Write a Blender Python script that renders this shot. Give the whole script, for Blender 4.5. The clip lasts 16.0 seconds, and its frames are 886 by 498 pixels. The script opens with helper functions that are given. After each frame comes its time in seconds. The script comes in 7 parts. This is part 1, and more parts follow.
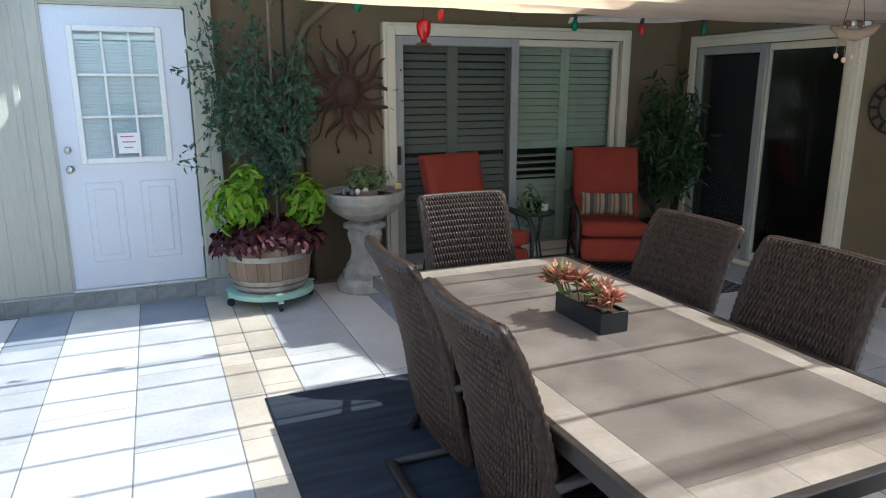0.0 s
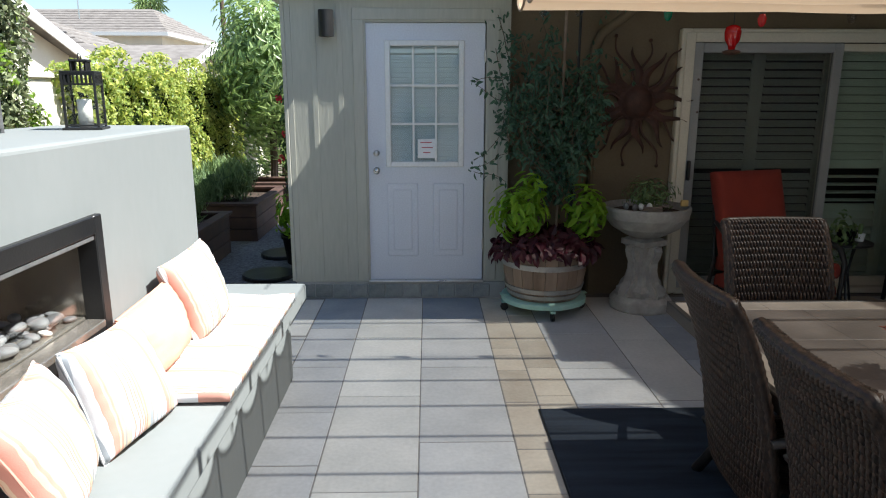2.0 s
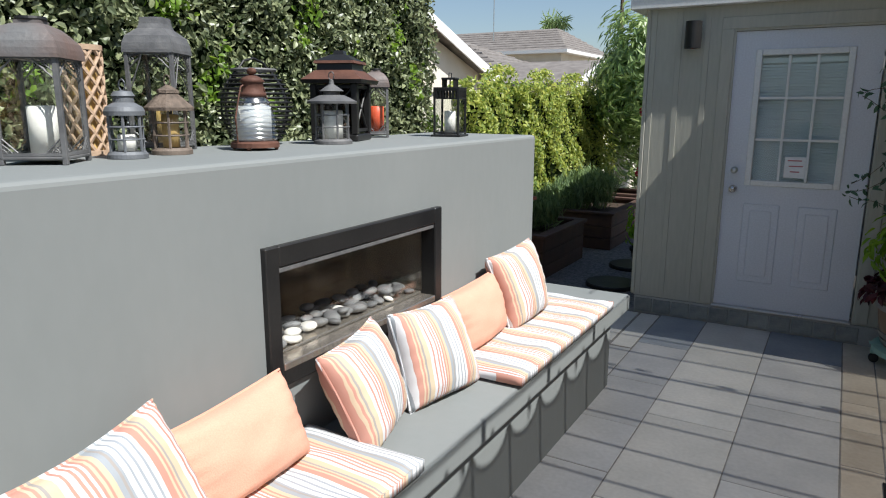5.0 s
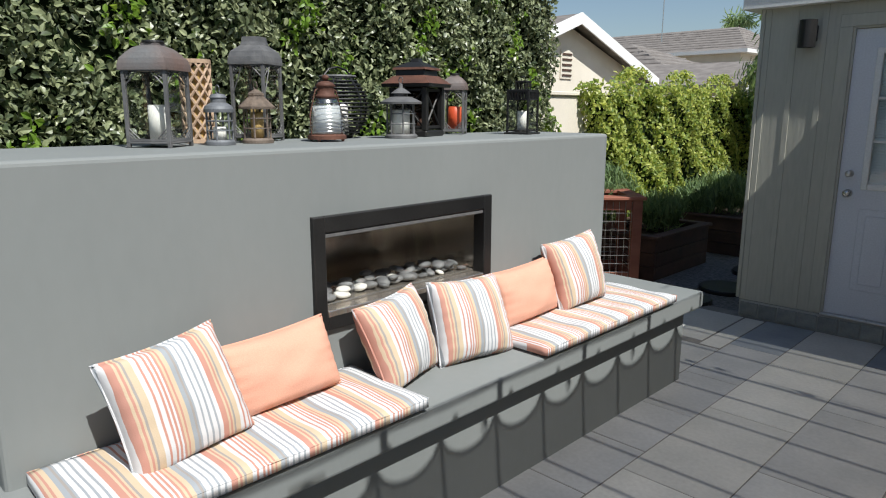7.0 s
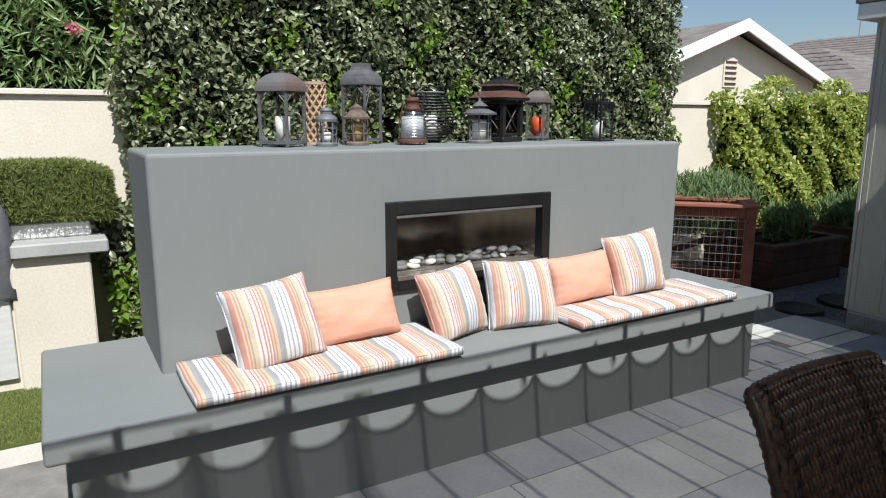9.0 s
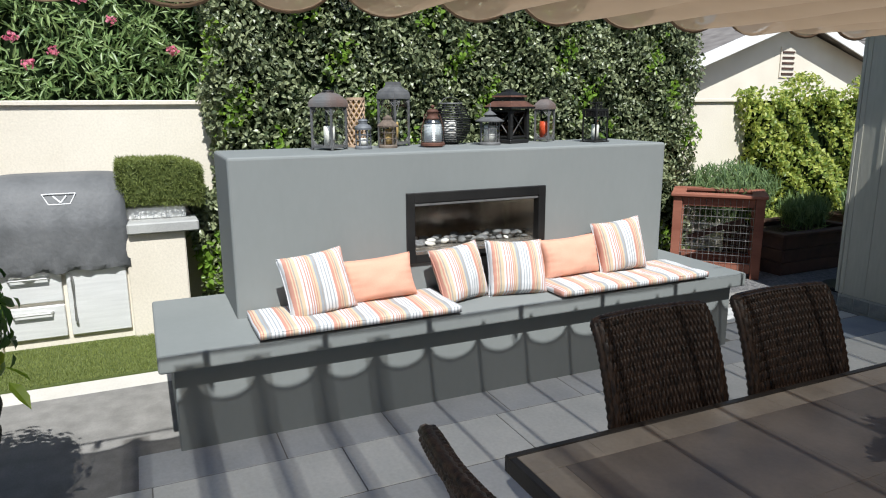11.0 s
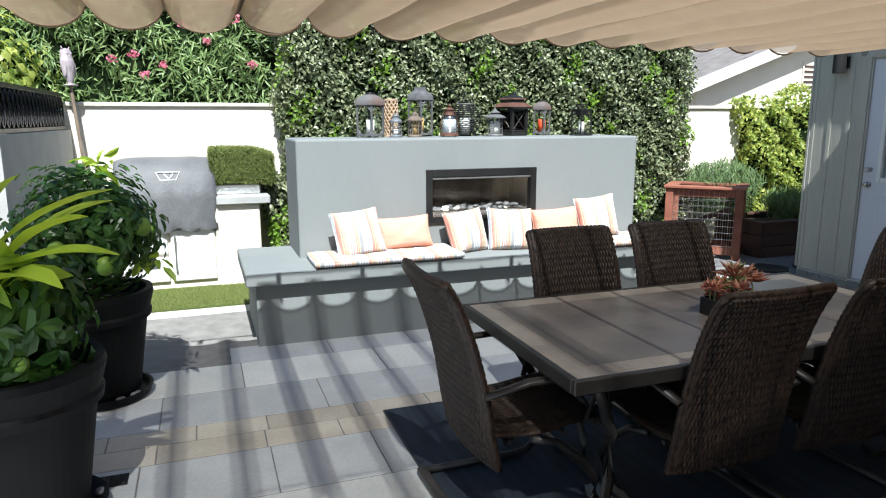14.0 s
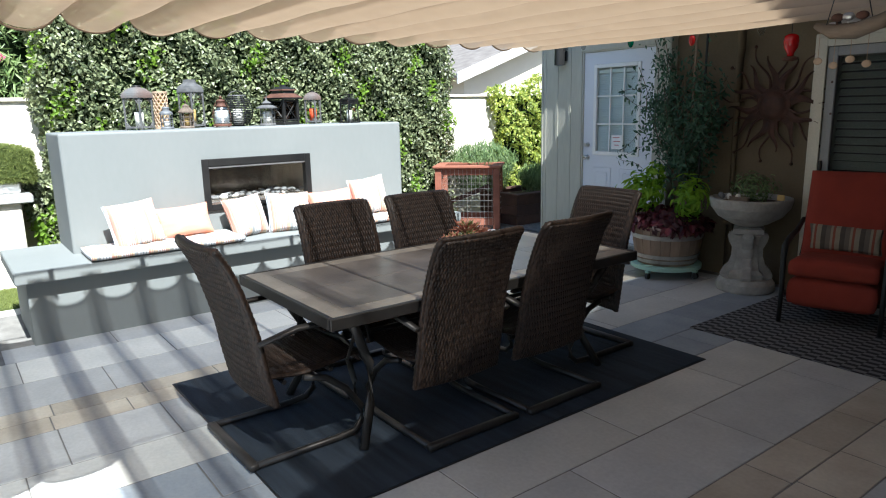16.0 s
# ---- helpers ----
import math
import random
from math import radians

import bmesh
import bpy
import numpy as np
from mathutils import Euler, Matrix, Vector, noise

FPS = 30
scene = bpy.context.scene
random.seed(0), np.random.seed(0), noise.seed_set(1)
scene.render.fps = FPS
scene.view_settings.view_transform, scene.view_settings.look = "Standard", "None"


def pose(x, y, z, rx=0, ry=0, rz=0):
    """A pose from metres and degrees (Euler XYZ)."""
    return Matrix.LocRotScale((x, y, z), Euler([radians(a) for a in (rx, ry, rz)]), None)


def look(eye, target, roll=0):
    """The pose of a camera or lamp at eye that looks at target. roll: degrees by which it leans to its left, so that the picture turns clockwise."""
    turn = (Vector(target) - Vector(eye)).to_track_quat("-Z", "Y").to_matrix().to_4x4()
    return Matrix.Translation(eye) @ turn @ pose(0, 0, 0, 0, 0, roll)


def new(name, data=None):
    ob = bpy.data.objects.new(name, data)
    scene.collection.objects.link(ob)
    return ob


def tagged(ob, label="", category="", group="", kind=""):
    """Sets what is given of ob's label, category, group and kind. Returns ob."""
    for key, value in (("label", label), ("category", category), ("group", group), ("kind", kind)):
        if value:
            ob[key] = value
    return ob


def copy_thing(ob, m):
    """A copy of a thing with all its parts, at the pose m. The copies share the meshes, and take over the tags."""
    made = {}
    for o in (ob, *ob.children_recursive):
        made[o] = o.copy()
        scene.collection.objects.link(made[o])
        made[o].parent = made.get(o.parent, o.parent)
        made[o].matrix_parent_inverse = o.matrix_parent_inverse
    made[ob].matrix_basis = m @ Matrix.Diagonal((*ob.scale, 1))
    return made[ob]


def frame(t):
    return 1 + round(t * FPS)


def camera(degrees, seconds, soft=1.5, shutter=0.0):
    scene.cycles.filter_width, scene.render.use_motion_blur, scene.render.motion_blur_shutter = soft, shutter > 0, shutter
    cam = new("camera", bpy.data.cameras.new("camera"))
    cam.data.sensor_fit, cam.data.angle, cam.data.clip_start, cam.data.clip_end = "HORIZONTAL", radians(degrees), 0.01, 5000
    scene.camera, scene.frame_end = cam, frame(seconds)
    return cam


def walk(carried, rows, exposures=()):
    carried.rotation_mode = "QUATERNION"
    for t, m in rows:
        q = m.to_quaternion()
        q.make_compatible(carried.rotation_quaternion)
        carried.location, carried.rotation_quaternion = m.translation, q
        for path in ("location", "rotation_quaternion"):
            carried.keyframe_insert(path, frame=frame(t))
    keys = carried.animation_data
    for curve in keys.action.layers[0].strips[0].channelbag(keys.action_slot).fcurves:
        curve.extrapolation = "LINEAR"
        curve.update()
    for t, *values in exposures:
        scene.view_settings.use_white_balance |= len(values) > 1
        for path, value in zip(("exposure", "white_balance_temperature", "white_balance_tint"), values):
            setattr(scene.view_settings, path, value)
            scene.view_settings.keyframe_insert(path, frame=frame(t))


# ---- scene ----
cam = camera(66.6, 16.0, soft=1.1)
PATH = [
    (0, (0.054, 0.079, 1.64), (0.81, 1.871, 1.172), -0.1),
    (0.5, (0.011, 0.114, 1.644), (0.608, 1.966, 1.181), -0.1),
    (1, (-0.011, 0.119, 1.67), (0.413, 2.018, 1.208), -0.2),
    (1.5, (-0.067, 0.175, 1.656), (0.171, 2.109, 1.203), -0.1),
    (2, (-0.123, 0.198, 1.666), (-0.079, 2.146, 1.217), 0.1),
    (2.5, (-0.162, 0.223, 1.667), (-0.317, 2.166, 1.222), 0.2),
    (3, (-0.175, 0.233, 1.671), (-0.514, 2.154, 1.233), 0.2),
    (3.5, (-0.197, 0.224, 1.68), (-0.708, 2.108, 1.245), 0.1),
    (4, (-0.125, 0.22, 1.689), (-0.809, 2.05, 1.261), 0.1),
    (4.5, (0.007, 0.184, 1.688), (-0.84, 1.946, 1.264), 0.2),
    (4.7, (0.063, 0.157, 1.676), (-0.844, 1.889, 1.255), 0.2),
    (7, (0.809, 0.138, 1.651), (-0.57, 1.528, 1.244), 0.1),
    (7.5, (1.003, 0.11, 1.674), (-0.451, 1.42, 1.261), 0.1),
    (8, (1.213, 0.156, 1.684), (-0.314, 1.38, 1.271), 0.2),
    (8.5, (1.444, 0.194, 1.685), (-0.183, 1.286, 1.283), 0.1),
    (8.8, (1.567, 0.177, 1.664), (-0.104, 1.205, 1.278), 0.1),
    (9, (1.661, 0.149, 1.658), (-0.033, 1.142, 1.275), 0.1),
    (11.3, (2.774, 0.028, 1.809), (0.981, 0.81, 1.39), 0.1),
    (11.5, (2.875, 0.005, 1.802), (1.078, 0.782, 1.395), 0.6),
    (12, (3.138, -0.015, 1.799), (1.322, 0.725, 1.404), 0.4),
    (12.5, (3.403, -0.079, 1.734), (1.562, 0.604, 1.357), 0.3),
    (13, (3.624, -0.132, 1.716), (1.777, 0.538, 1.342), 0.2),
    (13.5, (3.85, -0.157, 1.683), (2.0, 0.502, 1.307), 0.0),
    (14, (4.047, -0.204, 1.662), (2.197, 0.457, 1.285), -0.1),
    (14.5, (4.23, -0.239, 1.649), (2.406, 0.486, 1.267), -0.4),
    (15, (4.353, -0.245, 1.649), (2.59, 0.615, 1.258), -0.7),
    (15.5, (4.502, -0.253, 1.646), (2.82, 0.752, 1.245), -1.0),
    (16, (4.63, -0.288, 1.64), (3.061, 0.883, 1.231), -1.3),
]
EXPOSURES = [(0.0, 2.68, 5800, 5), (0.5, 2.54, 5800, 5), (1.0, 2.18, 5850, 5), (1.5, 1.66, 6000, 5), (2.0, 1.38, 6200, 7), (2.5, 1.19, 6300, 8), (3.5, 0.96, 6350, 9), (4.5, 0.65, 6250, 9), (7.0, 0.28, 6300, 8), (9.0, 0.31, 6200, 8), (11.5, 0.44, 6100, 7), (12.5, 0.60, 6050, 6), (13.5, 0.89, 5950, 6), (14.5, 1.19, 5900, 5), (16.0, 1.47, 5900, 5)]
walk(cam, [(t, look(eye, target, roll)) for t, eye, target, roll in PATH], EXPOSURES)

# ---- light ----
SUN = Vector((1.0, -0.14, 1.41)).normalized()  # towards the sun
world = bpy.data.worlds.new("sky_world")
scene.world = world
world.use_nodes = True
wn = world.node_tree.nodes
sky = wn.new("ShaderNodeTexSky")
sky.sky_type, sky.sun_disc = "NISHITA", False
sky.sun_elevation = math.asin(SUN.z)
sky.sun_rotation = math.atan2(SUN.x, SUN.y)
world.node_tree.links.new(sky.outputs[0], wn["Background"].inputs[0])
wn["Background"].inputs[1].default_value = 0.078
sun = new("sun", bpy.data.lights.new("sun", "SUN"))
sun.data.energy, sun.data.angle, sun.data.color = 5.0, radians(0.53), (1.0, 0.965, 0.91)
sun.matrix_basis = look(SUN * 30, (0, 0, 0))


# ---- materials ----
def _nodes(name):
    m = bpy.data.materials.new(name)
    m.use_nodes = True
    t = m.node_tree
    return m, t.nodes, t.links, t.nodes["Principled BSDF"]


def surf(name, a, b, scale=6.0, rough=0.7, bump=0.2, metal=0.0, fine=90.0, rand=0.0, stretch=(1, 1, 1), spec=0.4, depth=0.004, tone=0.14):
    """Two-scale surface: broad mottling between colours a and b, fine grain in tone and relief."""
    m, n, l, p = _nodes(name)
    co = n.new("ShaderNodeTexCoord")
    mp = n.new("ShaderNodeMapping")
    mp.inputs["Scale"].default_value = stretch
    l.new(co.outputs["Object"], mp.inputs["Vector"])
    big, small = n.new("ShaderNodeTexNoise"), n.new("ShaderNodeTexNoise")
    for t, s, d in ((big, scale, 5), (small, fine, 3)):
        l.new(mp.outputs[0], t.inputs["Vector"])
        t.inputs["Scale"].default_value, t.inputs["Detail"].default_value = s, d
    mix = n.new("ShaderNodeMix")
    mix.data_type = "RGBA"
    mix.inputs[6].default_value, mix.inputs[7].default_value = (*a, 1), (*b, 1)
    ramp = n.new("ShaderNodeMapRange")
    ramp.inputs[1].default_value, ramp.inputs[2].default_value = 0.3, 0.7
    l.new(big.outputs[0], ramp.inputs[0])
    l.new(ramp.outputs[0], mix.inputs[0])
    hsv = n.new("ShaderNodeHueSaturation")
    val = n.new("ShaderNodeMapRange")
    val.inputs[3].default_value, val.inputs[4].default_value = 1 - tone, 1 + tone
    l.new(small.outputs[0], val.inputs[0])
    last = val.outputs[0]
    if rand:
        oi = n.new("ShaderNodeObjectInfo")
        r = n.new("ShaderNodeMapRange")
        r.inputs[3].default_value, r.inputs[4].default_value = 1 - rand, 1 + rand
        l.new(oi.outputs["Random"], r.inputs[0])
        mul = n.new("ShaderNodeMath")
        mul.operation = "MULTIPLY"
        l.new(last, mul.inputs[0])
        l.new(r.outputs[0], mul.inputs[1])
        last = mul.outputs[0]
    l.new(last, hsv.inputs["Value"])
    l.new(mix.outputs[2], hsv.inputs["Color"])
    l.new(hsv.outputs[0], p.inputs["Base Color"])
    rr = n.new("ShaderNodeMapRange")
    rr.inputs[3].default_value, rr.inputs[4].default_value = max(0.02, rough - 0.1), min(1, rough + 0.1)
    l.new(big.outputs[0], rr.inputs[0])
    l.new(rr.outputs[0], p.inputs["Roughness"])
    p.inputs["Metallic"].default_value, p.inputs["Specular IOR Level"].default_value = metal, spec
    if bump:
        bp = n.new("ShaderNodeBump")
        bp.inputs["Strength"].default_value, bp.inputs["Distance"].default_value = bump, depth
        add = n.new("ShaderNodeMath")
        l.new(big.outputs[0], add.inputs[0])
        l.new(small.outputs[0], add.inputs[1])
        l.new(add.outputs[0], bp.inputs["Height"])
        l.new(bp.outputs[0], p.inputs["Normal"])
    return m


def leafy(name, a, b, rough=0.42, through_light=0.35, spec=0.5):
    """Leaves: every leaf its own tone, some light passing through."""
    m, n, l, p = _nodes(name)
    g = n.new("ShaderNodeNewGeometry")
    mix = n.new("ShaderNodeMix")
    mix.data_type = "RGBA"
    mix.inputs[6].default_value, mix.inputs[7].default_value = (*a, 1), (*b, 1)
    l.new(g.outputs["Random Per Island"], mix.inputs[0])
    l.new(mix.outputs[2], p.inputs["Base Color"])
    p.inputs["Roughness"].default_value, p.inputs["Specular IOR Level"].default_value = rough, spec
    tr = n.new("ShaderNodeBsdfTranslucent")
    bright = n.new("ShaderNodeHueSaturation")
    bright.inputs["Value"].default_value, bright.inputs["Hue"].default_value = 1.5, 0.48
    l.new(mix.outputs[2], bright.inputs["Color"])
    l.new(bright.outputs[0], tr.inputs["Color"])
    sh = n.new("ShaderNodeMixShader")
    sh.inputs[0].default_value = through_light
    l.new(p.outputs[0], sh.inputs[1])
    l.new(tr.outputs[0], sh.inputs[2])
    l.new(sh.outputs[0], n["Material Output"].inputs["Surface"])
    return m


def striped(name, colours, period, axis=0):
    """Woven stripes along one axis of the object; colours: (share, rgb)."""
    m, n, l, p = _nodes(name)
    co, sep = n.new("ShaderNodeTexCoord"), n.new("ShaderNodeSeparateXYZ")
    l.new(co.outputs["Object"], sep.inputs[0])
    wob = n.new("ShaderNodeTexNoise")
    wob.inputs["Scale"].default_value = 9.0
    l.new(co.outputs["Object"], wob.inputs["Vector"])
    w = n.new("ShaderNodeMath")
    w.operation = "MULTIPLY_ADD"
    w.inputs[1].default_value = 0.0010
    l.new(wob.outputs[0], w.inputs[0])
    l.new(sep.outputs[axis], w.inputs[2])
    d = n.new("ShaderNodeMath")
    d.operation = "DIVIDE"
    d.inputs[1].default_value = period
    l.new(w.outputs[0], d.inputs[0])
    f = n.new("ShaderNodeMath")
    f.operation = "FRACT"
    l.new(d.outputs[0], f.inputs[0])
    r = n.new("ShaderNodeValToRGB")
    r.color_ramp.interpolation = "CONSTANT"
    at, total = 0.0, sum(c[0] for c in colours)
    for i, (share, rgb) in enumerate(colours):
        e = r.color_ramp.elements[i] if i < 2 else r.color_ramp.elements.new(min(0.999, at / total))
        e.position, e.color = at / total, (*rgb, 1)
        at += share
    l.new(f.outputs[0], r.inputs[0])
    l.new(r.outputs[0], p.inputs["Base Color"])
    p.inputs["Roughness"].default_value = 0.9
    weave = n.new("ShaderNodeTexNoise")
    weave.inputs["Scale"].default_value = 260.0
    l.new(co.outputs["Object"], weave.inputs["Vector"])
    bp = n.new("ShaderNodeBump")
    bp.inputs["Strength"].default_value, bp.inputs["Distance"].default_value = 0.3, 0.002
    l.new(weave.outputs[0], bp.inputs["Height"])
    l.new(bp.outputs[0], p.inputs["Normal"])
    return m


def glassy(name, tint=(1, 1, 1), rough=0.02, clear=0.85, sheen=0.035):
    """Thin pane: mostly see-through, with a mirror sheen."""
    m, n, l, p = _nodes(name)
    tr, gl, sh, fr = n.new("ShaderNodeBsdfTransparent"), n.new("ShaderNodeBsdfGlossy"), n.new("ShaderNodeMixShader"), n.new("ShaderNodeLayerWeight")
    tr.inputs[0].default_value, gl.inputs["Roughness"].default_value = (*[c * clear for c in tint], 1), rough
    pw, mx = n.new("ShaderNodeMath"), n.new("ShaderNodeMath")
    pw.operation, mx.operation = "POWER", "MULTIPLY_ADD"
    pw.inputs[1].default_value = 4.0
    mx.inputs[1].default_value, mx.inputs[2].default_value = 0.7, sheen
    l.new(fr.outputs["Facing"], pw.inputs[0])
    l.new(pw.outputs[0], mx.inputs[0])
    l.new(mx.outputs[0], sh.inputs[0])
    l.new(tr.outputs[0], sh.inputs[1])
    l.new(gl.outputs[0], sh.inputs[2])
    l.new(sh.outputs[0], n["Material Output"].inputs["Surface"])
    return m


def cloth_canopy(name, open_weave=0.18):
    """Sun-screen cloth: diffuse, glowing when lit from above, with an open weave that lets part of the sun through."""
    m, n, l, p = _nodes(name)
    co = n.new("ShaderNodeTexCoord")
    t = n.new("ShaderNodeTexNoise")
    t.inputs["Scale"].default_value = 7.0
    l.new(co.outputs["Object"], t.inputs["Vector"])
    mix = n.new("ShaderNodeMix")
    mix.data_type = "RGBA"
    mix.inputs[6].default_value, mix.inputs[7].default_value = (0.47, 0.345, 0.23, 1), (0.55, 0.415, 0.285, 1)
    l.new(t.outputs[0], mix.inputs[0])
    l.new(mix.outputs[2], p.inputs["Base Color"])
    p.inputs["Roughness"].default_value = 0.95
    tl, tp = n.new("ShaderNodeBsdfTranslucent"), n.new("ShaderNodeBsdfTransparent")
    l.new(mix.outputs[2], tl.inputs[0])
    tp.inputs[0].default_value = (1.0, 0.97, 0.93, 1)
    a, b = n.new("ShaderNodeMixShader"), n.new("ShaderNodeMixShader")
    a.inputs[0].default_value, b.inputs[0].default_value = 0.19, open_weave
    l.new(p.outputs[0], a.inputs[1])
    l.new(tl.outputs[0], a.inputs[2])
    l.new(a.outputs[0], b.inputs[1])
    l.new(tp.outputs[0], b.inputs[2])
    l.new(b.outputs[0], n["Material Output"].inputs["Surface"])
    return m


STONE = {
    "grey": surf("stone_grey", (0.43, 0.435, 0.43), (0.53, 0.53, 0.515), 3.5, 0.75, 0.35, fine=45, rand=0.07),
    "pale": surf("stone_pale", (0.52, 0.52, 0.49), (0.62, 0.61, 0.57), 3.0, 0.75, 0.35, fine=45, rand=0.08),
    "slate": surf("stone_slate", (0.39, 0.398, 0.405), (0.48, 0.487, 0.49), 3.5, 0.75, 0.35, fine=45, rand=0.08),
    "blue": surf("stone_blue", (0.235, 0.268, 0.308), (0.325, 0.353, 0.384), 3.5, 0.7, 0.35, fine=45, rand=0.12),
    "tan": surf("stone_tan", (0.44, 0.38, 0.30), (0.55, 0.50, 0.41), 4.0, 0.75, 0.35, fine=45, rand=0.14),
}
M_JOINT = surf("mortar", (0.17, 0.163, 0.152), (0.25, 0.24, 0.225), 8, 0.95, 0.5)
M_STUCCO = surf("grey_stucco", (0.188, 0.203, 0.201), (0.222, 0.236, 0.232), 1.1, 0.75, 0.18, fine=26, depth=0.003, tone=0.035, stretch=(1, 1, 0.45))
M_CREAM = surf("cream_stucco", (0.66, 0.60, 0.50), (0.74, 0.68, 0.58), 1.5, 0.9, 0.5, fine=60)
M_HOUSE = surf("taupe_stucco", (0.135, 0.102, 0.062), (0.172, 0.132, 0.082), 2.0, 0.9, 0.5, fine=60)
M_SIDING = surf("sage_siding", (0.40, 0.395, 0.335), (0.46, 0.45, 0.385), 2.0, 0.75, 0.35, fine=50, stretch=(1, 1, 0.12))
M_WHITE = surf("white_paint", (0.74, 0.74, 0.72), (0.80, 0.80, 0.78), 2.0, 0.5, 0.08)
M_DOOR = surf("door_paint", (0.62, 0.645, 0.70), (0.67, 0.69, 0.74), 1.5, 0.45, 0.05)
M_BLIND = surf("blind_white", (0.74, 0.79, 0.83), (0.80, 0.84, 0.87), 4, 0.5, 0.0)
M_VINYL = surf("cream_vinyl", (0.56, 0.51, 0.40), (0.62, 0.57, 0.46), 2, 0.5, 0.05)
M_SHUTTER = surf("shutter_paint", (0.33, 0.375, 0.29), (0.39, 0.43, 0.34), 3, 0.55, 0.05)
M_SCREEN = surf("screen_frame", (0.26, 0.26, 0.25), (0.31, 0.31, 0.30), 5, 0.5, 0.05)
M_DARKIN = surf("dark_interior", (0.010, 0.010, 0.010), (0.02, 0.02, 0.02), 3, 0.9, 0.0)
M_GLASS = glassy("window_glass", (0.97, 1.0, 0.99), 0.02, 0.96)
M_TINT, _n, _l, _p = _nodes("screen_mesh")
_p.inputs["Base Color"].default_value, _p.inputs["Roughness"].default_value = (0.03, 0.03, 0.03, 1), 0.8
_t, _s = _n.new("ShaderNodeBsdfTransparent"), _n.new("ShaderNodeMixShader")
_s.inputs[0].default_value = 0.72
_l.new(_p.outputs[0], _s.inputs[1])
_l.new(_t.outputs[0], _s.inputs[2])
_l.new(_s.outputs[0], _n["Material Output"].inputs["Surface"])
M_CLEAR = glassy("lantern_glass", (0.99, 1.0, 0.99), 0.04, 0.98)
M_BLACK = surf("black_metal", (0.018, 0.018, 0.018), (0.03, 0.03, 0.03), 8, 0.45, 0.1, metal=0.3)
M_BRONZE = surf("bronze_frame", (0.024, 0.024, 0.025), (0.038, 0.037, 0.036), 5, 0.4, 0.1, metal=0.5)
M_STEEL = surf("stainless_steel", (0.70, 0.70, 0.69), (0.80, 0.80, 0.79), 3, 0.42, 0.06, metal=0.25, stretch=(1, 1, 14))
M_FIREBOX = surf("firebox_steel", (0.40, 0.36, 0.31), (0.60, 0.55, 0.49), 9, 0.2, 0.1, metal=0.8, stretch=(1, 1, 0.3))
M_WICKER = surf("wicker", (0.0015, 0.001, 0.0008), (0.054, 0.032, 0.022), 75, 0.42, 0.35, fine=220, spec=0.36, stretch=(1, 1, 0.5))
M_CHAIRMETAL = surf("chair_metal", (0.035, 0.03, 0.028), (0.055, 0.05, 0.045), 8, 0.42, 0.1, metal=0.4)
M_TABLETILE = surf("table_tile", (0.112, 0.097, 0.086), (0.205, 0.178, 0.155), 4.2, 0.34, 0.25, fine=60, rand=0.05)
M_TABLEEDGE = surf("table_border_tile", (0.235, 0.205, 0.172), (0.34, 0.30, 0.255), 6, 0.42, 0.25, fine=60, rand=0.06)
M_RUG = surf("charcoal_rug", (0.012, 0.018, 0.027), (0.036, 0.049, 0.068), 5, 0.95, 0.9, fine=160, stretch=(0.3, 3, 1))
M_RUST = surf("rusted_metal", (0.075, 0.036, 0.026), (0.15, 0.068, 0.046), 18, 0.7, 0.4, metal=0.2)
M_ZINC = surf("weathered_zinc", (0.10, 0.101, 0.104), (0.18, 0.179, 0.178), 16, 0.6, 0.35, metal=0.3)
M_CONCRETE = surf("aged_concrete", (0.26, 0.25, 0.225), (0.40, 0.385, 0.35), 9, 0.9, 0.8, fine=45)
M_COUNTER = surf("counter_concrete", (0.34, 0.34, 0.33), (0.42, 0.42, 0.40), 5, 0.7, 0.3)
M_OAK = surf("barrel_oak", (0.17, 0.118, 0.08), (0.31, 0.235, 0.175), 7, 0.8, 0.5, fine=70, stretch=(1, 1, 0.15), rand=0.15)
M_HOOP = surf("galvanised_hoop", (0.30, 0.29, 0.27), (0.44, 0.43, 0.40), 12, 0.5, 0.2, metal=0.5)
M_MINT = surf("mint_paint", (0.30, 0.50, 0.42), (0.36, 0.56, 0.48), 6, 0.6, 0.1)
M_REDWOOD = surf("redwood", (0.20, 0.065, 0.04), (0.32, 0.125, 0.08), 6, 0.7, 0.4, fine=60, stretch=(1, 0.2, 1), rand=0.12)
M_DARKWOOD = surf("stained_timber", (0.048, 0.026, 0.020), (0.095, 0.050, 0.037), 6, 0.75, 0.4, fine=60, rand=0.12)
M_POT = surf("dark_resin_pot", (0.0045, 0.0047, 0.005), (0.009, 0.0092, 0.0098), 7, 0.6, 0.15, spec=0.13)
M_SOIL = surf("soil", (0.03, 0.02, 0.014), (0.07, 0.045, 0.03), 30, 0.95, 0.9, fine=150, depth=0.01)
M_RED = surf("brick_red_cushion", (0.20, 0.026, 0.015), (0.255, 0.037, 0.021), 4, 0.9, 0.3, fine=240)
M_ORANGE = surf("apricot_cloth", (0.64, 0.33, 0.235), (0.70, 0.375, 0.27), 4, 0.9, 0.3, fine=240)
M_COVER = surf("grill_cover_vinyl", (0.085, 0.088, 0.092), (0.15, 0.153, 0.158), 2.5, 0.6, 0.45, fine=30, depth=0.008)
M_CANDLE = surf("candle_wax", (0.80, 0.78, 0.72), (0.86, 0.84, 0.79), 6, 0.5, 0.05)
M_REDWAX = surf("orange_wax", (0.60, 0.08, 0.03), (0.68, 0.11, 0.04), 6, 0.45, 0.05)
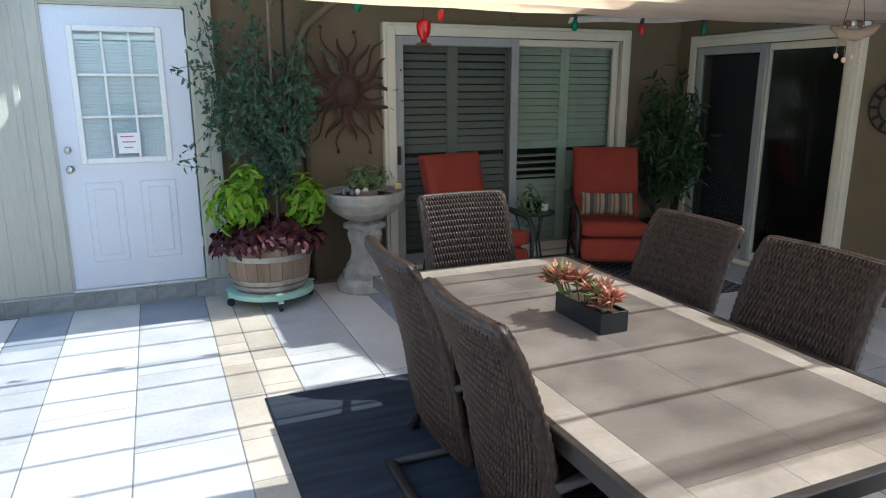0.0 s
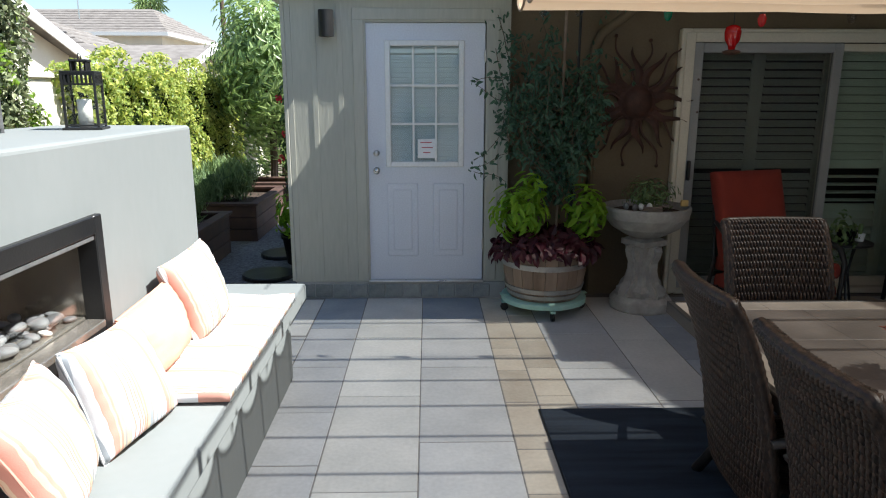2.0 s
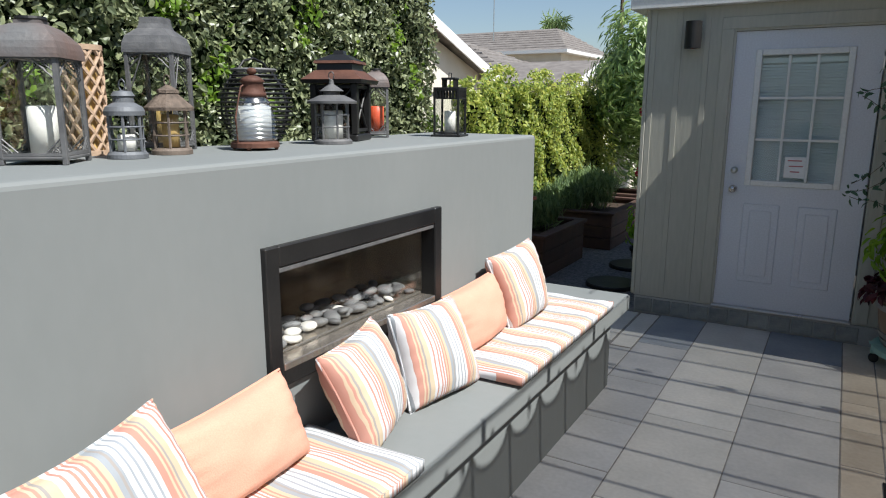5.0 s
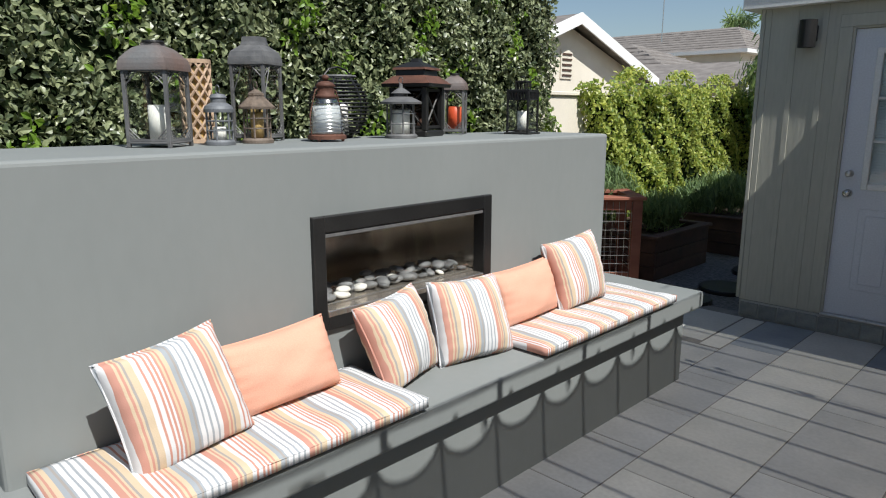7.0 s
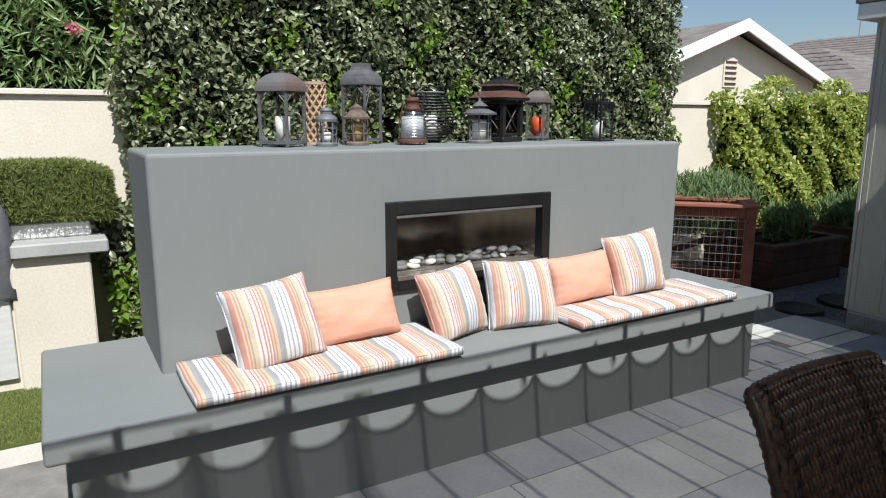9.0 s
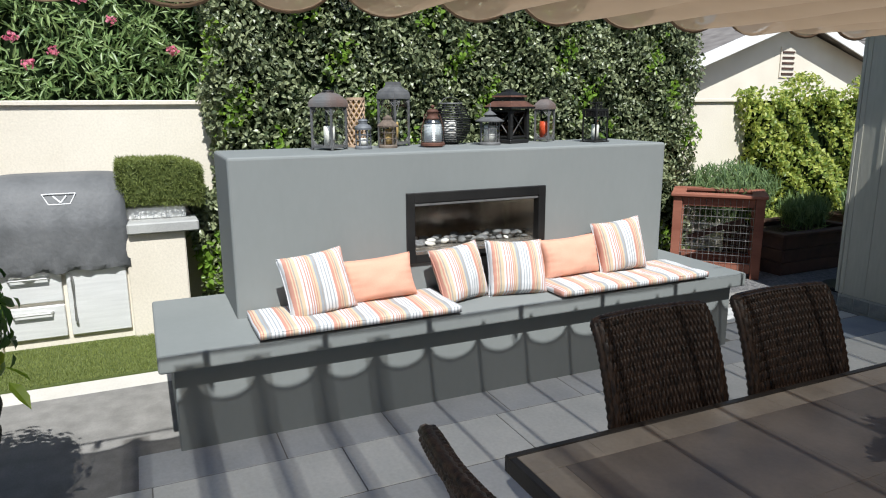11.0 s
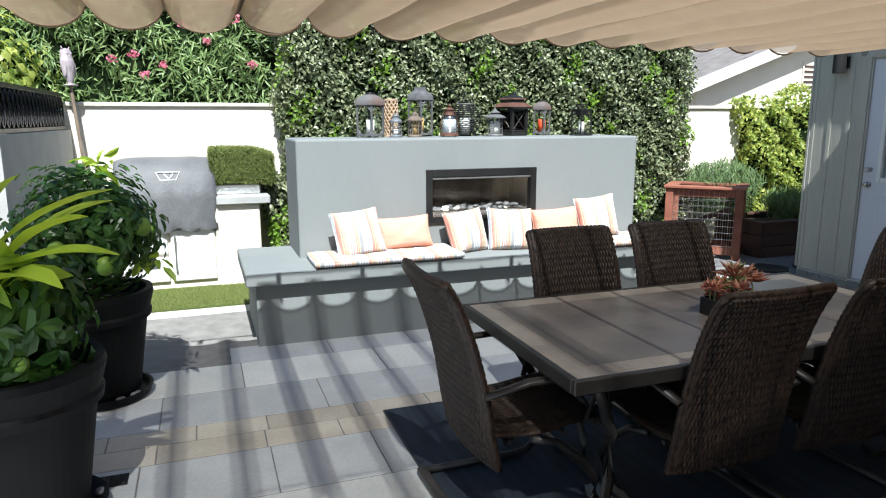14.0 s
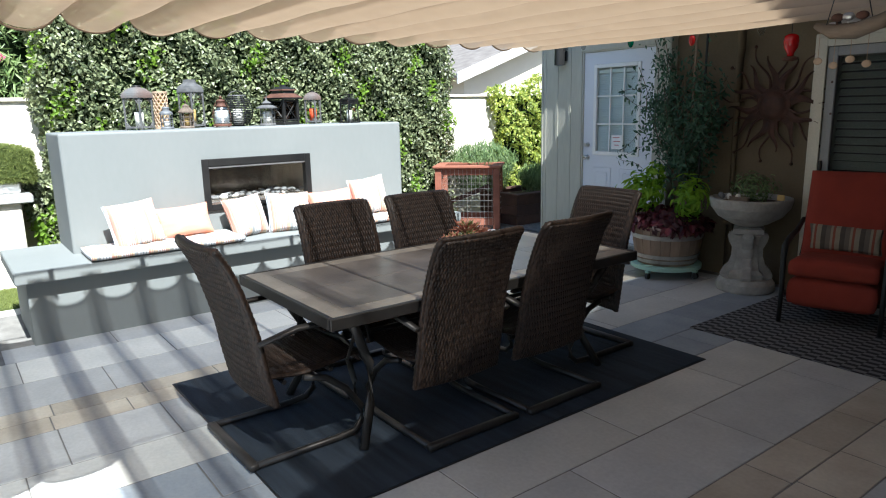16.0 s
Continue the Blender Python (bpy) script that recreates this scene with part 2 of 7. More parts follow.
M_GOLDWAX = surf("amber_wax", (0.50, 0.34, 0.12), (0.58, 0.40, 0.16), 6, 0.45, 0.05)
M_PEBBLE = surf("river_pebble", (0.10, 0.10, 0.105), (0.19, 0.19, 0.19), 12, 0.6, 0.1, rand=0.3)
M_PEBBLEW = surf("white_pebble", (0.62, 0.60, 0.56), (0.74, 0.72, 0.68), 12, 0.6, 0.1)
M_GRAVEL = surf("gravel", (0.10, 0.10, 0.105), (0.27, 0.262, 0.258), 40, 0.9, 1.0, fine=120, depth=0.02)
M_CONC = surf("pale_path", (0.52, 0.49, 0.44), (0.60, 0.57, 0.52), 3, 0.85, 0.3)
M_SHINGLE = surf("roof_shingle", (0.14, 0.125, 0.115), (0.23, 0.21, 0.195), 3, 0.9, 0.6, fine=30, stretch=(1, 1, 3))
M_EARTH = surf("earth", (0.12, 0.10, 0.075), (0.19, 0.16, 0.12), 2, 0.95, 0.6)
M_SIGN = surf("paper", (0.78, 0.78, 0.78), (0.82, 0.82, 0.82), 5, 0.8, 0.0)
M_INK = surf("red_ink", (0.45, 0.12, 0.14), (0.5, 0.16, 0.18), 20, 0.8, 0.0)
M_TRUNK = surf("bark", (0.07, 0.05, 0.035), (0.14, 0.10, 0.07), 14, 0.9, 0.8, stretch=(1, 1, 0.3))
M_CANOPY = cloth_canopy("canopy_cloth")
M_STRIPE_SHEET = cloth_canopy("stripe_sheet_cloth", 0.52)
M_STRIP = surf("edge_strip_cloth", (0.34, 0.32, 0.30), (0.44, 0.42, 0.40), 9, 0.9, 0.2)
# hem webbing; the same dark tone stands in for shade along the folds
M_WEBBING_SHADE = surf("webbing_fold_shade", (0.22, 0.16, 0.11), (0.30, 0.225, 0.155), 9, 0.9, 0.2)
M_HEDGE = leafy("ficus_leaf", (0.058, 0.083, 0.038), (0.32, 0.355, 0.19), 0.38, 0.2, 0.55)
M_HEDGE_NEW = leafy("ficus_new_leaf", (0.14, 0.26, 0.03), (0.24, 0.38, 0.05), 0.4, 0.45)
M_OLEANDER = leafy("oleander_leaf", (0.11, 0.19, 0.06), (0.32, 0.42, 0.17), 0.42, 0.3)
M_PINK = leafy("pink_petal", (0.62, 0.16, 0.24), (0.75, 0.30, 0.38), 0.7, 0.4)
M_REDPETAL = leafy("red_petal", (0.45, 0.02, 0.02), (0.62, 0.05, 0.04), 0.6, 0.35)
M_VINE = leafy("yellow_vine_leaf", (0.13, 0.22, 0.04), (0.54, 0.58, 0.15), 0.45, 0.45)
M_DARKLEAF = leafy("dark_leaf", (0.025, 0.062, 0.022), (0.07, 0.135, 0.05), 0.5, 0.3, 0.3)
M_AVOCADO = leafy("avocado_leaf", (0.10, 0.18, 0.055), (0.34, 0.45, 0.17), 0.4, 0.35, 0.5)
M_LIME = leafy("lime_leaf", (0.11, 0.26, 0.013), (0.23, 0.40, 0.026), 0.5, 0.45)
M_MAROON = leafy("maroon_leaf", (0.030, 0.005, 0.009), (0.085, 0.009, 0.018), 0.5, 0.3)
M_LEMON = leafy("citrus_leaf", (0.022, 0.07, 0.014), (0.07, 0.155, 0.026), 0.32, 0.35)
M_LEMON_NEW = leafy("young_citrus_leaf", (0.22, 0.36, 0.03), (0.38, 0.52, 0.05), 0.4, 0.5)
M_FRUIT = surf("green_fruit", (0.13, 0.24, 0.03), (0.22, 0.33, 0.05), 10, 0.45, 0.2)
M_ROSEMARY = leafy("rosemary_leaf", (0.06, 0.11, 0.04), (0.17, 0.25, 0.09), 0.6, 0.25)
M_LAVENDER = leafy("lavender_leaf", (0.085, 0.145, 0.045), (0.21, 0.29, 0.105), 0.6, 0.25)
M_TURF = leafy("turf_blade", (0.095, 0.125, 0.026), (0.21, 0.25, 0.065), 0.6, 0.3)
M_TURFBASE = surf("turf_backing", (0.055, 0.075, 0.017), (0.09, 0.115, 0.027), 20, 0.95, 0.6)
# near-black core colour stands in for the shade deep inside a hedge
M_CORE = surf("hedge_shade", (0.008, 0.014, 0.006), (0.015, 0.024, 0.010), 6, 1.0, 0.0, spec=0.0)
M_SUCC = leafy("succulent_red", (0.33, 0.11, 0.075), (0.62, 0.33, 0.21), 0.5, 0.25)
M_SUCC2 = leafy("succulent_green", (0.20, 0.24, 0.09), (0.34, 0.36, 0.16), 0.5, 0.25)
M_BULB = glassy("clear_bulb", (0.95, 0.95, 0.95))
M_BRED = surf("red_bulb", (0.30, 0.008, 0.01), (0.36, 0.012, 0.015), 8, 0.15, 0.0)
M_BGREEN = surf("green_bulb", (0.0, 0.11, 0.06), (0.0, 0.14, 0.08), 8, 0.15, 0.0)
M_BBLUE = surf("blue_bulb", (0.0, 0.10, 0.16), (0.0, 0.13, 0.2), 8, 0.15, 0.0)
M_REDGLASS = surf("red_glass", (0.42, 0.006, 0.008), (0.5, 0.01, 0.012), 5, 0.1, 0.0, spec=0.7)
M_NICKEL = surf("satin_nickel", (0.55, 0.54, 0.52), (0.62, 0.61, 0.59), 8, 0.3, 0.0, metal=0.9)
M_LATTICE = surf("pierced_clay", (0.40, 0.28, 0.19), (0.50, 0.36, 0.25), 10, 0.8, 0.3)
M_DRIFT = surf("driftwood", (0.16, 0.12, 0.085), (0.26, 0.20, 0.15), 12, 0.85, 0.5, stretch=(0.3, 1, 1))
M_OWL = surf("owl_resin", (0.24, 0.20, 0.21), (0.44, 0.38, 0.40), 16, 0.7, 0.4)
C_W, C_R, C_Y, C_B, C_G = (0.61, 0.61, 0.62), (0.49, 0.25, 0.195), (0.55, 0.44, 0.31), (0.31, 0.335, 0.36), (0.32, 0.295, 0.275)
FABRIC = [(2, C_W), (1, C_B), (2, C_W), (1, C_B), (2, C_W), (1, C_B), (2, C_W), (3, C_R), (1, C_Y), (1, C_R), (1, C_Y), (1, C_G), (3, C_Y), (2, C_W), (1, C_R), (2, C_W), (1, C_R), (1, C_W), (1, C_R), (1, C_W), (1, C_R), (1, C_Y), (1, C_R), (2, C_Y), (2, C_B), (1, C_G), (1, C_B)]
M_STRIPE = striped("stripe_cloth", FABRIC, 0.25)
M_BENCHSTRIPE = striped("bench_stripe_cloth", FABRIC, 0.262)
M_PILLOWSTRIPE = striped("grey_stripe_cloth", [(2, (0.07, 0.055, 0.045)), (2, (0.26, 0.215, 0.155)), (1, (0.22, 0.06, 0.035)), (1, (0.26, 0.215, 0.155)), (2, (0.13, 0.105, 0.08))], 0.13)


# ---- building blocks ----
def part(name, bm, material, parent=None, label="", smooth=False):
    me = bpy.data.meshes.new(name)
    bm.to_mesh(me)
    bm.free()
    return part_of(name, me, material, parent, label, smooth)


def part_of(name, me, material, parent=None, label="", smooth=False):
    if material and not me.materials:
        me.materials.append(material)
    if smooth:
        me.shade_smooth()
    ob = new(name, me)
    ob.parent = parent
    return tagged(ob, label)


def thing(name, at, label, category, group="", kind=""):
    ob = new(name)
    ob.empty_display_size = 0.05
    ob.matrix_basis = at if isinstance(at, Matrix) else Matrix.Translation(at)
    return tagged(ob, label, category, group, kind)


def bbox(x0, x1, y0, y1, z0, z1, bevel=0.0, bm=None, seg=1, m=None):
    bm = bm or bmesh.new()
    g = bmesh.ops.create_cube(bm, size=1, matrix=(m or Matrix()) @ Matrix.Translation(((x0 + x1) / 2, (y0 + y1) / 2, (z0 + z1) / 2)) @ Matrix.Diagonal((x1 - x0, y1 - y0, z1 - z0, 1)))
    if bevel:
        edges = list({e for v in g["verts"] for e in v.link_edges})
        bmesh.ops.bevel(bm, geom=edges, offset=bevel, segments=seg, affect="EDGES", profile=0.5)
    return bm


def rod(bm, a, b, r0, r1=None, seg=10, caps=True):
    a, b = Vector(a), Vector(b)
    d = b - a
    m = Matrix.Translation((a + b) / 2) @ d.to_track_quat("Z", "Y").to_matrix().to_4x4()
    bmesh.ops.create_cone(bm, cap_ends=caps, segments=seg, radius1=r0, radius2=r0 if r1 is None else r1, depth=d.length, matrix=m)
    return bm


def tube(bm, pts, r, seg=8, flat=1.0, closed=False):
    """A bent bar through pts; r: radius or a radius for each point; flat squeezes its height."""
    pts = [Vector(p) for p in pts]
    n, rings = len(pts), []
    for i, p in enumerate(pts):
        a = pts[(i - 1) % n] if closed or i else p
        b = pts[(i + 1) % n] if closed or i < n - 1 else p
        d = (b - a).normalized()
        side = d.cross(Vector((0, 0, 1)))
        side = side.normalized() if side.length > 1e-3 else Vector((1, 0, 0))
        up = side.cross(d)
        rr = r[i] if isinstance(r, (list, tuple)) else r
        rings.append([bm.verts.new(p + side * rr * math.cos(2 * math.pi * k / seg) + up * rr * flat * math.sin(2 * math.pi * k / seg)) for k in range(seg)])
    for i in range(n if closed else n - 1):
        for k in range(seg):
            bm.faces.new((rings[i][k], rings[i][(k + 1) % seg], rings[(i + 1) % n][(k + 1) % seg], rings[(i + 1) % n][k]))
    if not closed:
        bm.faces.new(rings[0][::-1])
        bm.faces.new(rings[-1])
    return bm


def lathe(profile, seg=32, bm=None, at=(0, 0, 0), square=0.0):
    """Turned body from (radius, height) rows."""
    bm = bm or bmesh.new()
    o, rings = Vector(at), []
    for r, z in profile:
        rings.append([bm.verts.new(o + Vector((max(r, 1e-4) * math.cos(2 * math.pi * k / seg), max(r, 1e-4) * math.sin(2 * math.pi * k / seg), z))) for k in range(seg)])
    for a, b in zip(rings, rings[1:]):
        for k in range(seg):
            bm.faces.new((a[k], a[(k + 1) % seg], b[(k + 1) % seg], b[k]))
    if profile[0][0] > 1e-3:
        bm.faces.new(rings[0][::-1])
    if profile[-1][0] > 1e-3:
        bm.faces.new(rings[-1])
    return bm


def ball(bm, at, r, scale=(1, 1, 1), seg=12, rings=8):
    bmesh.ops.create_uvsphere(bm, u_segments=seg, v_segments=rings, radius=r, matrix=Matrix.Translation(at) @ Matrix.Diagonal((*scale, 1)))
    return bm


def leaves(name, pos, out, size, aspect=0.5, droop=0.2, spread=0.8, seed=1, curl=0.25):
    """Mesh of many pointed, folded leaves at pos, facing roughly along out (arrays of n x 3)."""
    rng = np.random.default_rng(seed)
    n = len(pos)
    nrm = out + rng.normal(0, spread, (n, 3))
    nrm /= np.linalg.norm(nrm, axis=1)[:, None] + 1e-9
    d = rng.normal(0, 1, (n, 3))
    d[:, 2] -= droop * 2
    d -= nrm * (d * nrm).sum(1)[:, None]
    d /= np.linalg.norm(d, axis=1)[:, None] + 1e-9
    s = np.cross(nrm, d)
    L = (size * rng.uniform(0.65, 1.25, n))[:, None]
    W = L * aspect * 0.5
    c = L * curl * rng.uniform(0.3, 1.0, n)[:, None]
    base, tip = pos, pos + d * L - nrm * c
    m1, m2 = pos + d * L * 0.3, pos + d * L * 0.68 - nrm * c * 0.35
    up = nrm * W * 0.4
    v = np.stack([base, m1 + s * W * 0.92 + up, m1 - s * W * 0.92 + up, m1, m2 + s * W * 0.8 + up, m2 - s * W * 0.8 + up, m2, tip], 1).reshape(-1, 3)
    k = np.arange(n)[:, None] * 8
    faces = np.concatenate([k + f for f in ((0, 3, 1), (0, 2, 3), (3, 6, 4), (3, 4, 1), (3, 2, 5), (3, 5, 6), (6, 7, 4), (6, 5, 7))], 1).reshape(-1, 3)
    me = bpy.data.meshes.new(name)
    me.from_pydata(v.tolist(), [], faces.tolist())
    return me


def blob_points(n, centre, radii, seed, shell=0.55):
    """Points in an ellipsoid, most of them near its skin, with the outward directions."""
    rng = np.random.default_rng(seed)
    d = rng.normal(0, 1, (n, 3))
    d /= np.linalg.norm(d, axis=1)[:, None]
    lump = 1 + 0.16 * np.sin(d[:, 0] * 7 + seed) * np.cos(d[:, 1] * 6) + 0.1 * np.sin(d[:, 2] * 11 + seed)
    r = (rng.uniform(shell ** 3, 1, n) ** (1 / 3) * lump)[:, None]
    return np.array(centre) + d * r * np.array(radii), d


def struct(name, bm, material, label, category, smooth=False):
    return tagged(part(name, bm, material, None, label, smooth), category=category, kind="structure")


# ---- structure ----
# ground: one sheet to the horizon; patio stones lie on it
bm = bmesh.new()
bmesh.ops.create_grid(bm, x_segments=8, y_segments=8, size=150, matrix=Matrix.Translation((0, 0, -0.07)))
struct("ground", bm, M_EARTH, "bare brown earth reaching far beyond the yard", "ground")
patio = struct("pavement", bbox(-1.98, 5.05, -3.2, 5.72, -0.065, -0.0035), M_JOINT, "patio of large grey and tan flagstones with dark joints", "patio")
struct("path", bbox(-2.2, -0.98, -1.6, 0.62, -0.06, -0.004), M_CONC, "pale concrete strip beside the turf", "path")
struct("gravel_yard", bbox(-4.2, -1.15, 4.3, 13.5, -0.065, -0.012), M_GRAVEL, "grey gravel side yard", "gravel")

# neighbouring walls
struct("wall_west", bbox(-3.8, -3.65, -1.45, 15.0, -0.05, 1.80), M_CREAM, "cream stucco garden wall with a flat cap", "wall")
struct("wall_cap", bbox(-3.83, -3.62, -1.45, 15.0, 1.80, 1.84, 0.006), M_CREAM, "cream stucco wall cap", "trim")
struct("wall_south", bbox(-3.65, -1.0, -1.56, -1.40, -0.05, 1.57), M_COUNTER, "grey block side wall under a dark lattice rail", "wall")
# house
HX, HY = 5.05, 5.72


def wall_with_hole(name, axis, at, thick, a0, a1, z1, h0, h1, hz0, hz1, material, label):
    """A wall along one axis with one opening through it."""
    bm = bmesh.new()
    for u0, u1, z0, zz in ((a0, h0, -0.05, z1), (h1, a1, -0.05, z1), (h0, h1, hz1, z1), (h0, h1, -0.05, hz0)):
        if u1 - u0 > 1e-3 and zz - z0 > 1e-3:
            if axis == "x":
                bbox(u0, u1, at, at + thick, z0, zz, 0, bm)
            else:
                bbox(at, at + thick, u0, u1, z0, zz, 0, bm)
    return struct(name, bm, material, label, "wall")


wall_with_hole("wall_north", "x", HY, 0.16, 0.52, HX + 0.2, 5.0, 1.95, 4.34, 0.05, 2.09, M_HOUSE, "taupe stucco house wall behind the patio")
wall_with_hole("wall_east", "y", HX, 0.16, -0.35, HY, 2.9, 3.78, 5.42, 0.05, 2.04, M_HOUSE, "taupe stucco house wall with a sliding door")
# unseen upper wall, added and sloped so its shadow edge crosses the patio
bm = bmesh.new()
gp = [(-0.35, 2.9), (HY + 0.1, 2.9), (HY + 0.1, 6.72), (-0.35, 3.8)]
ga, gb = [bm.verts.new((HX, y, z)) for y, z in gp], [bm.verts.new((HX + 0.16, y, z)) for y, z in gp]
bm.faces.new(ga)
bm.faces.new(gb[::-1])
for i in range(4):
    bm.faces.new((ga[i], gb[i], gb[(i + 1) % 4], ga[(i + 1) % 4]))
bmesh.ops.recalc_face_normals(bm, faces=bm.faces)
struct("shading_gable_east", bm, M_HOUSE, "unseen sloping upper house wall added to shade the patio", "wall")
struct("roof_eave", bbox(0.04, HX, 4.80, HY, 2.62, 2.72), M_HOUSE, "painted soffit of the house eave", "eave")
# out-of-view slab, added to keep sky light off the house corner
struct("corner_shading_slab", bbox(2.65, HX, 3.95, 4.798, 2.64, 2.72), M_HOUSE, "unseen taupe slab added to darken the house corner", "patio cover")
# closed rooms; near-black surfaces put the lack of light into the colour
struct("interior_north", bbox(1.6, 4.6, 6.4, 6.5, 0, 2.6), M_DARKIN, "room wall behind the shutters, coloured near-black for dimness", "wall")
struct("interior_east", bbox(6.4, 6.5, 2.4, 8.6, -0.05, 2.6), M_DARKIN, "room wall behind the sliding door, coloured near-black for dimness", "wall")
struct("interior_east_end", bbox(HX + 0.16, 6.4, 8.5, 8.6, -0.05, 2.6), M_DARKIN, "room end wall coloured near-black for dimness", "wall")
struct("interior_east_near", bbox(HX + 0.16, 6.4, 2.4, 2.5, -0.05, 2.6), M_DARKIN, "room end wall coloured near-black for dimness", "wall")
struct("interior_partition", bbox(HX + 0.05, HX + 0.15, 5.89, 8.5, -0.05, 2.6), M_DARKIN, "room partition wall coloured near-black for dimness", "wall")
struct("interior_floor", bbox(1.6, HX + 0.04, 5.89, 6.39, -0.05, 0.04), M_DARKIN, "room floor coloured near-black for dimness", "floor")
struct("interior_floor_east", bbox(HX + 0.17, 6.39, 2.51, 8.49, -0.05, 0.04), M_DARKIN, "room floor coloured near-black for dimness", "floor")
struct("interior_ceiling", bbox(HX + 0.17, 6.39, 2.51, 8.49, 2.5, 2.59), M_DARKIN, "room ceiling coloured near-black for dimness", "ceiling")
struct("interior_ceiling_north", bbox(1.6, HX + 0.04, 5.89, 6.39, 2.5, 2.6), M_DARKIN, "room ceiling coloured near-black for dimness", "ceiling")


def slider(name, label, width, height, at):
    """Sliding glass door: local x along the wall, y into the room, z up."""
    w = thing(name, at, label, "sliding door", kind="structure")
    fw = 0.085
    bm = bmesh.new()
    for x0, x1, z0, z1 in ((0, fw, 0, height), (width - fw, width, 0, height), (fw, width - fw, height - fw, height), (fw, width - fw, 0, 0.05)):
        bbox(x0, x1, -0.07, 0.05, z0, z1, 0.008, bm)
    for x0, x1, z0, z1 in ((0.03, fw + 0.02, 0.02, height - 0.03), (width - fw - 0.02, width - 0.03, 0.02, height - 0.03), (fw + 0.02, width - fw - 0.02, height - fw - 0.02, height - 0.03)):
        bbox(x0, x1, -0.085, -0.071, z0, z1, 0.004, bm)
    part("casing", bm, M_VINYL, w, "cream vinyl casing")
    mid = width * 0.5
    for k, (x0, x1, y, sash, mat, gl) in enumerate(((fw + 0.022, mid + 0.03, -0.045, 0.075, M_SCREEN, M_TINT), (mid - 0.03, width - fw - 0.022, 0.0, 0.06, M_VINYL, M_GLASS))):
        bm = bmesh.new()
        z0, z1 = 0.055, height - fw - 0.022
        for a0, a1, b0, b1 in ((x0, x0 + sash, z0, z1), (x1 - sash, x1, z0, z1), (x0 + sash, x1 - sash, z1 - sash, z1), (x0 + sash, x1 - sash, z0, z0 + sash * 1.3)):
            bbox(a0, a1, y - 0.02, y + 0.02, b0, b1, 0.004, bm)
        s = part("sash", bm, mat, w, "grey screen sash" if k == 0 else "cream vinyl sash")
        g = part("pane", bbox(x0 + sash, x1 - sash, y - 0.003, y + 0.003, z0 + sash * 1.3, z1 - sash), gl, s, "glass pane")
        g.visible_shadow = False
    bm = bbox(fw + 0.03, fw + 0.055, -0.10, -0.066, 0.97, 1.13, 0.006)
    part("handle", bm, M_BLACK, w, "black pull handle")
    return w


slider("sliding_door_1", "cream sliding glass door with closed shutters behind", 2.53, 2.155, Matrix.Translation((1.865, HY, 0.01)))
slider("sliding_door_2", "cream sliding glass door into a dark room", 1.80, 2.10, pose(HX, 5.50, 0.01, 0, 0, -90))


def shutters(x0, x1, at_y):
    s = thing("plantation_shutter", (0, 0, 0), "painted plantation shutter with wide louvres behind the glass", "shutter", "window shutters")
    n = 4
    for k in range(n):
        a, b = x0 + (x1 - x0) * k / n, x0 + (x1 - x0) * (k + 1) / n
        bm = bmesh.new()
        for u0, u1, z0, z1 in ((a, a + 0.05, 0.06, 2.06), (b - 0.05, b, 0.06, 2.06), (a + 0.05, b - 0.05, 1.98, 2.06), (a + 0.05, b - 0.05, 0.06, 0.16), (a + 0.05, b - 0.05, 1.06, 1.13)):
            bbox(u0, u1, at_y - 0.015, at_y + 0.015, z0, z1, 0.003, bm)
        panel = part("panel", bm, M_SHUTTER, s)
        me = None
        for j in range(26):
            z = 0.20 + j * 0.066 if j < 13 else 1.165 + (j - 13) * 0.066
            if z > 1.96:
                continue
            tilt = (56 if k > 1 else 44) if not (k == 2 and 8 < j < 13) else 8
            if me is None:
                bm = bbox(-(b - a) / 2 + 0.052, (b - a) / 2 - 0.052, -0.036, 0.036, -0.0045, 0.0045, 0.003)
                me = bpy.data.meshes.new("louvre")
                bm.to_mesh(me)
                bm.free()
            o = part_of("louvre", me, M_SHUTTER, panel)
            o.matrix_basis = pose((a + b) / 2, at_y, z, tilt, 0, 0)


shutters(1.97, 4.32, 5.80)

# shed with board-and-batten front
SY = 5.62
shed = thing("shed", (0, 0, 0), "sage board-and-batten shed with white fascia", "shed", kind="structure")
for x0, x1, z0, z1 in ((-1.22, -0.60, 0.14, 2.45), (0.335, 0.52, 0.14, 2.45), (-0.60, 0.335, 2.20, 2.45)):
    part("wall_panel", bbox(x0, x1, SY, SY + 0.1, z0, z1), M_SIDING, shed)
part("side_wall", bbox(-1.22, -1.12, SY + 0.1, 8.6, 0.14, 2.45), M_SIDING, shed)
for x in (-1.19, -1.0, -0.80, 0.49):
    part("batten", bbox(x - 0.02, x + 0.02, SY - 0.006, SY - 0.001, 0.15, 2.42, 0.001), M_SIDING, shed)
part("corner_trim", bbox(-1.245, -1.215, SY - 0.010, SY + 0.08, 0.15, 2.42, 0.004), M_SIDING, shed)
for y in np.arange(5.95, 8.5, 0.4):
    part("batten", bbox(-1.238, -1.221, y - 0.02, y + 0.02, 0.15, 2.42, 0.003), M_SIDING, shed)
bm = bmesh.new()
for x0, x1, z0, z1 in ((-0.70, -0.615, 0.155, 2.215), (0.35, 0.435, 0.155, 2.215), (-0.70, 0.435, 2.215, 2.30)):
    bbox(x0, x1, SY - 0.012, SY - 0.0005, z0, z1, 0.003, bm)
part("door_trim", bm, M_SIDING, shed)
bm = bbox(-1.36, 0.52, SY - 0.08, SY + 0.1, 2.385, 2.50, 0.004)
bbox(-1.36, -1.20, SY + 0.1, 8.7, 2.385, 2.50, 0.004, bm)
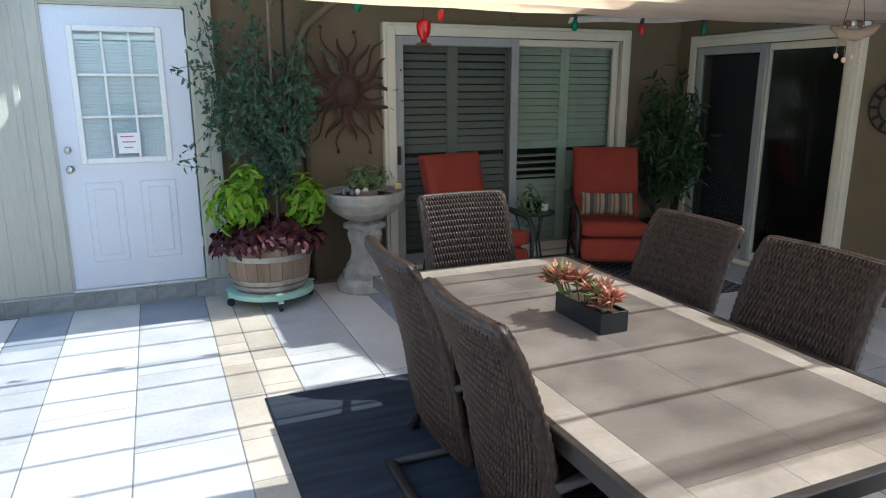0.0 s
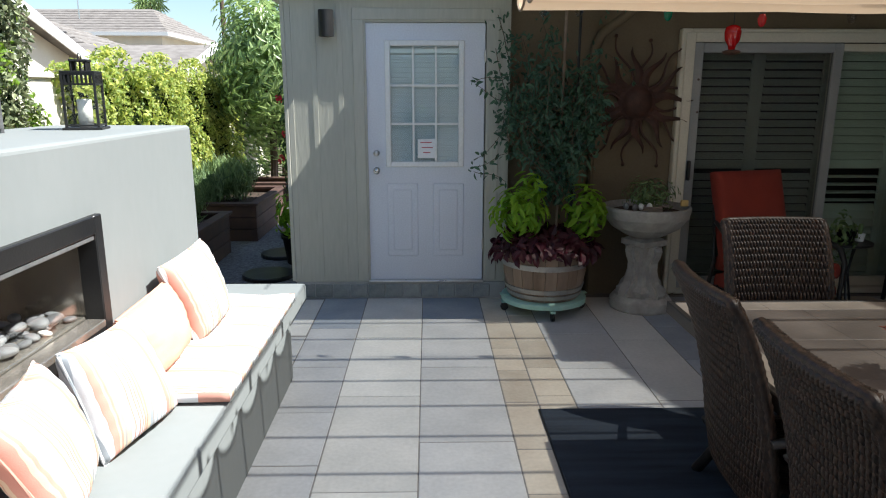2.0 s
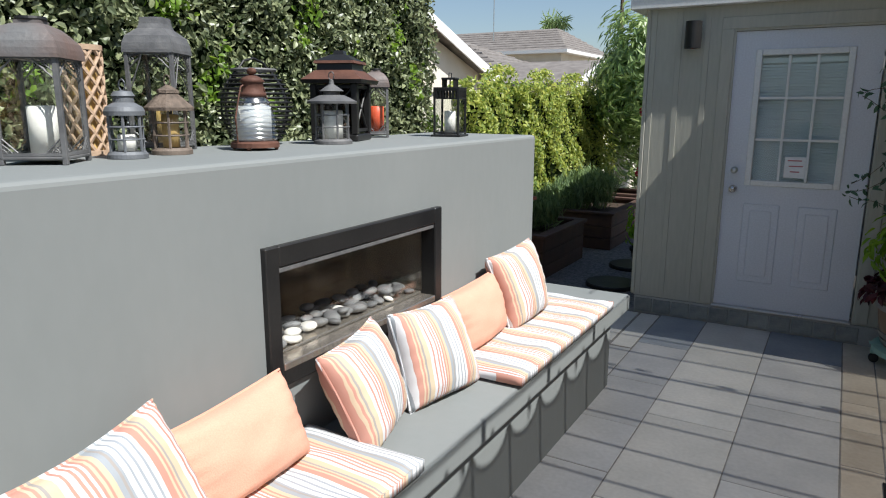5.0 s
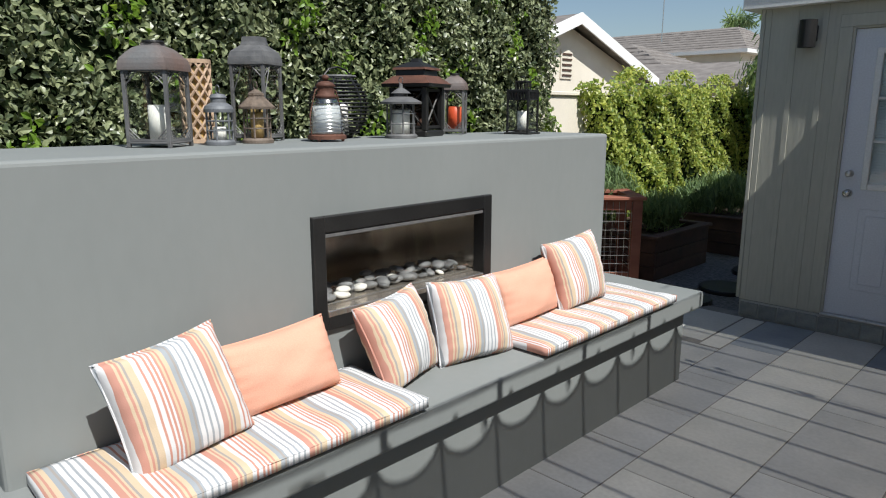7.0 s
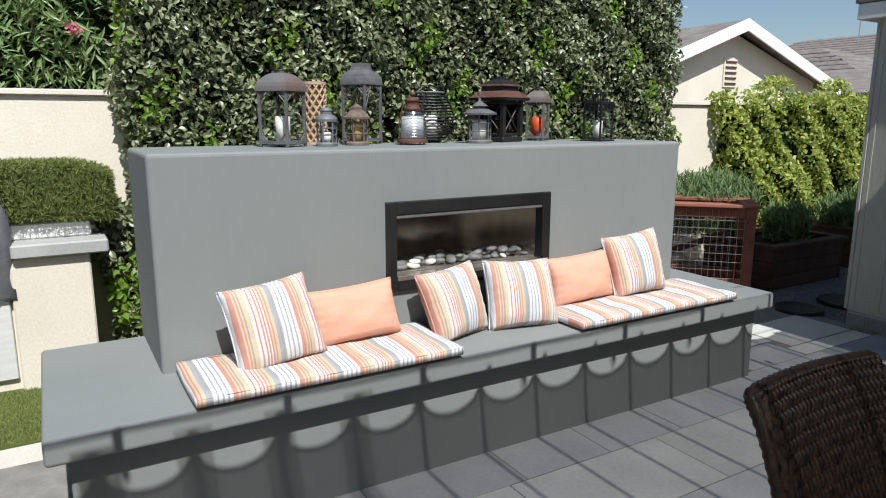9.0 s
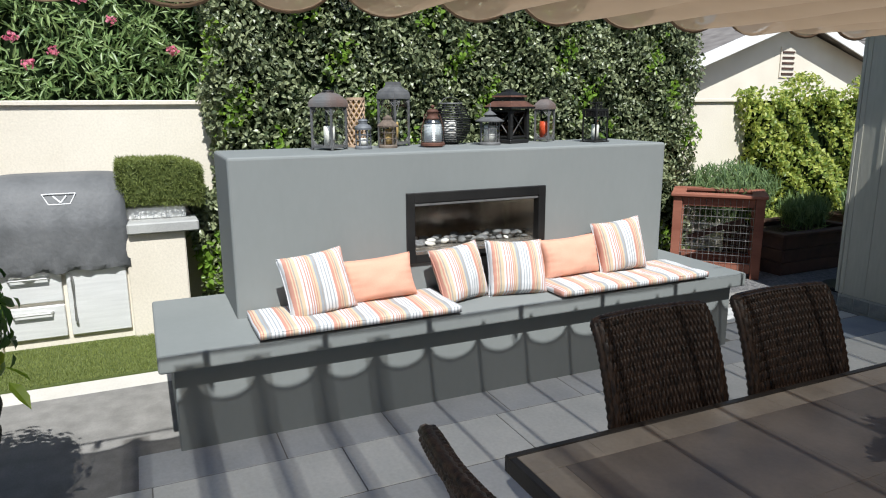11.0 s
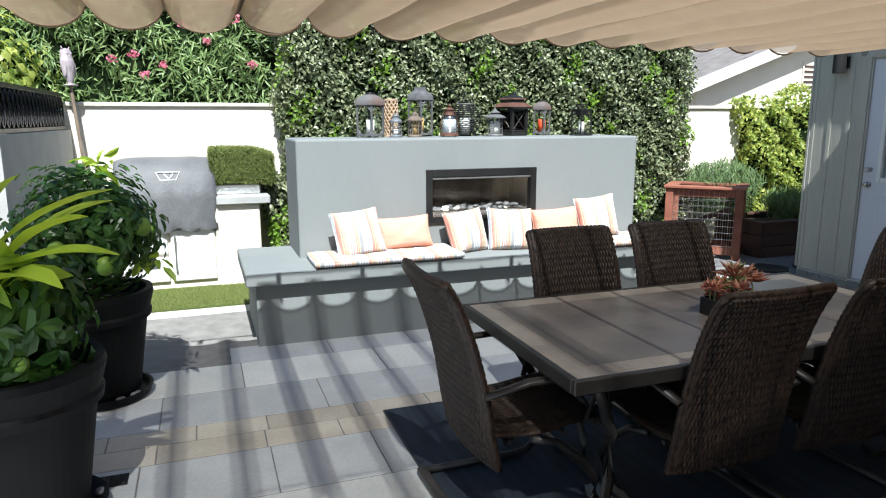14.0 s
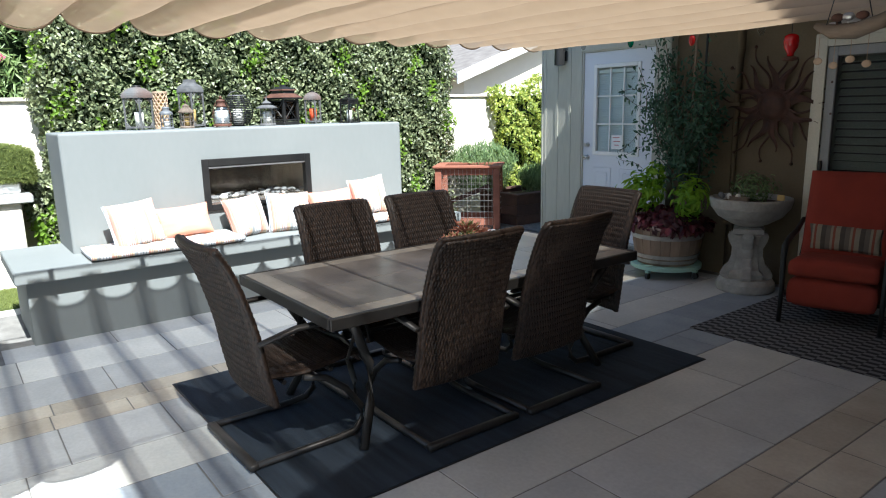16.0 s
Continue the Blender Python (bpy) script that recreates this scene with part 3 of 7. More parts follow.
part("fascia", bm, M_WHITE, shed, "white fascia board")
part("roof", bbox(-1.38, 0.52, SY - 0.09, 8.7, 2.505, 2.56, 0.004), M_SHINGLE, shed)
part("plinth", bbox(-1.21, 0.52, SY - 0.01, SY + 0.09, -0.02, 0.138), M_COUNTER, shed)
me = None
for k in range(11):
    if me is None:
        b = bbox(-0.068, 0.068, -0.012, 0.0, -0.055, 0.055, 0.004)
        for i in range(6):
            for j in range(5):
                bbox(-0.055 + i * 0.02, -0.045 + i * 0.02, -0.016, -0.0121, -0.042 + j * 0.02, -0.032 + j * 0.02, 0, b)
        me = bpy.data.meshes.new("plinth_tile")
        b.to_mesh(me)
        b.free()
    o = part_of("plinth_tile", me, surf("patterned_tile", (0.20, 0.22, 0.22), (0.34, 0.35, 0.33), 14, 0.5, 0.2, rand=0.15) if k == 0 else None, shed)
    o.matrix_basis = Matrix.Translation((-1.13 + k * 0.145, SY - 0.011, 0.068))

# door of the shed
door = thing("door_1", (-0.602, SY + 0.02, 0.157), "white half-glazed back door with blinds", "door", kind="structure")
W, H = 0.925, 2.04
GX0, GX1, GZ0, GZ1 = 0.155, 0.755, 0.945, 1.90
bm = bmesh.new()
for x0, x1, z0, z1 in ((0, GX0, 0, H), (GX1, W, 0, H), (GX0, GX1, 0, GZ0), (GX0, GX1, GZ1, H)):
    bbox(x0, x1, 0, 0.045, z0, z1, 0, bm)
part("slab", bm, M_DOOR, door)
for x0 in (0.15, 0.52):
    p = part("raised_panel", bbox(x0, x0 + 0.25, -0.006, 0.004, 0.20, 0.80, 0.006), M_DOOR, door)
    part("panel_field", bbox(x0 + 0.05, x0 + 0.20, -0.012, -0.0065, 0.25, 0.75, 0.005), M_DOOR, p)
bm = bmesh.new()
for x0, x1, z0, z1 in ((GX0 - 0.01, GX0 + 0.032, GZ0 - 0.01, GZ1 + 0.01), (GX1 - 0.032, GX1 + 0.01, GZ0 - 0.01, GZ1 + 0.01), (GX0 + 0.032, GX1 - 0.032, GZ1 - 0.032, GZ1 + 0.01), (GX0 + 0.032, GX1 - 0.032, GZ0 - 0.01, GZ0 + 0.032)):
    bbox(x0, x1, -0.016, 0.02, z0, z1, 0.005, bm)
lite = part("window_frame", bm, M_WHITE, door)
gw, gh = (GX1 - GX0 - 0.064) / 3, (GZ1 - GZ0 - 0.064) / 3
for k in (1, 2):
    part("muntin", bbox(GX0 + 0.032 + gw * k - 0.009, GX0 + 0.032 + gw * k + 0.009, -0.004, 0.010, GZ0 + 0.032, GZ1 - 0.032, 0.002), M_WHITE, lite)
    part("muntin", bbox(GX0 + 0.032, GX1 - 0.032, -0.006, 0.008, GZ0 + 0.032 + gh * k - 0.009, GZ0 + 0.032 + gh * k + 0.009, 0.002), M_WHITE, lite)
g = part("pane", bbox(GX0 + 0.03, GX1 - 0.03, 0.011, 0.014, GZ0 + 0.03, GZ1 - 0.03), M_GLASS, lite, "glass pane")
g.visible_shadow = False
bl = thing("window_blind", (-0.602, SY + 0.058, 0.157), "white mini blind lowered behind the door glass", "blind")
me = None
for k in range(48):
    if me is None:
        b = bbox(GX0 + 0.02, GX1 - 0.02, -0.010, 0.010, -0.0008, 0.0008)
        me = bpy.data.meshes.new("slat")
        b.to_mesh(me)
        b.free()
    if GZ0 + 0.02 + k * 0.0193 < GZ1 - 0.09:
        o = part_of("slat", me, M_BLIND, bl)
        o.matrix_basis = pose(0, 0, GZ0 + 0.02 + k * 0.0193, 54, 0, 0)
part("headrail", bbox(GX0 + 0.015, GX1 - 0.015, -0.012, 0.012, GZ1 - 0.085, GZ1 - 0.05), M_BLIND, bl)
struct("shed_interior", bbox(-0.7, 0.5, SY + 0.28, SY + 0.30, 0.1, 2.3), M_BLIND, "pale shed interior behind the blind", "wall")
part("threshold", bbox(-0.01, W + 0.01, -0.05, 0.04, -0.016, -0.001, 0.003), M_NICKEL, door)
for z, r in ((1.045, 0.024), (0.905, 0.028)):
    bm = lathe([(r, 0), (r, 0.008), (r * 0.45, 0.012), (r * 0.45, 0.03), (r * 0.9, 0.036), (r * 0.95, 0.05), (r * 0.5, 0.058), (0, 0.059)], 16)
    bm.transform(pose(0.07, -0.001, z, 90, 0, 0))
    part("deadbolt" if z > 1 else "door_knob", bm, M_NICKEL, door, "satin nickel knob", True)
for z in (0.25, 1.75):
    part("hinge", bbox(W - 0.004, W + 0.010, -0.006, 0.006, z, z + 0.09, 0.002), M_NICKEL, door)
note = thing("paper_note", (-0.602, SY, 0.157), "white paper note taped to the door glass", "note")
part("sheet", bbox(0.40, 0.535, 0.017, 0.0185, 1.005, 1.155), M_SIGN, note)
for k, (a, b) in enumerate(((0.42, 0.51), (0.43, 0.52), (0.44, 0.50))):
    part("written_line", bbox(a, b, 0.0155, 0.0168, 1.125 - k * 0.04, 1.133 - k * 0.04), M_INK, note)
lamp = thing("wall_lamp", (-0.885, SY - 0.001, 2.18), "black cylinder wall lamp on the shed", "wall lamp")
part("back_plate", bbox(-0.045, 0.045, -0.02, 0.0, -0.05, 0.06, 0.004), M_BLACK, lamp)
bm = bmesh.new()
rod(bm, (0, -0.085, -0.095), (0, -0.085, 0.095), 0.058, seg=24)
part("cylinder", bm, M_BRONZE, lamp, smooth=False)

# fireplace wall and bench
fp = thing("fireplace", (0, 0, 0), "smooth grey stucco outdoor fireplace wall with a wide gas insert", "fireplace", kind="structure")
bm = bmesh.new()
FX, FB, F0, F1, FZ = -1.30, -1.97, 0.495, 3.62, 1.512
I0, I1, J0, J1 = 1.556, 2.576, 0.80, 1.252
for y0, y1, z0, z1 in ((F0, I0, 0.50, FZ), (I1, F1, 0.50, FZ), (I0, I1, J1, FZ), (I0, I1, 0.50, J0)):
    bbox(FB, FX, y0, y1, z0, z1, 0, bm)
bmesh.ops.remove_doubles(bm, verts=bm.verts, dist=1e-4)
bmesh.ops.delete(bm, geom=[f for f in bm.faces if abs(f.normal.x) < 0.5 and all(F0 + 0.01 < v.co.y < F1 - 0.01 for v in f.verts) and abs(f.normal.y) > 0.5 and (f.calc_center_median().z > J1 or f.calc_center_median().z < J0)], context="FACES_ONLY")
rim = [e for e in bm.edges if all(v.co.z > FZ - 0.01 for v in e.verts) and len(e.link_faces) == 2 and abs(e.link_faces[0].normal.dot(e.link_faces[1].normal)) < 0.5]
rim += [e for e in bm.edges if abs(e.verts[0].co.z - e.verts[1].co.z) > 0.2 and any(abs(e.verts[0].co.y - y) < 0.01 for y in (F0, F1)) and len(e.link_faces) == 2]
bmesh.ops.bevel(bm, geom=rim, offset=0.018, segments=3, affect="EDGES", profile=0.5)
part("body", bm, M_STUCCO, fp)
bm = bmesh.new()
for y0, y1, z0, z1 in ((I0, I0 + 0.055, J0, J1), (I1 - 0.055, I1, J0, J1), (I0 + 0.055, I1 - 0.055, J1 - 0.065, J1), (I0 + 0.055, I1 - 0.055, J0, J0 + 0.075)):
    bbox(FX - 0.05, FX + 0.022, y0, y1, z0, z1, 0.004, bm)
part("insert_frame", bm, M_BRONZE, fp, "dark bronze metal insert frame")
bm = bbox(FX - 0.05, FX + 0.016, I0 + 0.056, I1 - 0.056, J1 - 0.085, J1 - 0.068, 0.003)
part("hood", bm, M_ZINC, fp, "steel hood strip")
part("sill", bbox(FX - 0.045, FX + 0.0235, I0 + 0.056, I1 - 0.056, J0 + 0.052, J0 + 0.078, 0.003), M_FIREBOX, fp, "polished steel sill")
bm = bmesh.new()
bbox(FX - 0.48, FX - 0.46, I0 + 0.02, I1 - 0.02, J0, J1, 0, bm)
bbox(FX - 0.46, FX - 0.05, I0 + 0.02, I0 + 0.04, J0, J1, 0, bm)
bbox(FX - 0.46, FX - 0.05, I1 - 0.04, I1 - 0.02, J0, J1, 0, bm)
bbox(FX - 0.46, FX - 0.05, I0 + 0.04, I1 - 0.04, J1 - 0.03, J1 - 0.01, 0, bm)
part("firebox", bm, M_FIREBOX, fp, "polished dark steel firebox")
part("burner_tray", bbox(FX - 0.46, FX - 0.05, I0 + 0.04, I1 - 0.04, J0 + 0.0, J0 + 0.085, 0.004), M_FIREBOX, fp, "steel burner tray")
g = part("wind_glass", bbox(FX - 0.033, FX - 0.029, I0 + 0.10, I1 - 0.10, J0 + 0.086, J0 + 0.19), M_CLEAR, fp, "low glass wind guard")
g.visible_shadow = False

bench = thing("bench", (0, 0, 0), "grey stucco bench with an overhanging seat slab", "bench", kind="structure")
bm = bmesh.new()
bbox(-1.92, -0.845, 0.045, 4.05, 0.475, 0.575, 0.016, bm, 3)
part("seat_slab", bm, M_STUCCO, bench)
part("plinth", bbox(-1.85, -0.937, 0.12, 4.0, -0.03, 0.4745, 0.006), M_STUCCO, bench)

# sky-side houses beyond the garden wall
def far_house(name, label, y0, y1, x0, x1, eave, ridge, mat, gable_vent=False):
    """Gabled house, ridge along x; the gable end faces the yard at x1."""
    h = thing(name, (0, 0, 0), label, "house", "neighbouring houses")
    ym = (y0 + y1) / 2
    bm = bmesh.new()
    pts = [(y0, -0.05), (y1, -0.05), (y1, eave), (ym, ridge - 0.12), (y0, eave)]
    a, b = [bm.verts.new((x1, *p)) for p in pts], [bm.verts.new((x0, *p)) for p in pts]
    bm.faces.new(a)
    bm.faces.new(b[::-1])
    for i in range(5):
        bm.faces.new((a[i], b[i], b[(i + 1) % 5], a[(i + 1) % 5]))
    bmesh.ops.recalc_face_normals(bm, faces=bm.faces)
    part("wall", bm, mat, h)
    sl = (ridge - eave) / (ym - y0)
    for s in (-1, 1):
        bm = bmesh.new()
        e = ym + s * (ym - y0 + 0.5)
        ze = ridge - sl * (ym - y0 + 0.5)
        v = [bm.verts.new(p) for p in ((x1 + 0.35, ym, ridge), (x1 + 0.35, e, ze), (x0, e, ze), (x0, ym, ridge), (x1 + 0.35, ym, ridge + 0.09), (x1 + 0.35, e, ze + 0.09), (x0, e, ze + 0.09), (x0, ym, ridge + 0.09))]
        for f in ((0, 1, 2, 3), (4, 5, 6, 7), (0, 1, 5, 4), (1, 2, 6, 5), (2, 3, 7, 6), (3, 0, 4, 7)):
            bm.faces.new([v[i] for i in f])
        bmesh.ops.recalc_face_normals(bm, faces=bm.faces)
        part("roof", bm, M_SHINGLE, h, "grey shingle roof slope")
        bm = bmesh.new()
        v = [bm.verts.new(p) for p in ((x1 + 0.36, ym, ridge - 0.14), (x1 + 0.36, e, ze - 0.14), (x1 + 0.36, e, ze + 0.11), (x1 + 0.36, ym, ridge + 0.11), (x1 + 0.40, ym, ridge - 0.14), (x1 + 0.40, e, ze - 0.14), (x1 + 0.40, e, ze + 0.11), (x1 + 0.40, ym, ridge + 0.11))]
        for f in ((0, 1, 2, 3), (4, 5, 6, 7), (0, 1, 5, 4), (1, 2, 6, 5), (2, 3, 7, 6), (3, 0, 4, 7)):
            bm.faces.new([v[i] for i in f])
        bmesh.ops.recalc_face_normals(bm, faces=bm.faces)
        part("bargeboard", bm, M_WHITE, h, "white bargeboard")
    if gable_vent:
        vent = part("gable_vent", bbox(x1 + 0.0, x1 + 0.03, ym - 0.22, ym + 0.22, ridge - 1.3, ridge - 0.65, 0.004), M_CREAM, h)
        for k in range(5):
            part("vent_slat", bbox(x1 + 0.03, x1 + 0.05, ym - 0.18, ym + 0.18, ridge - 1.24 + k * 0.115, ridge - 1.20 + k * 0.115), M_DARKWOOD, vent)
    return h

far_house("neighbour_house", "cream gabled house with white bargeboards behind the wall", 10.14, 16.46, -19.0, -8.35, 2.50, 3.62, M_CREAM, True)

# ---- hedges ----
def hedge_box(name, label, x0, x1, y0, y1, z0, z1, n, size, mat, seed, aspect=0.55, new_share=0.0, new_mat=None, sides="xyYz", lump=0.07, category="hedge", spread=0.75, depth=0.05):
    """Clipped hedge: a core coloured near-black for inner shade, hidden under many leaves with an uneven skin."""
    rng = np.random.default_rng(seed)
    h = thing(name, (0, 0, 0), label, category, kind="stuff")
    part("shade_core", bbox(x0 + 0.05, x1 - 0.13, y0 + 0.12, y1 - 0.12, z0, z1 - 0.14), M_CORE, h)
    areas = {"x": (y1 - y0) * (z1 - z0), "y": (x1 - x0) * (z1 - z0), "Y": (x1 - x0) * (z1 - z0), "z": (x1 - x0) * (y1 - y0)}
    total = sum(areas[s] for s in sides)
    pos, out = [], []
    for s in sides:
        k = int(n * areas[s] / total)
        u, v = rng.uniform(0, 1, k), rng.uniform(0, 1, k)
        deep = np.abs(rng.normal(0, depth, k))
        x = x0 + u * (x1 - x0)
        y = y0 + u * (y1 - y0)
        z = z0 + v * (z1 - z0)
        bulge = lump * (np.sin(y * 3.1 + seed) * np.cos(z * 4.3) + 0.6 * np.sin(y * 9.3 + z * 7.7) + 0.5 * np.cos(z * 17 + y * 13))
        if s == "x":
            p, o = np.stack([x1 - deep + bulge, y, z], 1), (1, 0, 0.25)
        elif s == "y":
            p, o = np.stack([x, y0 + deep + lump * np.sin(z * 6), z], 1), (0, -1, 0.25)
        elif s == "Y":
            p, o = np.stack([x, y1 - deep + lump * np.sin(z * 6 + 1), z], 1), (0, 1, 0.25)
        else:
            y = y0 + v * (y1 - y0)
            p, o = np.stack([x, y, z1 - deep + lump * np.sin(y * 5) * 2], 1), (0.2, 0, 1)
        pos.append(p)
        out.append(np.tile(o, (k, 1)))
    pos, out = np.concatenate(pos), np.concatenate(out).astype(float)
    fresh = (np.sin(pos[:, 1] * 5.3 + pos[:, 2] * 3.7 + seed) + np.sin(pos[:, 1] * 11 - pos[:, 2] * 8)) * 0.5 + rng.normal(0, 0.35, len(pos)) > 1.25 - 2.2 * new_share
    if not new_mat:
        fresh[:] = False
    part_of("foliage", leaves("foliage", pos[~fresh], out[~fresh], size, aspect, 0.15, spread, seed), mat, h)
    if fresh.any():
        part_of("young_foliage", leaves("young_foliage", pos[fresh] + [0.03, 0, 0.01], out[fresh], size * 1.05, aspect, 0.1, spread, seed + 1), new_mat, h, "bright new leaves")
    return h


hedge_box("ficus_hedge", "tall clipped dark green ficus hedge behind the fireplace", -3.95, -3.28, 0.62, 5.85, -0.02, 3.25, 64000, 0.052, M_HEDGE, 3, 0.62, 0.16, M_HEDGE_NEW, spread=1.0, lump=0.05, depth=0.085)
hedge_box("ficus_hedge", "low leafy end of the ficus hedge beside the barbecue", -3.64, -3.28, 0.46, 0.80, -0.02, 1.05, 3600, 0.056, M_HEDGE, 4, 0.62, 0.3, M_HEDGE_NEW, spread=0.85, lump=0.05)
hedge_box("oleander_hedge", "loose oleander hedge with pink flowers above the wall", -5.2, -4.05, -3.4, 0.9, 0.9, 3.9, 26000, 0.125, M_OLEANDER, 5, 0.17, lump=0.12, spread=0.8)
rng = np.random.default_rng(8)
for k in range(8):
    c = (-3.93 + rng.uniform(0, 0.08), -1.1 + k * 0.22 + rng.uniform(-0.12, 0.12), 2.05 + rng.uniform(0, 0.75))
    p, o = blob_points(20, c, (0.04, 0.045, 0.04), 20 + k, 0.2)
    f = part_of("oleander_flower", leaves("oleander_flower", p, o, 0.035, 0.9, 0, 0.5, k), M_PINK)
    tagged(f, "cluster of pink oleander flowers on the hedge", "flower", "oleander flowers")
hedge_box("vine_hedge", "yellow-green vine covering the garden wall", -3.7, -3.42, 6.9, 12.2, 0.1, 1.95, 20000, 0.058, M_VINE, 11, 0.62, lump=0.10)


def shrub(name, label, centre, radii, n, size, mat, seed, aspect=0.5, category="shrub", trunk=0.0, spread=0.8, shell=0.4, droop=0.2):
    t = thing(name, (centre[0], centre[1], 0 if trunk else centre[2] - radii[2]), label, category)
    base = Vector(t.location)
    p, o = blob_points(n, Vector(centre) - base, radii, seed, shell)
    part_of("crown", leaves("crown", p, o, size, aspect, droop, spread, seed), mat, t)
    if trunk:
        bm = bmesh.new()
        c = Vector(centre) - base
        tube(bm, [(0, 0, 0), (0.02, 0.01, c.z * 0.5), c * 0.99], [trunk, trunk * 0.8, trunk * 0.5])
        for k in range(6):
            a = k * 2.4 + seed
            q = c + Vector((math.cos(a) * radii[0], math.sin(a) * radii[1], 0.25 * radii[2] * (k % 3))) * 0.6
            tube(bm, [c * 0.7, (c * 0.7 + q) / 2 + Vector((0, 0, 0.03)), q], [trunk * 0.5, trunk * 0.35, trunk * 0.15], 6)
        part("trunk", bm, M_TRUNK, t)
    return t


shrub("avocado_tree", "glossy green tree with long drooping leaves beside the shed", (-2.62, 11.2, 2.0), (0.86, 0.9, 1.22), 5600, 0.17, M_AVOCADO, 31, 0.30, "tree", 0.07, 0.5, 0.45, 0.5)
shrub("avocado_tree", "dark leafy tree at the end of the side yard", (-2.9, 13.4, 1.5), (1.3, 0.9, 1.7), 3600, 0.18, M_AVOCADO, 33, 0.35, "tree", 0.07)
shrub("ivy_bush", "pale ivy mass in the corner above the lattice", (-3.9, -2.3, 2.0), (0.6, 0.8, 0.75), 1500, 0.09, M_VINE, 35, 0.8, "shrub", 0.03)

# ---- raised planters and side yard ----
def timber_box(name, label, x0, x1, y0, y1, h, mat, boards=3):
    b = thing(name, ((x0 + x1) / 2, (y0 + y1) / 2, -0.012), label, "planter")
    w, d = (x1 - x0) / 2, (y1 - y0) / 2
    bh = h / boards
    for k in range(boards):
        z0, z1 = k * bh + 0.003, (k + 1) * bh - 0.003
        for q in ((-w, w, -d, -d + 0.04), (-w, w, d - 0.04, d), (-w, -w + 0.04, -d + 0.041, d - 0.041), (w - 0.04, w, -d + 0.041, d - 0.041)):
            part("board", bbox(*q, z0, z1, 0.004), mat, b)
    bm = bmesh.new()
    for q in ((-w - 0.03, w + 0.03, -d - 0.03, -d + 0.08), (-w - 0.03, w + 0.03, d - 0.08, d + 0.03), (-w - 0.03, -w + 0.08, -d + 0.081, d - 0.081), (w - 0.08, w + 0.03, -d + 0.081, d - 0.081)):
        bbox(*q, h, h + 0.03, 0.004, bm)
    part("cap_rail", bm, mat, b)
    part("soil", bbox(-w + 0.041, w - 0.041, -d + 0.041, d - 0.041, 0.02, h - 0.05), M_SOIL, b)
    return b


timber_box("planter_box", "dark stained timber raised planter on gravel", -3.05, -2.25, 6.15, 7.35, 0.42, M_DARKWOOD)
timber_box("planter_box", "dark stained timber raised planter further down the yard", -3.05, -2.10, 7.9, 9.4, 0.42, M_DARKWOOD)
timber_box("planter_box", "timber raised planter at the end of the yard", -3.0, -1.3, 10.3, 11.0, 0.35, M_DARKWOOD)


def tuft(name, label, centre, r, h, n, mat, seed, size=0.16, category="herb", aspect=0.1):
    rng = np.random.default_rng(seed)
    a, q = rng.uniform(0, 6.28, n), np.sqrt(rng.uniform(0, 1, n)) * r
    z = rng.uniform(0, 1, n) ** 0.7 * h * (1 - 0.35 * (q / r) ** 2)
    lean = np.stack([np.cos(a) * q / r, np.sin(a) * q / r, np.zeros(n)], 1)
    pos = np.stack([np.cos(a) * q * (0.7 + 0.5 * z / h), np.sin(a) * q * (0.7 + 0.5 * z / h), z], 1)
    t = thing(name, centre, label, category)
    me = leaves("stem_mass", pos, lean + [0.3, 0, 0.2], size, aspect, -1.4, 0.5, seed)
    part_of("stem_mass", me, mat, t)
    return t


tuft("rosemary", "bushy grey-green rosemary in a raised planter", (-3.16, 6.30, 0.40), 0.52, 0.70, 5200, M_ROSEMARY, 41, 0.10, aspect=0.14)
tuft("lavender", "spiky green lavender in the dark planter", (-2.62, 6.9, 0.36), 0.27, 0.36, 1500, M_LAVENDER, 42, 0.15)
tuft("lavender", "spiky green lavender in the far planter", (-2.6, 8.6, 0.36), 0.36, 0.46, 1700, M_LAVENDER, 43, 0.17)
tuft("lavender", "spiky green lavender clump at the planter end", (-2.75, 8.1, 0.36), 0.25, 0.36, 900, M_ROSEMARY, 44, 0.16)

# slatted redwood bin with wire mesh
CW, CD = 0.27, 0.40
cage = thing("compost_bin", pose(-2.20 - 0.70 * (CW + 0.06) - 0.72 * (CD + 0.06), 5.81 + 0.72 * (CW + 0.06) - 0.70 * (CD + 0.06), -0.012, 0, 0, -45.8), "open redwood bin with wire mesh sides beside the hedge", "bin")
cw, cd, ch = CW, CD, 0.875
for sx in (-1, 1):
    for sy in (-1, 1):
        part("post", bbox(sx * cw - 0.045, sx * cw + 0.045, sy * cd - 0.045, sy * cd + 0.045, 0, ch - 0.031, 0.004), M_REDWOOD, cage)
for z0, z1 in ((0.05, 0.15), (ch - 0.13, ch - 0.032)):
    for s in (-1, 1):
        part("rail", bbox(s * cw - 0.02, s * cw + 0.02, -cd + 0.046, cd - 0.046, z0, z1, 0.003), M_REDWOOD, cage)
        part("rail", bbox(-cw + 0.046, cw - 0.046, s * cd - 0.02, s * cd + 0.02, z0, z1, 0.003), M_REDWOOD, cage)
for s in (-1, 1):
    part("top_board", bbox(s * cw - 0.075, s * cw + 0.075, -cd - 0.07, cd + 0.07, ch - 0.03, ch, 0.004), M_REDWOOD, cage)
    part("top_board", bbox(-cw + 0.076, cw - 0.076, s * cd - 0.07, s * cd + 0.07, ch - 0.03, ch, 0.004), M_REDWOOD, cage)
bm = bmesh.new()
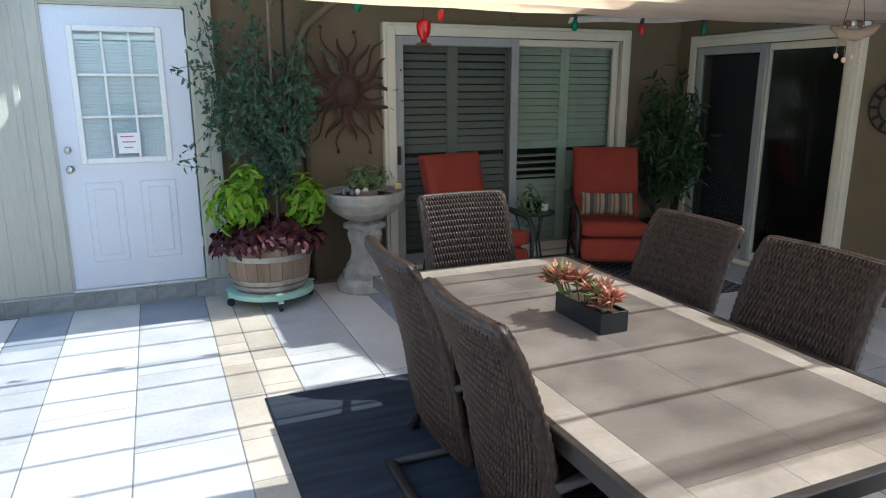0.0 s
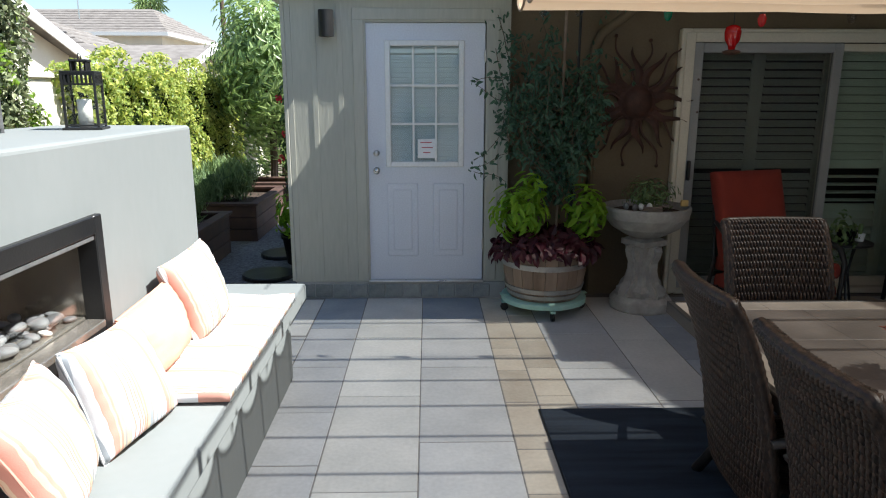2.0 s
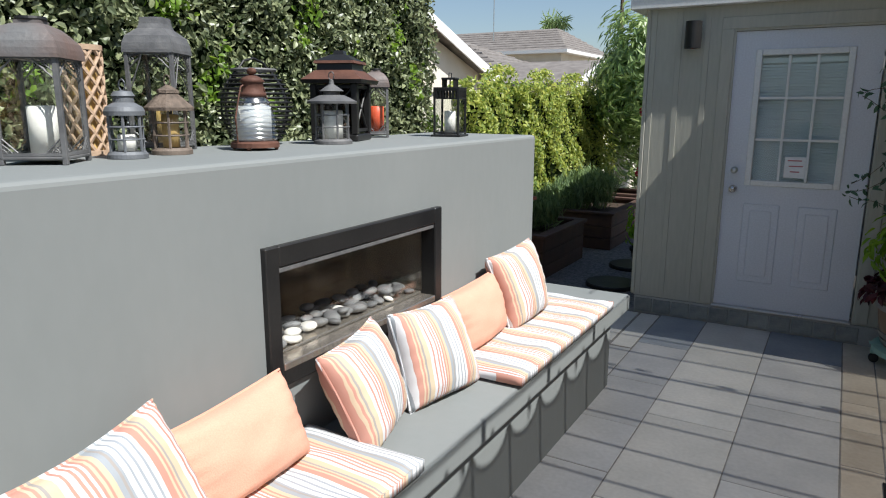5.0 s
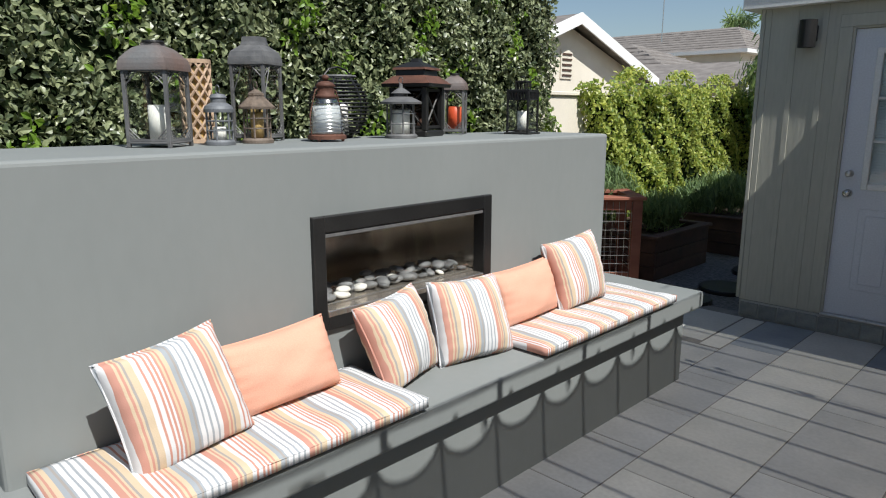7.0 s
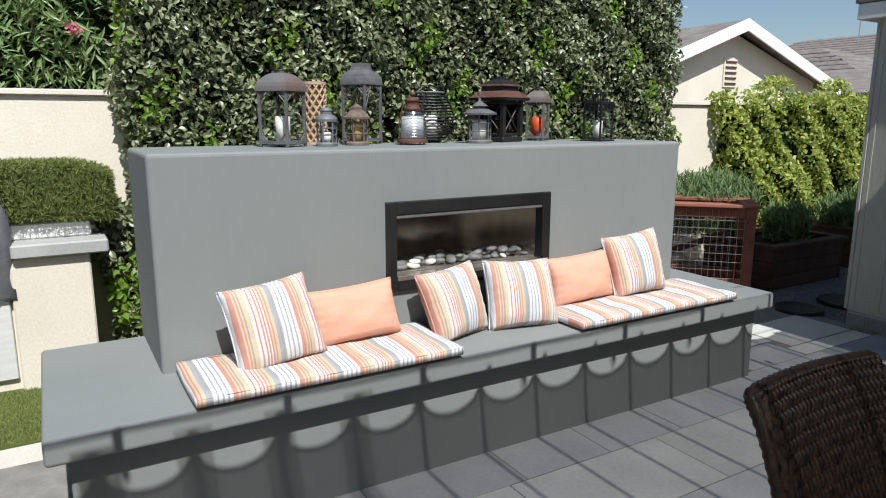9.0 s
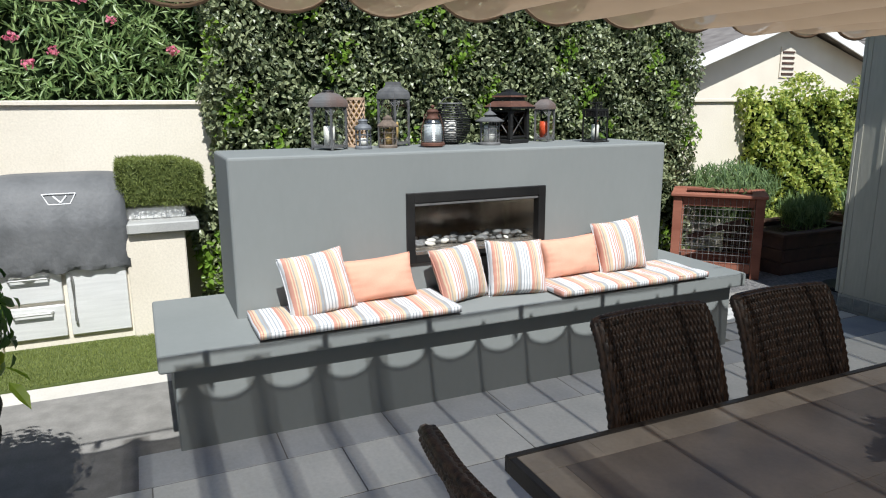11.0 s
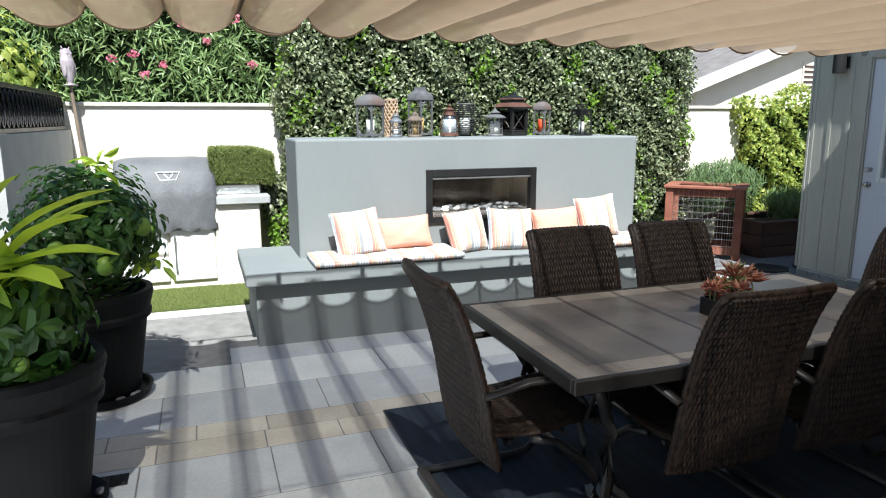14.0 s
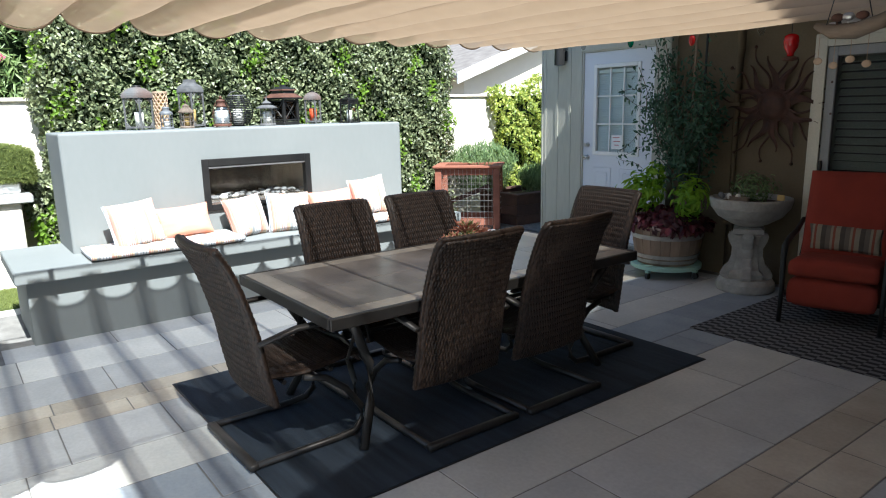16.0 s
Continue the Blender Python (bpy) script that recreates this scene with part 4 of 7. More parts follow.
for s in (-1, 1):
    for k in range(13):
        y = -cd + 0.05 + k * (2 * cd - 0.1) / 12
        rod(bm, (s * cw + 0.024, y, 0.06), (s * cw + 0.024, y, ch - 0.05), 0.0022, seg=5)
    for k in range(8):
        z = 0.16 + k * 0.08
        rod(bm, (s * cw + 0.028, -cd + 0.03, z), (s * cw + 0.028, cd - 0.03, z), 0.0022, seg=5)
    for k in range(8):
        z = 0.16 + k * 0.08
        rod(bm, (-cw + 0.03, s * cd + 0.028, z), (cw - 0.03, s * cd + 0.028, z), 0.0022, seg=5)
part("wire_mesh", bm, M_NICKEL, cage, "welded wire mesh")
part("brace", bbox(-0.02, 0.02, -0.3, 0.3, -0.03, 0.03, 0.003, m=pose(-0.05, 0, 0.45, 22, 0, 0)), M_DARKWOOD, cage)

for k, (x, y, r) in enumerate(((-1.62, 6.35, 0.24), (-1.66, 7.2, 0.23), (-1.72, 8.4, 0.22), (-1.7, 5.75, 0.2))):
    bm = lathe([(r, -0.012), (r, 0.018), (r * 0.96, 0.026), (0, 0.027)], 28)
    o = part("stepping_stone", bm, M_BRONZE)
    o.matrix_basis = Matrix.Translation((x, y, 0))
    tagged(o, "round dark stepping stone in the gravel", "stepping stone", "stepping stones")
pot = thing("shrub_pot", (-1.42, 6.9, -0.012), "small black pot with bright leafy plant by the shed", "pot plant")
part("pot", lathe([(0.13, 0), (0.17, 0.26), (0.185, 0.26), (0.185, 0.29), (0.165, 0.29), (0.16, 0.25), (0, 0.25)], 24), M_POT, pot)
p, o = blob_points(420, (0, 0, 0.48), (0.24, 0.24, 0.26), 51, 0.2)
part_of("foliage", leaves("foliage", p, o, 0.09, 0.5, 0.1, 0.9, 51), M_LIME, pot)
p, o = blob_points(500, (0.02, 0.05, 1.25), (0.16, 0.18, 0.75), 52, 0.2)
part_of("tall_foliage", leaves("tall_foliage", p, o, 0.09, 0.5, 0.1, 0.9, 52), M_DARKLEAF, pot)
for k in range(4):
    g = k * 1.7 + 0.4
    stem = tube(bmesh.new(), [(0, 0, 0.24), (0.05 * math.cos(g), 0.05 * math.sin(g), 0.9), (0.02 + 0.10 * math.cos(g), 0.05 + 0.11 * math.sin(g), 1.75 - 0.12 * k)], [0.010, 0.008, 0.004], 6)
    part("stem", stem, M_TRUNK, pot)
for k, c in enumerate(((-0.12, -0.10, 1.62), (-0.14, -0.06, 1.05), (-0.06, -0.16, 1.30))):
    p, o = blob_points(16, c, (0.035, 0.035, 0.04), 55 + k, 0.2)
    part_of("red_flower", leaves("red_flower", p, o, 0.035, 0.8, 0, 0.5, 55 + k), M_REDPETAL, pot, "small red flower cluster")

# ---- barbecue corner ----
turf = thing("turf_strip", (0, 0, 0), "strip of artificial turf in front of the barbecue", "turf", kind="stuff")
part("backing", bbox(-3.62, -2.205, -1.44, 0.55, -0.06, 0.006), M_TURFBASE, turf)
rng = np.random.default_rng(60)
n = 20000
p = np.stack([rng.uniform(-3.0, -2.21, n), rng.uniform(-1.4, 0.5, n), np.full(n, 0.004)], 1)
part_of("blades", leaves("blades", p, np.tile((1.0, 0, 0.2), (n, 1)), 0.024, 0.16, -1.6, 0.6, 60), M_TURF, turf)
island = thing("barbecue_island", (0, 0, 0), "cream stucco barbecue island with a grey concrete top", "barbecue island", kind="structure")
bm = bmesh.new()
bbox(-3.62, -3.0, -0.10, 0.335, -0.02, 0.83, 0.01, bm)
bbox(-3.62, -3.0, -1.39, -0.99, -0.02, 0.83, 0.01, bm)
bbox(-3.62, -3.05, -0.99, -0.10, -0.02, 0.60, 0.0, bm)
part("pier", bm, M_CREAM, island)
bm = bmesh.new()
bbox(-3.63, -2.95, -0.08, 0.44, 0.831, 0.915, 0.01, bm)
bbox(-3.63, -2.95, -1.395, -0.98, 0.831, 0.915, 0.01, bm)
part("countertop", bm, M_COUNTER, island, "grey concrete countertop")
for y0, y1, z0, z1 in ((-0.53, -0.115, 0.08, 0.60), (-0.985, -0.56, 0.36, 0.60), (-0.985, -0.56, 0.08, 0.33)):
    d = part("access_door", bbox(-3.05, -3.02, y0, y1, z0, z1, 0.006), M_STEEL, island, "stainless steel access door")
    bm = bmesh.new()
    if y1 - y0 < 0.42 and z1 - z0 > 0.4:
        tube(bm, [(-3.02, y0 + 0.04, z0 + 0.1), (-2.985, y0 + 0.04, z0 + 0.12), (-2.985, y0 + 0.04, z1 - 0.08), (-3.02, y0 + 0.04, z1 - 0.06)], 0.009)
    else:
        tube(bm, [(-3.02, y0 + 0.08, z1 - 0.05), (-2.985, y0 + 0.09, z1 - 0.05), (-2.985, y1 - 0.09, z1 - 0.05), (-3.02, y1 - 0.08, z1 - 0.05)], 0.009)
    part("handle", bm, M_NICKEL, d)
# covered grill: a draped box with a rounded hood
grill = thing("covered_grill", (0, 0, 0), "gas grill under a faded black fitted cover", "grill")
bm = bmesh.new()
prof = [(-2.985, 0.585), (-2.965, 0.63), (-2.985, 0.74), (-2.955, 0.90), (-2.975, 0.98), (-3.03, 1.13), (-3.10, 1.23), (-3.20, 1.29), (-3.34, 1.30), (-3.5, 1.27), (-3.56, 1.15), (-3.57, 0.60)]
rings = []
N = 22
for i in range(N + 1):
    u = i / N
    y = -1.0 + u * 0.925
    inset = 0.03 * (abs(2 * u - 1) ** 6)
    rings.append([bm.verts.new((px - inset * (1 if px > -3.3 else -1) + 0.016 * math.sin(u * 31 + k * 2.3) * (1 if pz < 0.95 else 0.25), y, pz - inset + (0.012 * math.sin(u * 23) if k in (0, 11) else 0))) for k, (px, pz) in enumerate(prof)])
for a, b in zip(rings, rings[1:]):
    for k in range(len(prof) - 1):
        bm.faces.new((a[k], b[k], b[k + 1], a[k + 1]))
bm.faces.new(rings[0])
bm.faces.new(rings[-1][::-1])
bmesh.ops.recalc_face_normals(bm, faces=bm.faces)
part("cover", bm, M_COVER, grill, smooth=True)
bm = bmesh.new()
lg = [(-0.62, 1.165), (-0.40, 1.165), (-0.44, 1.09), (-0.58, 1.09), (-0.62, 1.165)]
for (a, z), (b, zz) in zip(lg, lg[1:]):
    f = lambda y, h: (-2.985 - (h - 1.0) * 0.33, y, h)
    rod(bm, f(a, z), f(b, zz), 0.004, seg=5)
rod(bm, f(-0.55, 1.15), f(-0.50, 1.10), 0.006, seg=5)
rod(bm, f(-0.50, 1.10), f(-0.46, 1.15), 0.006, seg=5)
part("emblem", bm, M_SIGN, grill, "pale outlined emblem on the cover")
# turf cube on a white pot
cube = thing("turf_cube_planter", (-3.28, 0.16, 0.915), "clipped artificial grass block in a white trough", "planter")
part("trough", bbox(-0.13, 0.13, -0.26, 0.20, 0, 0.10, 0.01), M_WHITE, cube)
def droop(y, z):
    """Height of the block's skin: its free end bends down."""
    e = max(0.0, (y - 0.08) / 0.32)
    return z - 0.10 * e * e * (0.4 + 0.6 * (z > 0.29))


bm = bbox(-0.2, 0.2, -0.26, 0.33, 0.135, 0.455, 0.03)
bmesh.ops.bisect_plane(bm, geom=bm.verts[:] + bm.edges[:] + bm.faces[:], plane_co=(0, 0.12, 0), plane_no=(0, 1, 0))
for v in bm.verts:
    v.co.z = droop(v.co.y, v.co.z)
part("core", bm, M_TURFBASE, cube)
rng = np.random.default_rng(61)
n = 15000
p, o = [], []
for ax in range(3):
    for s in (-1, 1):
        q = rng.uniform(-1, 1, (n // 6, 3)) * [0.205, 0.30, 0.165]
        q[:, ax] = s * (0.205, 0.30, 0.165)[ax]
        d = np.zeros((n // 6, 3))
        d[:, ax] = s
        q += [0, 0.035, 0.295]
        q[:, 2] = [droop(y, z) for _, y, z in q]
        p.append(q)
        o.append(d)
p, o = np.concatenate(p), np.concatenate(o)
me = leaves("grass", p, np.roll(o, 1, 1), 0.036, 0.16, 0.0, 0.9, 61)
part_of("grass", me, M_TURF, cube)
# lattice rail and owl
rail = thing("lattice_panel", (0, 0, 0), "dark openwork lattice panel on the side wall", "lattice")
bm = bmesh.new()
for z in (1.572, 1.885):
    bbox(-3.6, -1.0, -1.47, -1.43, z, z + 0.035, 0.003, bm)
for k in range(20):
    x = -3.55 + k * 0.13
    pts = [(x + 0.06 * math.cos(a), -1.45, 1.745 + 0.132 * math.sin(a)) for a in np.linspace(0, 6.283, 15)[:-1]]
    tube(bm, pts, 0.011, 5, closed=True)
part("openwork", bm, M_BRONZE, rail)
part("backing", bbox(-3.6, -1.0, -1.51, -1.495, 1.572, 1.92), M_DARKIN, rail)
owl = thing("owl_figure", (-3.5, -1.34, 0.004), "weathered owl figure on a wooden stake", "garden figure")
bm = bmesh.new()
tube(bm, [(0.10, 0.14, 0), (0, 0, 1.985)], 0.016)
part("stake", bm, M_DRIFT, owl)
bm = lathe([(0.085, 1.985), (0.088, 2.0), (0.03, 2.008), (0.034, 2.03), (0.058, 2.08), (0.082, 2.17), (0.090, 2.25), (0.082, 2.32), (0.070, 2.345), (0.074, 2.38), (0.066, 2.42), (0.042, 2.445), (0, 2.452)], 18)
for v in bm.verts:
    if v.co.z > 2.03:
        v.co.x *= 0.86
        v.co.x -= 0.10 * (v.co.z - 2.03) ** 1.2
for sy in (-1, 1):
    rod(bm, (-0.03, sy * 0.042, 2.425), (-0.03, sy * 0.062, 2.475), 0.018, 0.003, seg=8)
    ball(bm, (0.0, sy * 0.070, 2.19), 0.036, (1.1, 0.6, 3.0), 10, 8)
    ball(bm, (0.028, sy * 0.028, 2.385), 0.016, (0.6, 1, 1), 8, 6)
bm.transform(Matrix.Translation((0, 0, 1.985)) @ Matrix.Rotation(0.9, 4, "Z") @ Matrix.Scale(0.76, 4) @ Matrix.Translation((0, 0, -1.985)))
part("figure", bm, M_OWL, owl, smooth=True)

# ---- canopy ----
def canopy(name, label, x0, x1, y0, y1, pitch, phase, top=2.205, sag=0.112, drop=0.0):
    """Shade cloth hung in swags: cloth hangs between cross rods that ride on wires."""
    c = thing(name, (0, 0, 0), label, "canopy", "shade cloths")
    cusps = [y0] + [phase + k * pitch for k in range(-20, 40) if y0 + 0.05 < phase + k * pitch < y1 - 0.05] + [y1]
    bm = bmesh.new()
    xs = np.linspace(x0, x1, 21)
    rows, prev = [], None
    rng = np.random.default_rng(int(x0 * 100))
    for a, b in zip(cusps, cusps[1:]):
        s = sag * min(1.0, (b - a) / pitch) * rng.uniform(0.92, 1.08)
        for k in range(13):
            if rows and k == 0:
                continue
            u = k / 12
            z = top - s * (1 - (2 * u - 1) ** 2) ** 0.62
            rows.append([bm.verts.new((x, a + (b - a) * u + 0.006 * math.sin(x * 5 + a * 3) * math.sin(u * 3.14), z - drop * (x - x0) + 0.004 * math.sin(x * 7 + a * 9) * math.sin(u * math.pi) - 0.012 * math.sin((x - x0) / (x1 - x0) * math.pi) * math.sin(u * math.pi))) for x in xs])
    for r, q in zip(rows, rows[1:]):
        for i in range(len(xs) - 1):
            bm.faces.new((r[i], r[i + 1], q[i + 1], q[i]))
    part("cloth", bm, M_CANOPY, c, smooth=True)
    for y in cusps:
        # rod pocket hung low so its dark edge paints the fold's shade
        part("rod_fold_shade", bbox(x0, x1, y - 0.006, y + 0.006, top - drop - 0.020, top + 0.006), M_WEBBING_SHADE, c)
        # sheets added above the cusps only to soften and widen floor shadow stripes
        for half, lift in ((0.026, 0.009), (0.068, 0.014)) if y < 1.3 else ((0.014, 0.009),):
            bm = bmesh.new()
            bm.faces.new([bm.verts.new(q) for q in ((x0, y - half, top + lift), (x1, y - half, top + lift), (x1, y + half, top + lift), (x0, y + half, top + lift))])
            part("stripe_sheet", bm, M_STRIPE_SHEET, c)
    for i, x in enumerate((x0 + 0.03, x1 - 0.03)):
        for y in cusps[::2] if i else [0.11 + 0.62 * k for k in range(-4, 7) if y0 < 0.11 + 0.62 * k < y1]:
            part("hanger", bbox(x - 0.012, x + 0.012, y - 0.009, y + 0.009, top + 0.007, top + 0.12, 0.003), M_BLACK, c)
        bm = bmesh.new()
        rod(bm, (x, y0 - 0.3, top + 0.12), (x, y1 + 0.5, top + 0.12), 0.004, seg=6)
        part("wire", bm, M_NICKEL, c)
    # hems along both open edges
    for x in (x0, x1):
        for a, b in zip(cusps, cusps[1:]):
            bm = bmesh.new()
            s = sag * min(1.0, (b - a) / pitch)
            pts = [(x, a + (b - a) * u, top - 0.004 - s * (1 - (2 * u - 1) ** 2) ** 0.62) for u in np.linspace(0, 1, 9)]
            tube(bm, pts, 0.007, 5)
            part("hem", bm, M_WEBBING_SHADE, c)
    return c


first = canopy("shade_canopy", "tan shade cloth hung in swags on wires over the patio", 0.365, 4.95, 0.024, 4.06, 0.336, 0.024)
canopy("shade_canopy", "tan shade cloth hung in swags beyond the table", 0.365, 2.80, -2.45, 0.018, 0.336, 0.018)
# the last, higher cloth is out of view, added to carry shadow stripes shedward
canopy("shade_canopy", "unseen upper tan shade cloth added for floor stripes by the shed", 0.365, 4.95, 4.02, 4.83, 0.336, 0.024, 2.50, 0.07)
# string of coloured party bulbs under the far edge, clear bulbs along the open side
# loose pale strip hanging from the edge of the cloth
bm = bmesh.new()
prev = None
for i in range(41):
    u = i / 40
    x, y = 2.66 + 2.1 * u, 4.085 + 0.012 * math.sin(u * 23)
    hi, lo = 2.085 + 0.11 * u + 0.012 * math.sin(u * 14), 2.035 + 0.15 * u + 0.015 * math.sin(u * 9 + 1)
    q = [bm.verts.new(p) for p in ((x, y, hi), (x, y + 0.02, lo), (x, y + 0.024, lo), (x, y + 0.004, hi))]
    if prev:
        for k in range(4):
            bm.faces.new((prev[k], prev[(k + 1) % 4], q[(k + 1) % 4], q[k]))
    prev = q
part("edge_strip", bm, M_STRIP, first, "loose pale grey strip along the cloth edge", True)
line = thing("string_lights", (0, 0, 0), "dark cord of coloured glass party bulbs under the canopy", "string lights")
bulbs = [(1.21, 2.13, M_BGREEN), (1.738, 2.10, M_BRED), (2.241, 2.12, M_BULB), (2.71, 2.07, M_BGREEN), (3.262, 2.06, M_BRED), (3.822, 2.075, M_BGREEN), (4.55, 2.17, M_BBLUE)]
bm = bmesh.new()
pts = []
for x, z, _ in bulbs:
    pts += [(x - 0.2, 4.1, z + 0.085), (x, 4.1, z + 0.07)]
tube(bm, pts, 0.005, 6)
part("cord", bm, M_BLACK, line)


def bulb(x, y, z, mat, parent):
    bm = lathe([(0.016, 0.0), (0.018, 0.05), (0.012, 0.056), (0, 0.057)], 12, at=(x, y, z))
    s = part("socket", bm, M_BLACK, parent)
    bm = lathe([(0, -0.07), (0.012, -0.066), (0.022, -0.045), (0.024, -0.025), (0.016, -0.003), (0.012, 0.0)], 14, at=(x, y, z))
    part("bulb", bm, mat, s, smooth=True)


for x, z, m in bulbs:
    bulb(x, 4.1, z, m, line)
line = thing("string_lights", (0, 0, 0), "cord of clear globe bulbs along the canopy edge", "string lights")
bm = bmesh.new()
ys = [0.11 + k * 0.62 for k in range(-3, 6)]
pts = []
for y in ys:
    pts += [(0.345, y - 0.31, 2.232), (0.345, y, 2.238)]
tube(bm, pts, 0.005, 6)
part("cord", bm, M_BLACK, line)
for y in ys:
    bulb(0.345, y, 2.175, M_BULB, line)
for x in (0.52, 0.72):
    bulb(x, 4.12, 2.15, M_BULB, line)

# ---- dining set ----
rug = thing("area_rug", (0, 0, 0), "flat charcoal blue outdoor rug under the dining table", "rug")
part("rug_face", bbox(0.478, 2.315, 0.708, 3.54, 0.0005, 0.009, 0.003), M_RUG, rug)
part("binding", bbox(0.470, 2.323, 0.700, 3.548, 0.0002, 0.005), M_BLACK, rug)

TX0, TX1, TY0, TY1, TZ = 0.968, 2.072, 1.0, 3.13, 0.742
table = thing("dining_table", ((TX0 + TX1) / 2, (TY0 + TY1) / 2, 0.009), "rectangular patio dining table with stone tile top and dark metal frame", "table")
w, d, tz = (TX1 - TX0) / 2, (TY1 - TY0) / 2, TZ - 0.009
bm = bmesh.new()
e = 0.028
for q in ((-w, -w + e, -d, d), (w - e, w, -d, d), (-w + e, w - e, -d, -d + e), (-w + e, w - e, d - e, d)):
    bbox(*q, tz - 0.055, tz + 0.002, 0.004, bm)
part("frame", bm, M_CHAIRMETAL, table, "dark metal edge frame")
part("bed", bbox(-w + e, w - e, -d + e, d - e, tz - 0.03, tz - 0.0025), M_TABLETILE, table)
bw = 0.105
n = 8
L = (2 * d - 2 * e) / n
for k in range(n):
    y0 = -d + e + k * L
    for x0 in (-w + e, w - e - bw):
        part("border_tile", bbox(x0 + 0.0005, x0 + bw - 0.0005, y0 + 0.0005, y0 + L - 0.0005, tz - 0.0023, tz, 0.0007), M_TABLEEDGE, table, "pale border tile")
m4 = 3
L = (2 * w - 2 * e - 2 * bw) / m4
for k in range(m4):
    x0 = -w + e + bw + k * L
    for y0 in (-d + e, d - e - bw):
        part("border_tile", bbox(x0 + 0.0005, x0 + L - 0.0005, y0 + 0.0005, y0 + bw - 0.0005, tz - 0.0023, tz, 0.0007), M_TABLEEDGE, table, "pale border tile")
nx, ny = 2, 5
LX, LY = (2 * w - 2 * e - 2 * bw) / nx, (2 * d - 2 * e - 2 * bw) / ny
for i in range(nx):
    for j in range(ny):
        x0, y0 = -w + e + bw + i * LX, -d + e + bw + j * LY
        part("stone_tile", bbox(x0 + 0.0005, x0 + LX - 0.0005, y0 + 0.0005, y0 + LY - 0.0005, tz - 0.0023, tz, 0.0007), M_TABLETILE, table, "brown stone tile")
for sx in (-1, 1):
    for sy in (-1, 1):
        bm = bmesh.new()
        pts = [(sx * (w - 0.10), sy * (d - 0.16), tz - 0.05), (sx * (w - 0.16), sy * (d - 0.24), tz - 0.22), (sx * (w - 0.2), sy * (d - 0.30), 0.40), (sx * (w - 0.19), sy * (d - 0.29), 0.2), (sx * (w - 0.12), sy * (d - 0.2), 0.0)]
        tube(bm, pts, 0.024, 8)
        part("leg", bm, M_CHAIRMETAL, table, smooth=True)
bm = bmesh.new()
for sy in (-1, 1):
    tube(bm, [(-w + 0.2, sy * (d - 0.3), 0.40), (0, sy * (d - 0.34), 0.43), (w - 0.2, sy * (d - 0.3), 0.40)], 0.015, 6)
tube(bm, [(0, -d + 0.34, 0.43), (0, d - 0.34, 0.43)], 0.015, 6)
part("stretcher", bm, M_CHAIRMETAL, table)


def woven(name, fn, nu, nv, rows, stakes, thick, parent, relief=0.0055):
    """Woven panel over the sheet fn(u, v) -> point; strands pass over and under the stakes row by row."""
    P = np.array([[fn(i / nu, j / nv) for i in range(nu + 1)] for j in range(nv + 1)])
    du, dv = np.gradient(P, axis=1), np.gradient(P, axis=0)
    N = np.cross(du, dv)
    N /= np.linalg.norm(N, axis=2)[:, :, None] + 1e-9
    u, v = np.meshgrid(np.linspace(0, 1, nu + 1), np.linspace(0, 1, nv + 1))
    edge = np.minimum(np.minimum(u, 1 - u) * 26, np.minimum(v, 1 - v) * 40)
    rim, calm = np.clip(edge, 0, 1) ** 0.5, np.clip(edge * 0.6 - 0.3, 0, 1)
    h = np.zeros_like(u)
    for k in (-1, 0, 1):
        row = np.floor(v * rows) + k
        x = u * stakes + 0.5 * (row % 2)
        a, b = (x - np.floor(x) - 0.5) / 0.50, (v * rows - row - 0.5) / 0.74
        h = np.maximum(h, np.sqrt(np.clip(1 - a * a - b * b, 0, 1)))
    h = relief * (h - 0.85) * calm
    h2 = h
    A = P + N * (thick / 2 * rim + h)[:, :, None]
    B = P - N * (thick / 2 * rim + h2)[:, :, None]
    V = np.concatenate([A.reshape(-1, 3), B.reshape(-1, 3)])
    k, off = nu + 1, (nu + 1) * (nv + 1)
    idx = (np.arange(nv)[:, None] * k + np.arange(nu)[None]).reshape(-1)
    F = [np.stack([idx, idx + 1, idx + 1 + k, idx + k], 1), np.stack([idx + off, idx + off + k, idx + off + k + 1, idx + off + 1], 1)]
    jj, ii = np.arange(nv) * k, np.arange(nu)
    F.append(np.stack([jj, jj + k, jj + k + off, jj + off], 1))
    F.append(np.stack([jj + nu, jj + nu + off, jj + nu + k + off, jj + nu + k], 1))
    F.append(np.stack([ii, ii + off, ii + 1 + off, ii + 1], 1))
    t = ii + nv * k
    F.append(np.stack([t, t + 1, t + 1 + off, t + off], 1))
    me = bpy.data.meshes.new(name)
    me.from_pydata(V.tolist(), [], np.concatenate(F).tolist())
    return part_of(name, me, M_WICKER, parent, smooth=True)


def curve(keys, t):
    """Smooth value through evenly spaced keys."""
    keys = np.array(keys, float)
    x = t * (len(keys) - 1)
    i = int(min(len(keys) - 2, max(0, math.floor(x))))
    f = x - i
    p0, p1, p2, p3 = keys[max(0, i - 1)], keys[i], keys[i + 1], keys[min(len(keys) - 1, i + 2)]
    return 0.5 * (2 * p1 + (p2 - p0) * f + (2 * p0 - 5 * p1 + 4 * p2 - p3) * f * f + (3 * p1 - p0 - 3 * p2 + p3) * f ** 3)


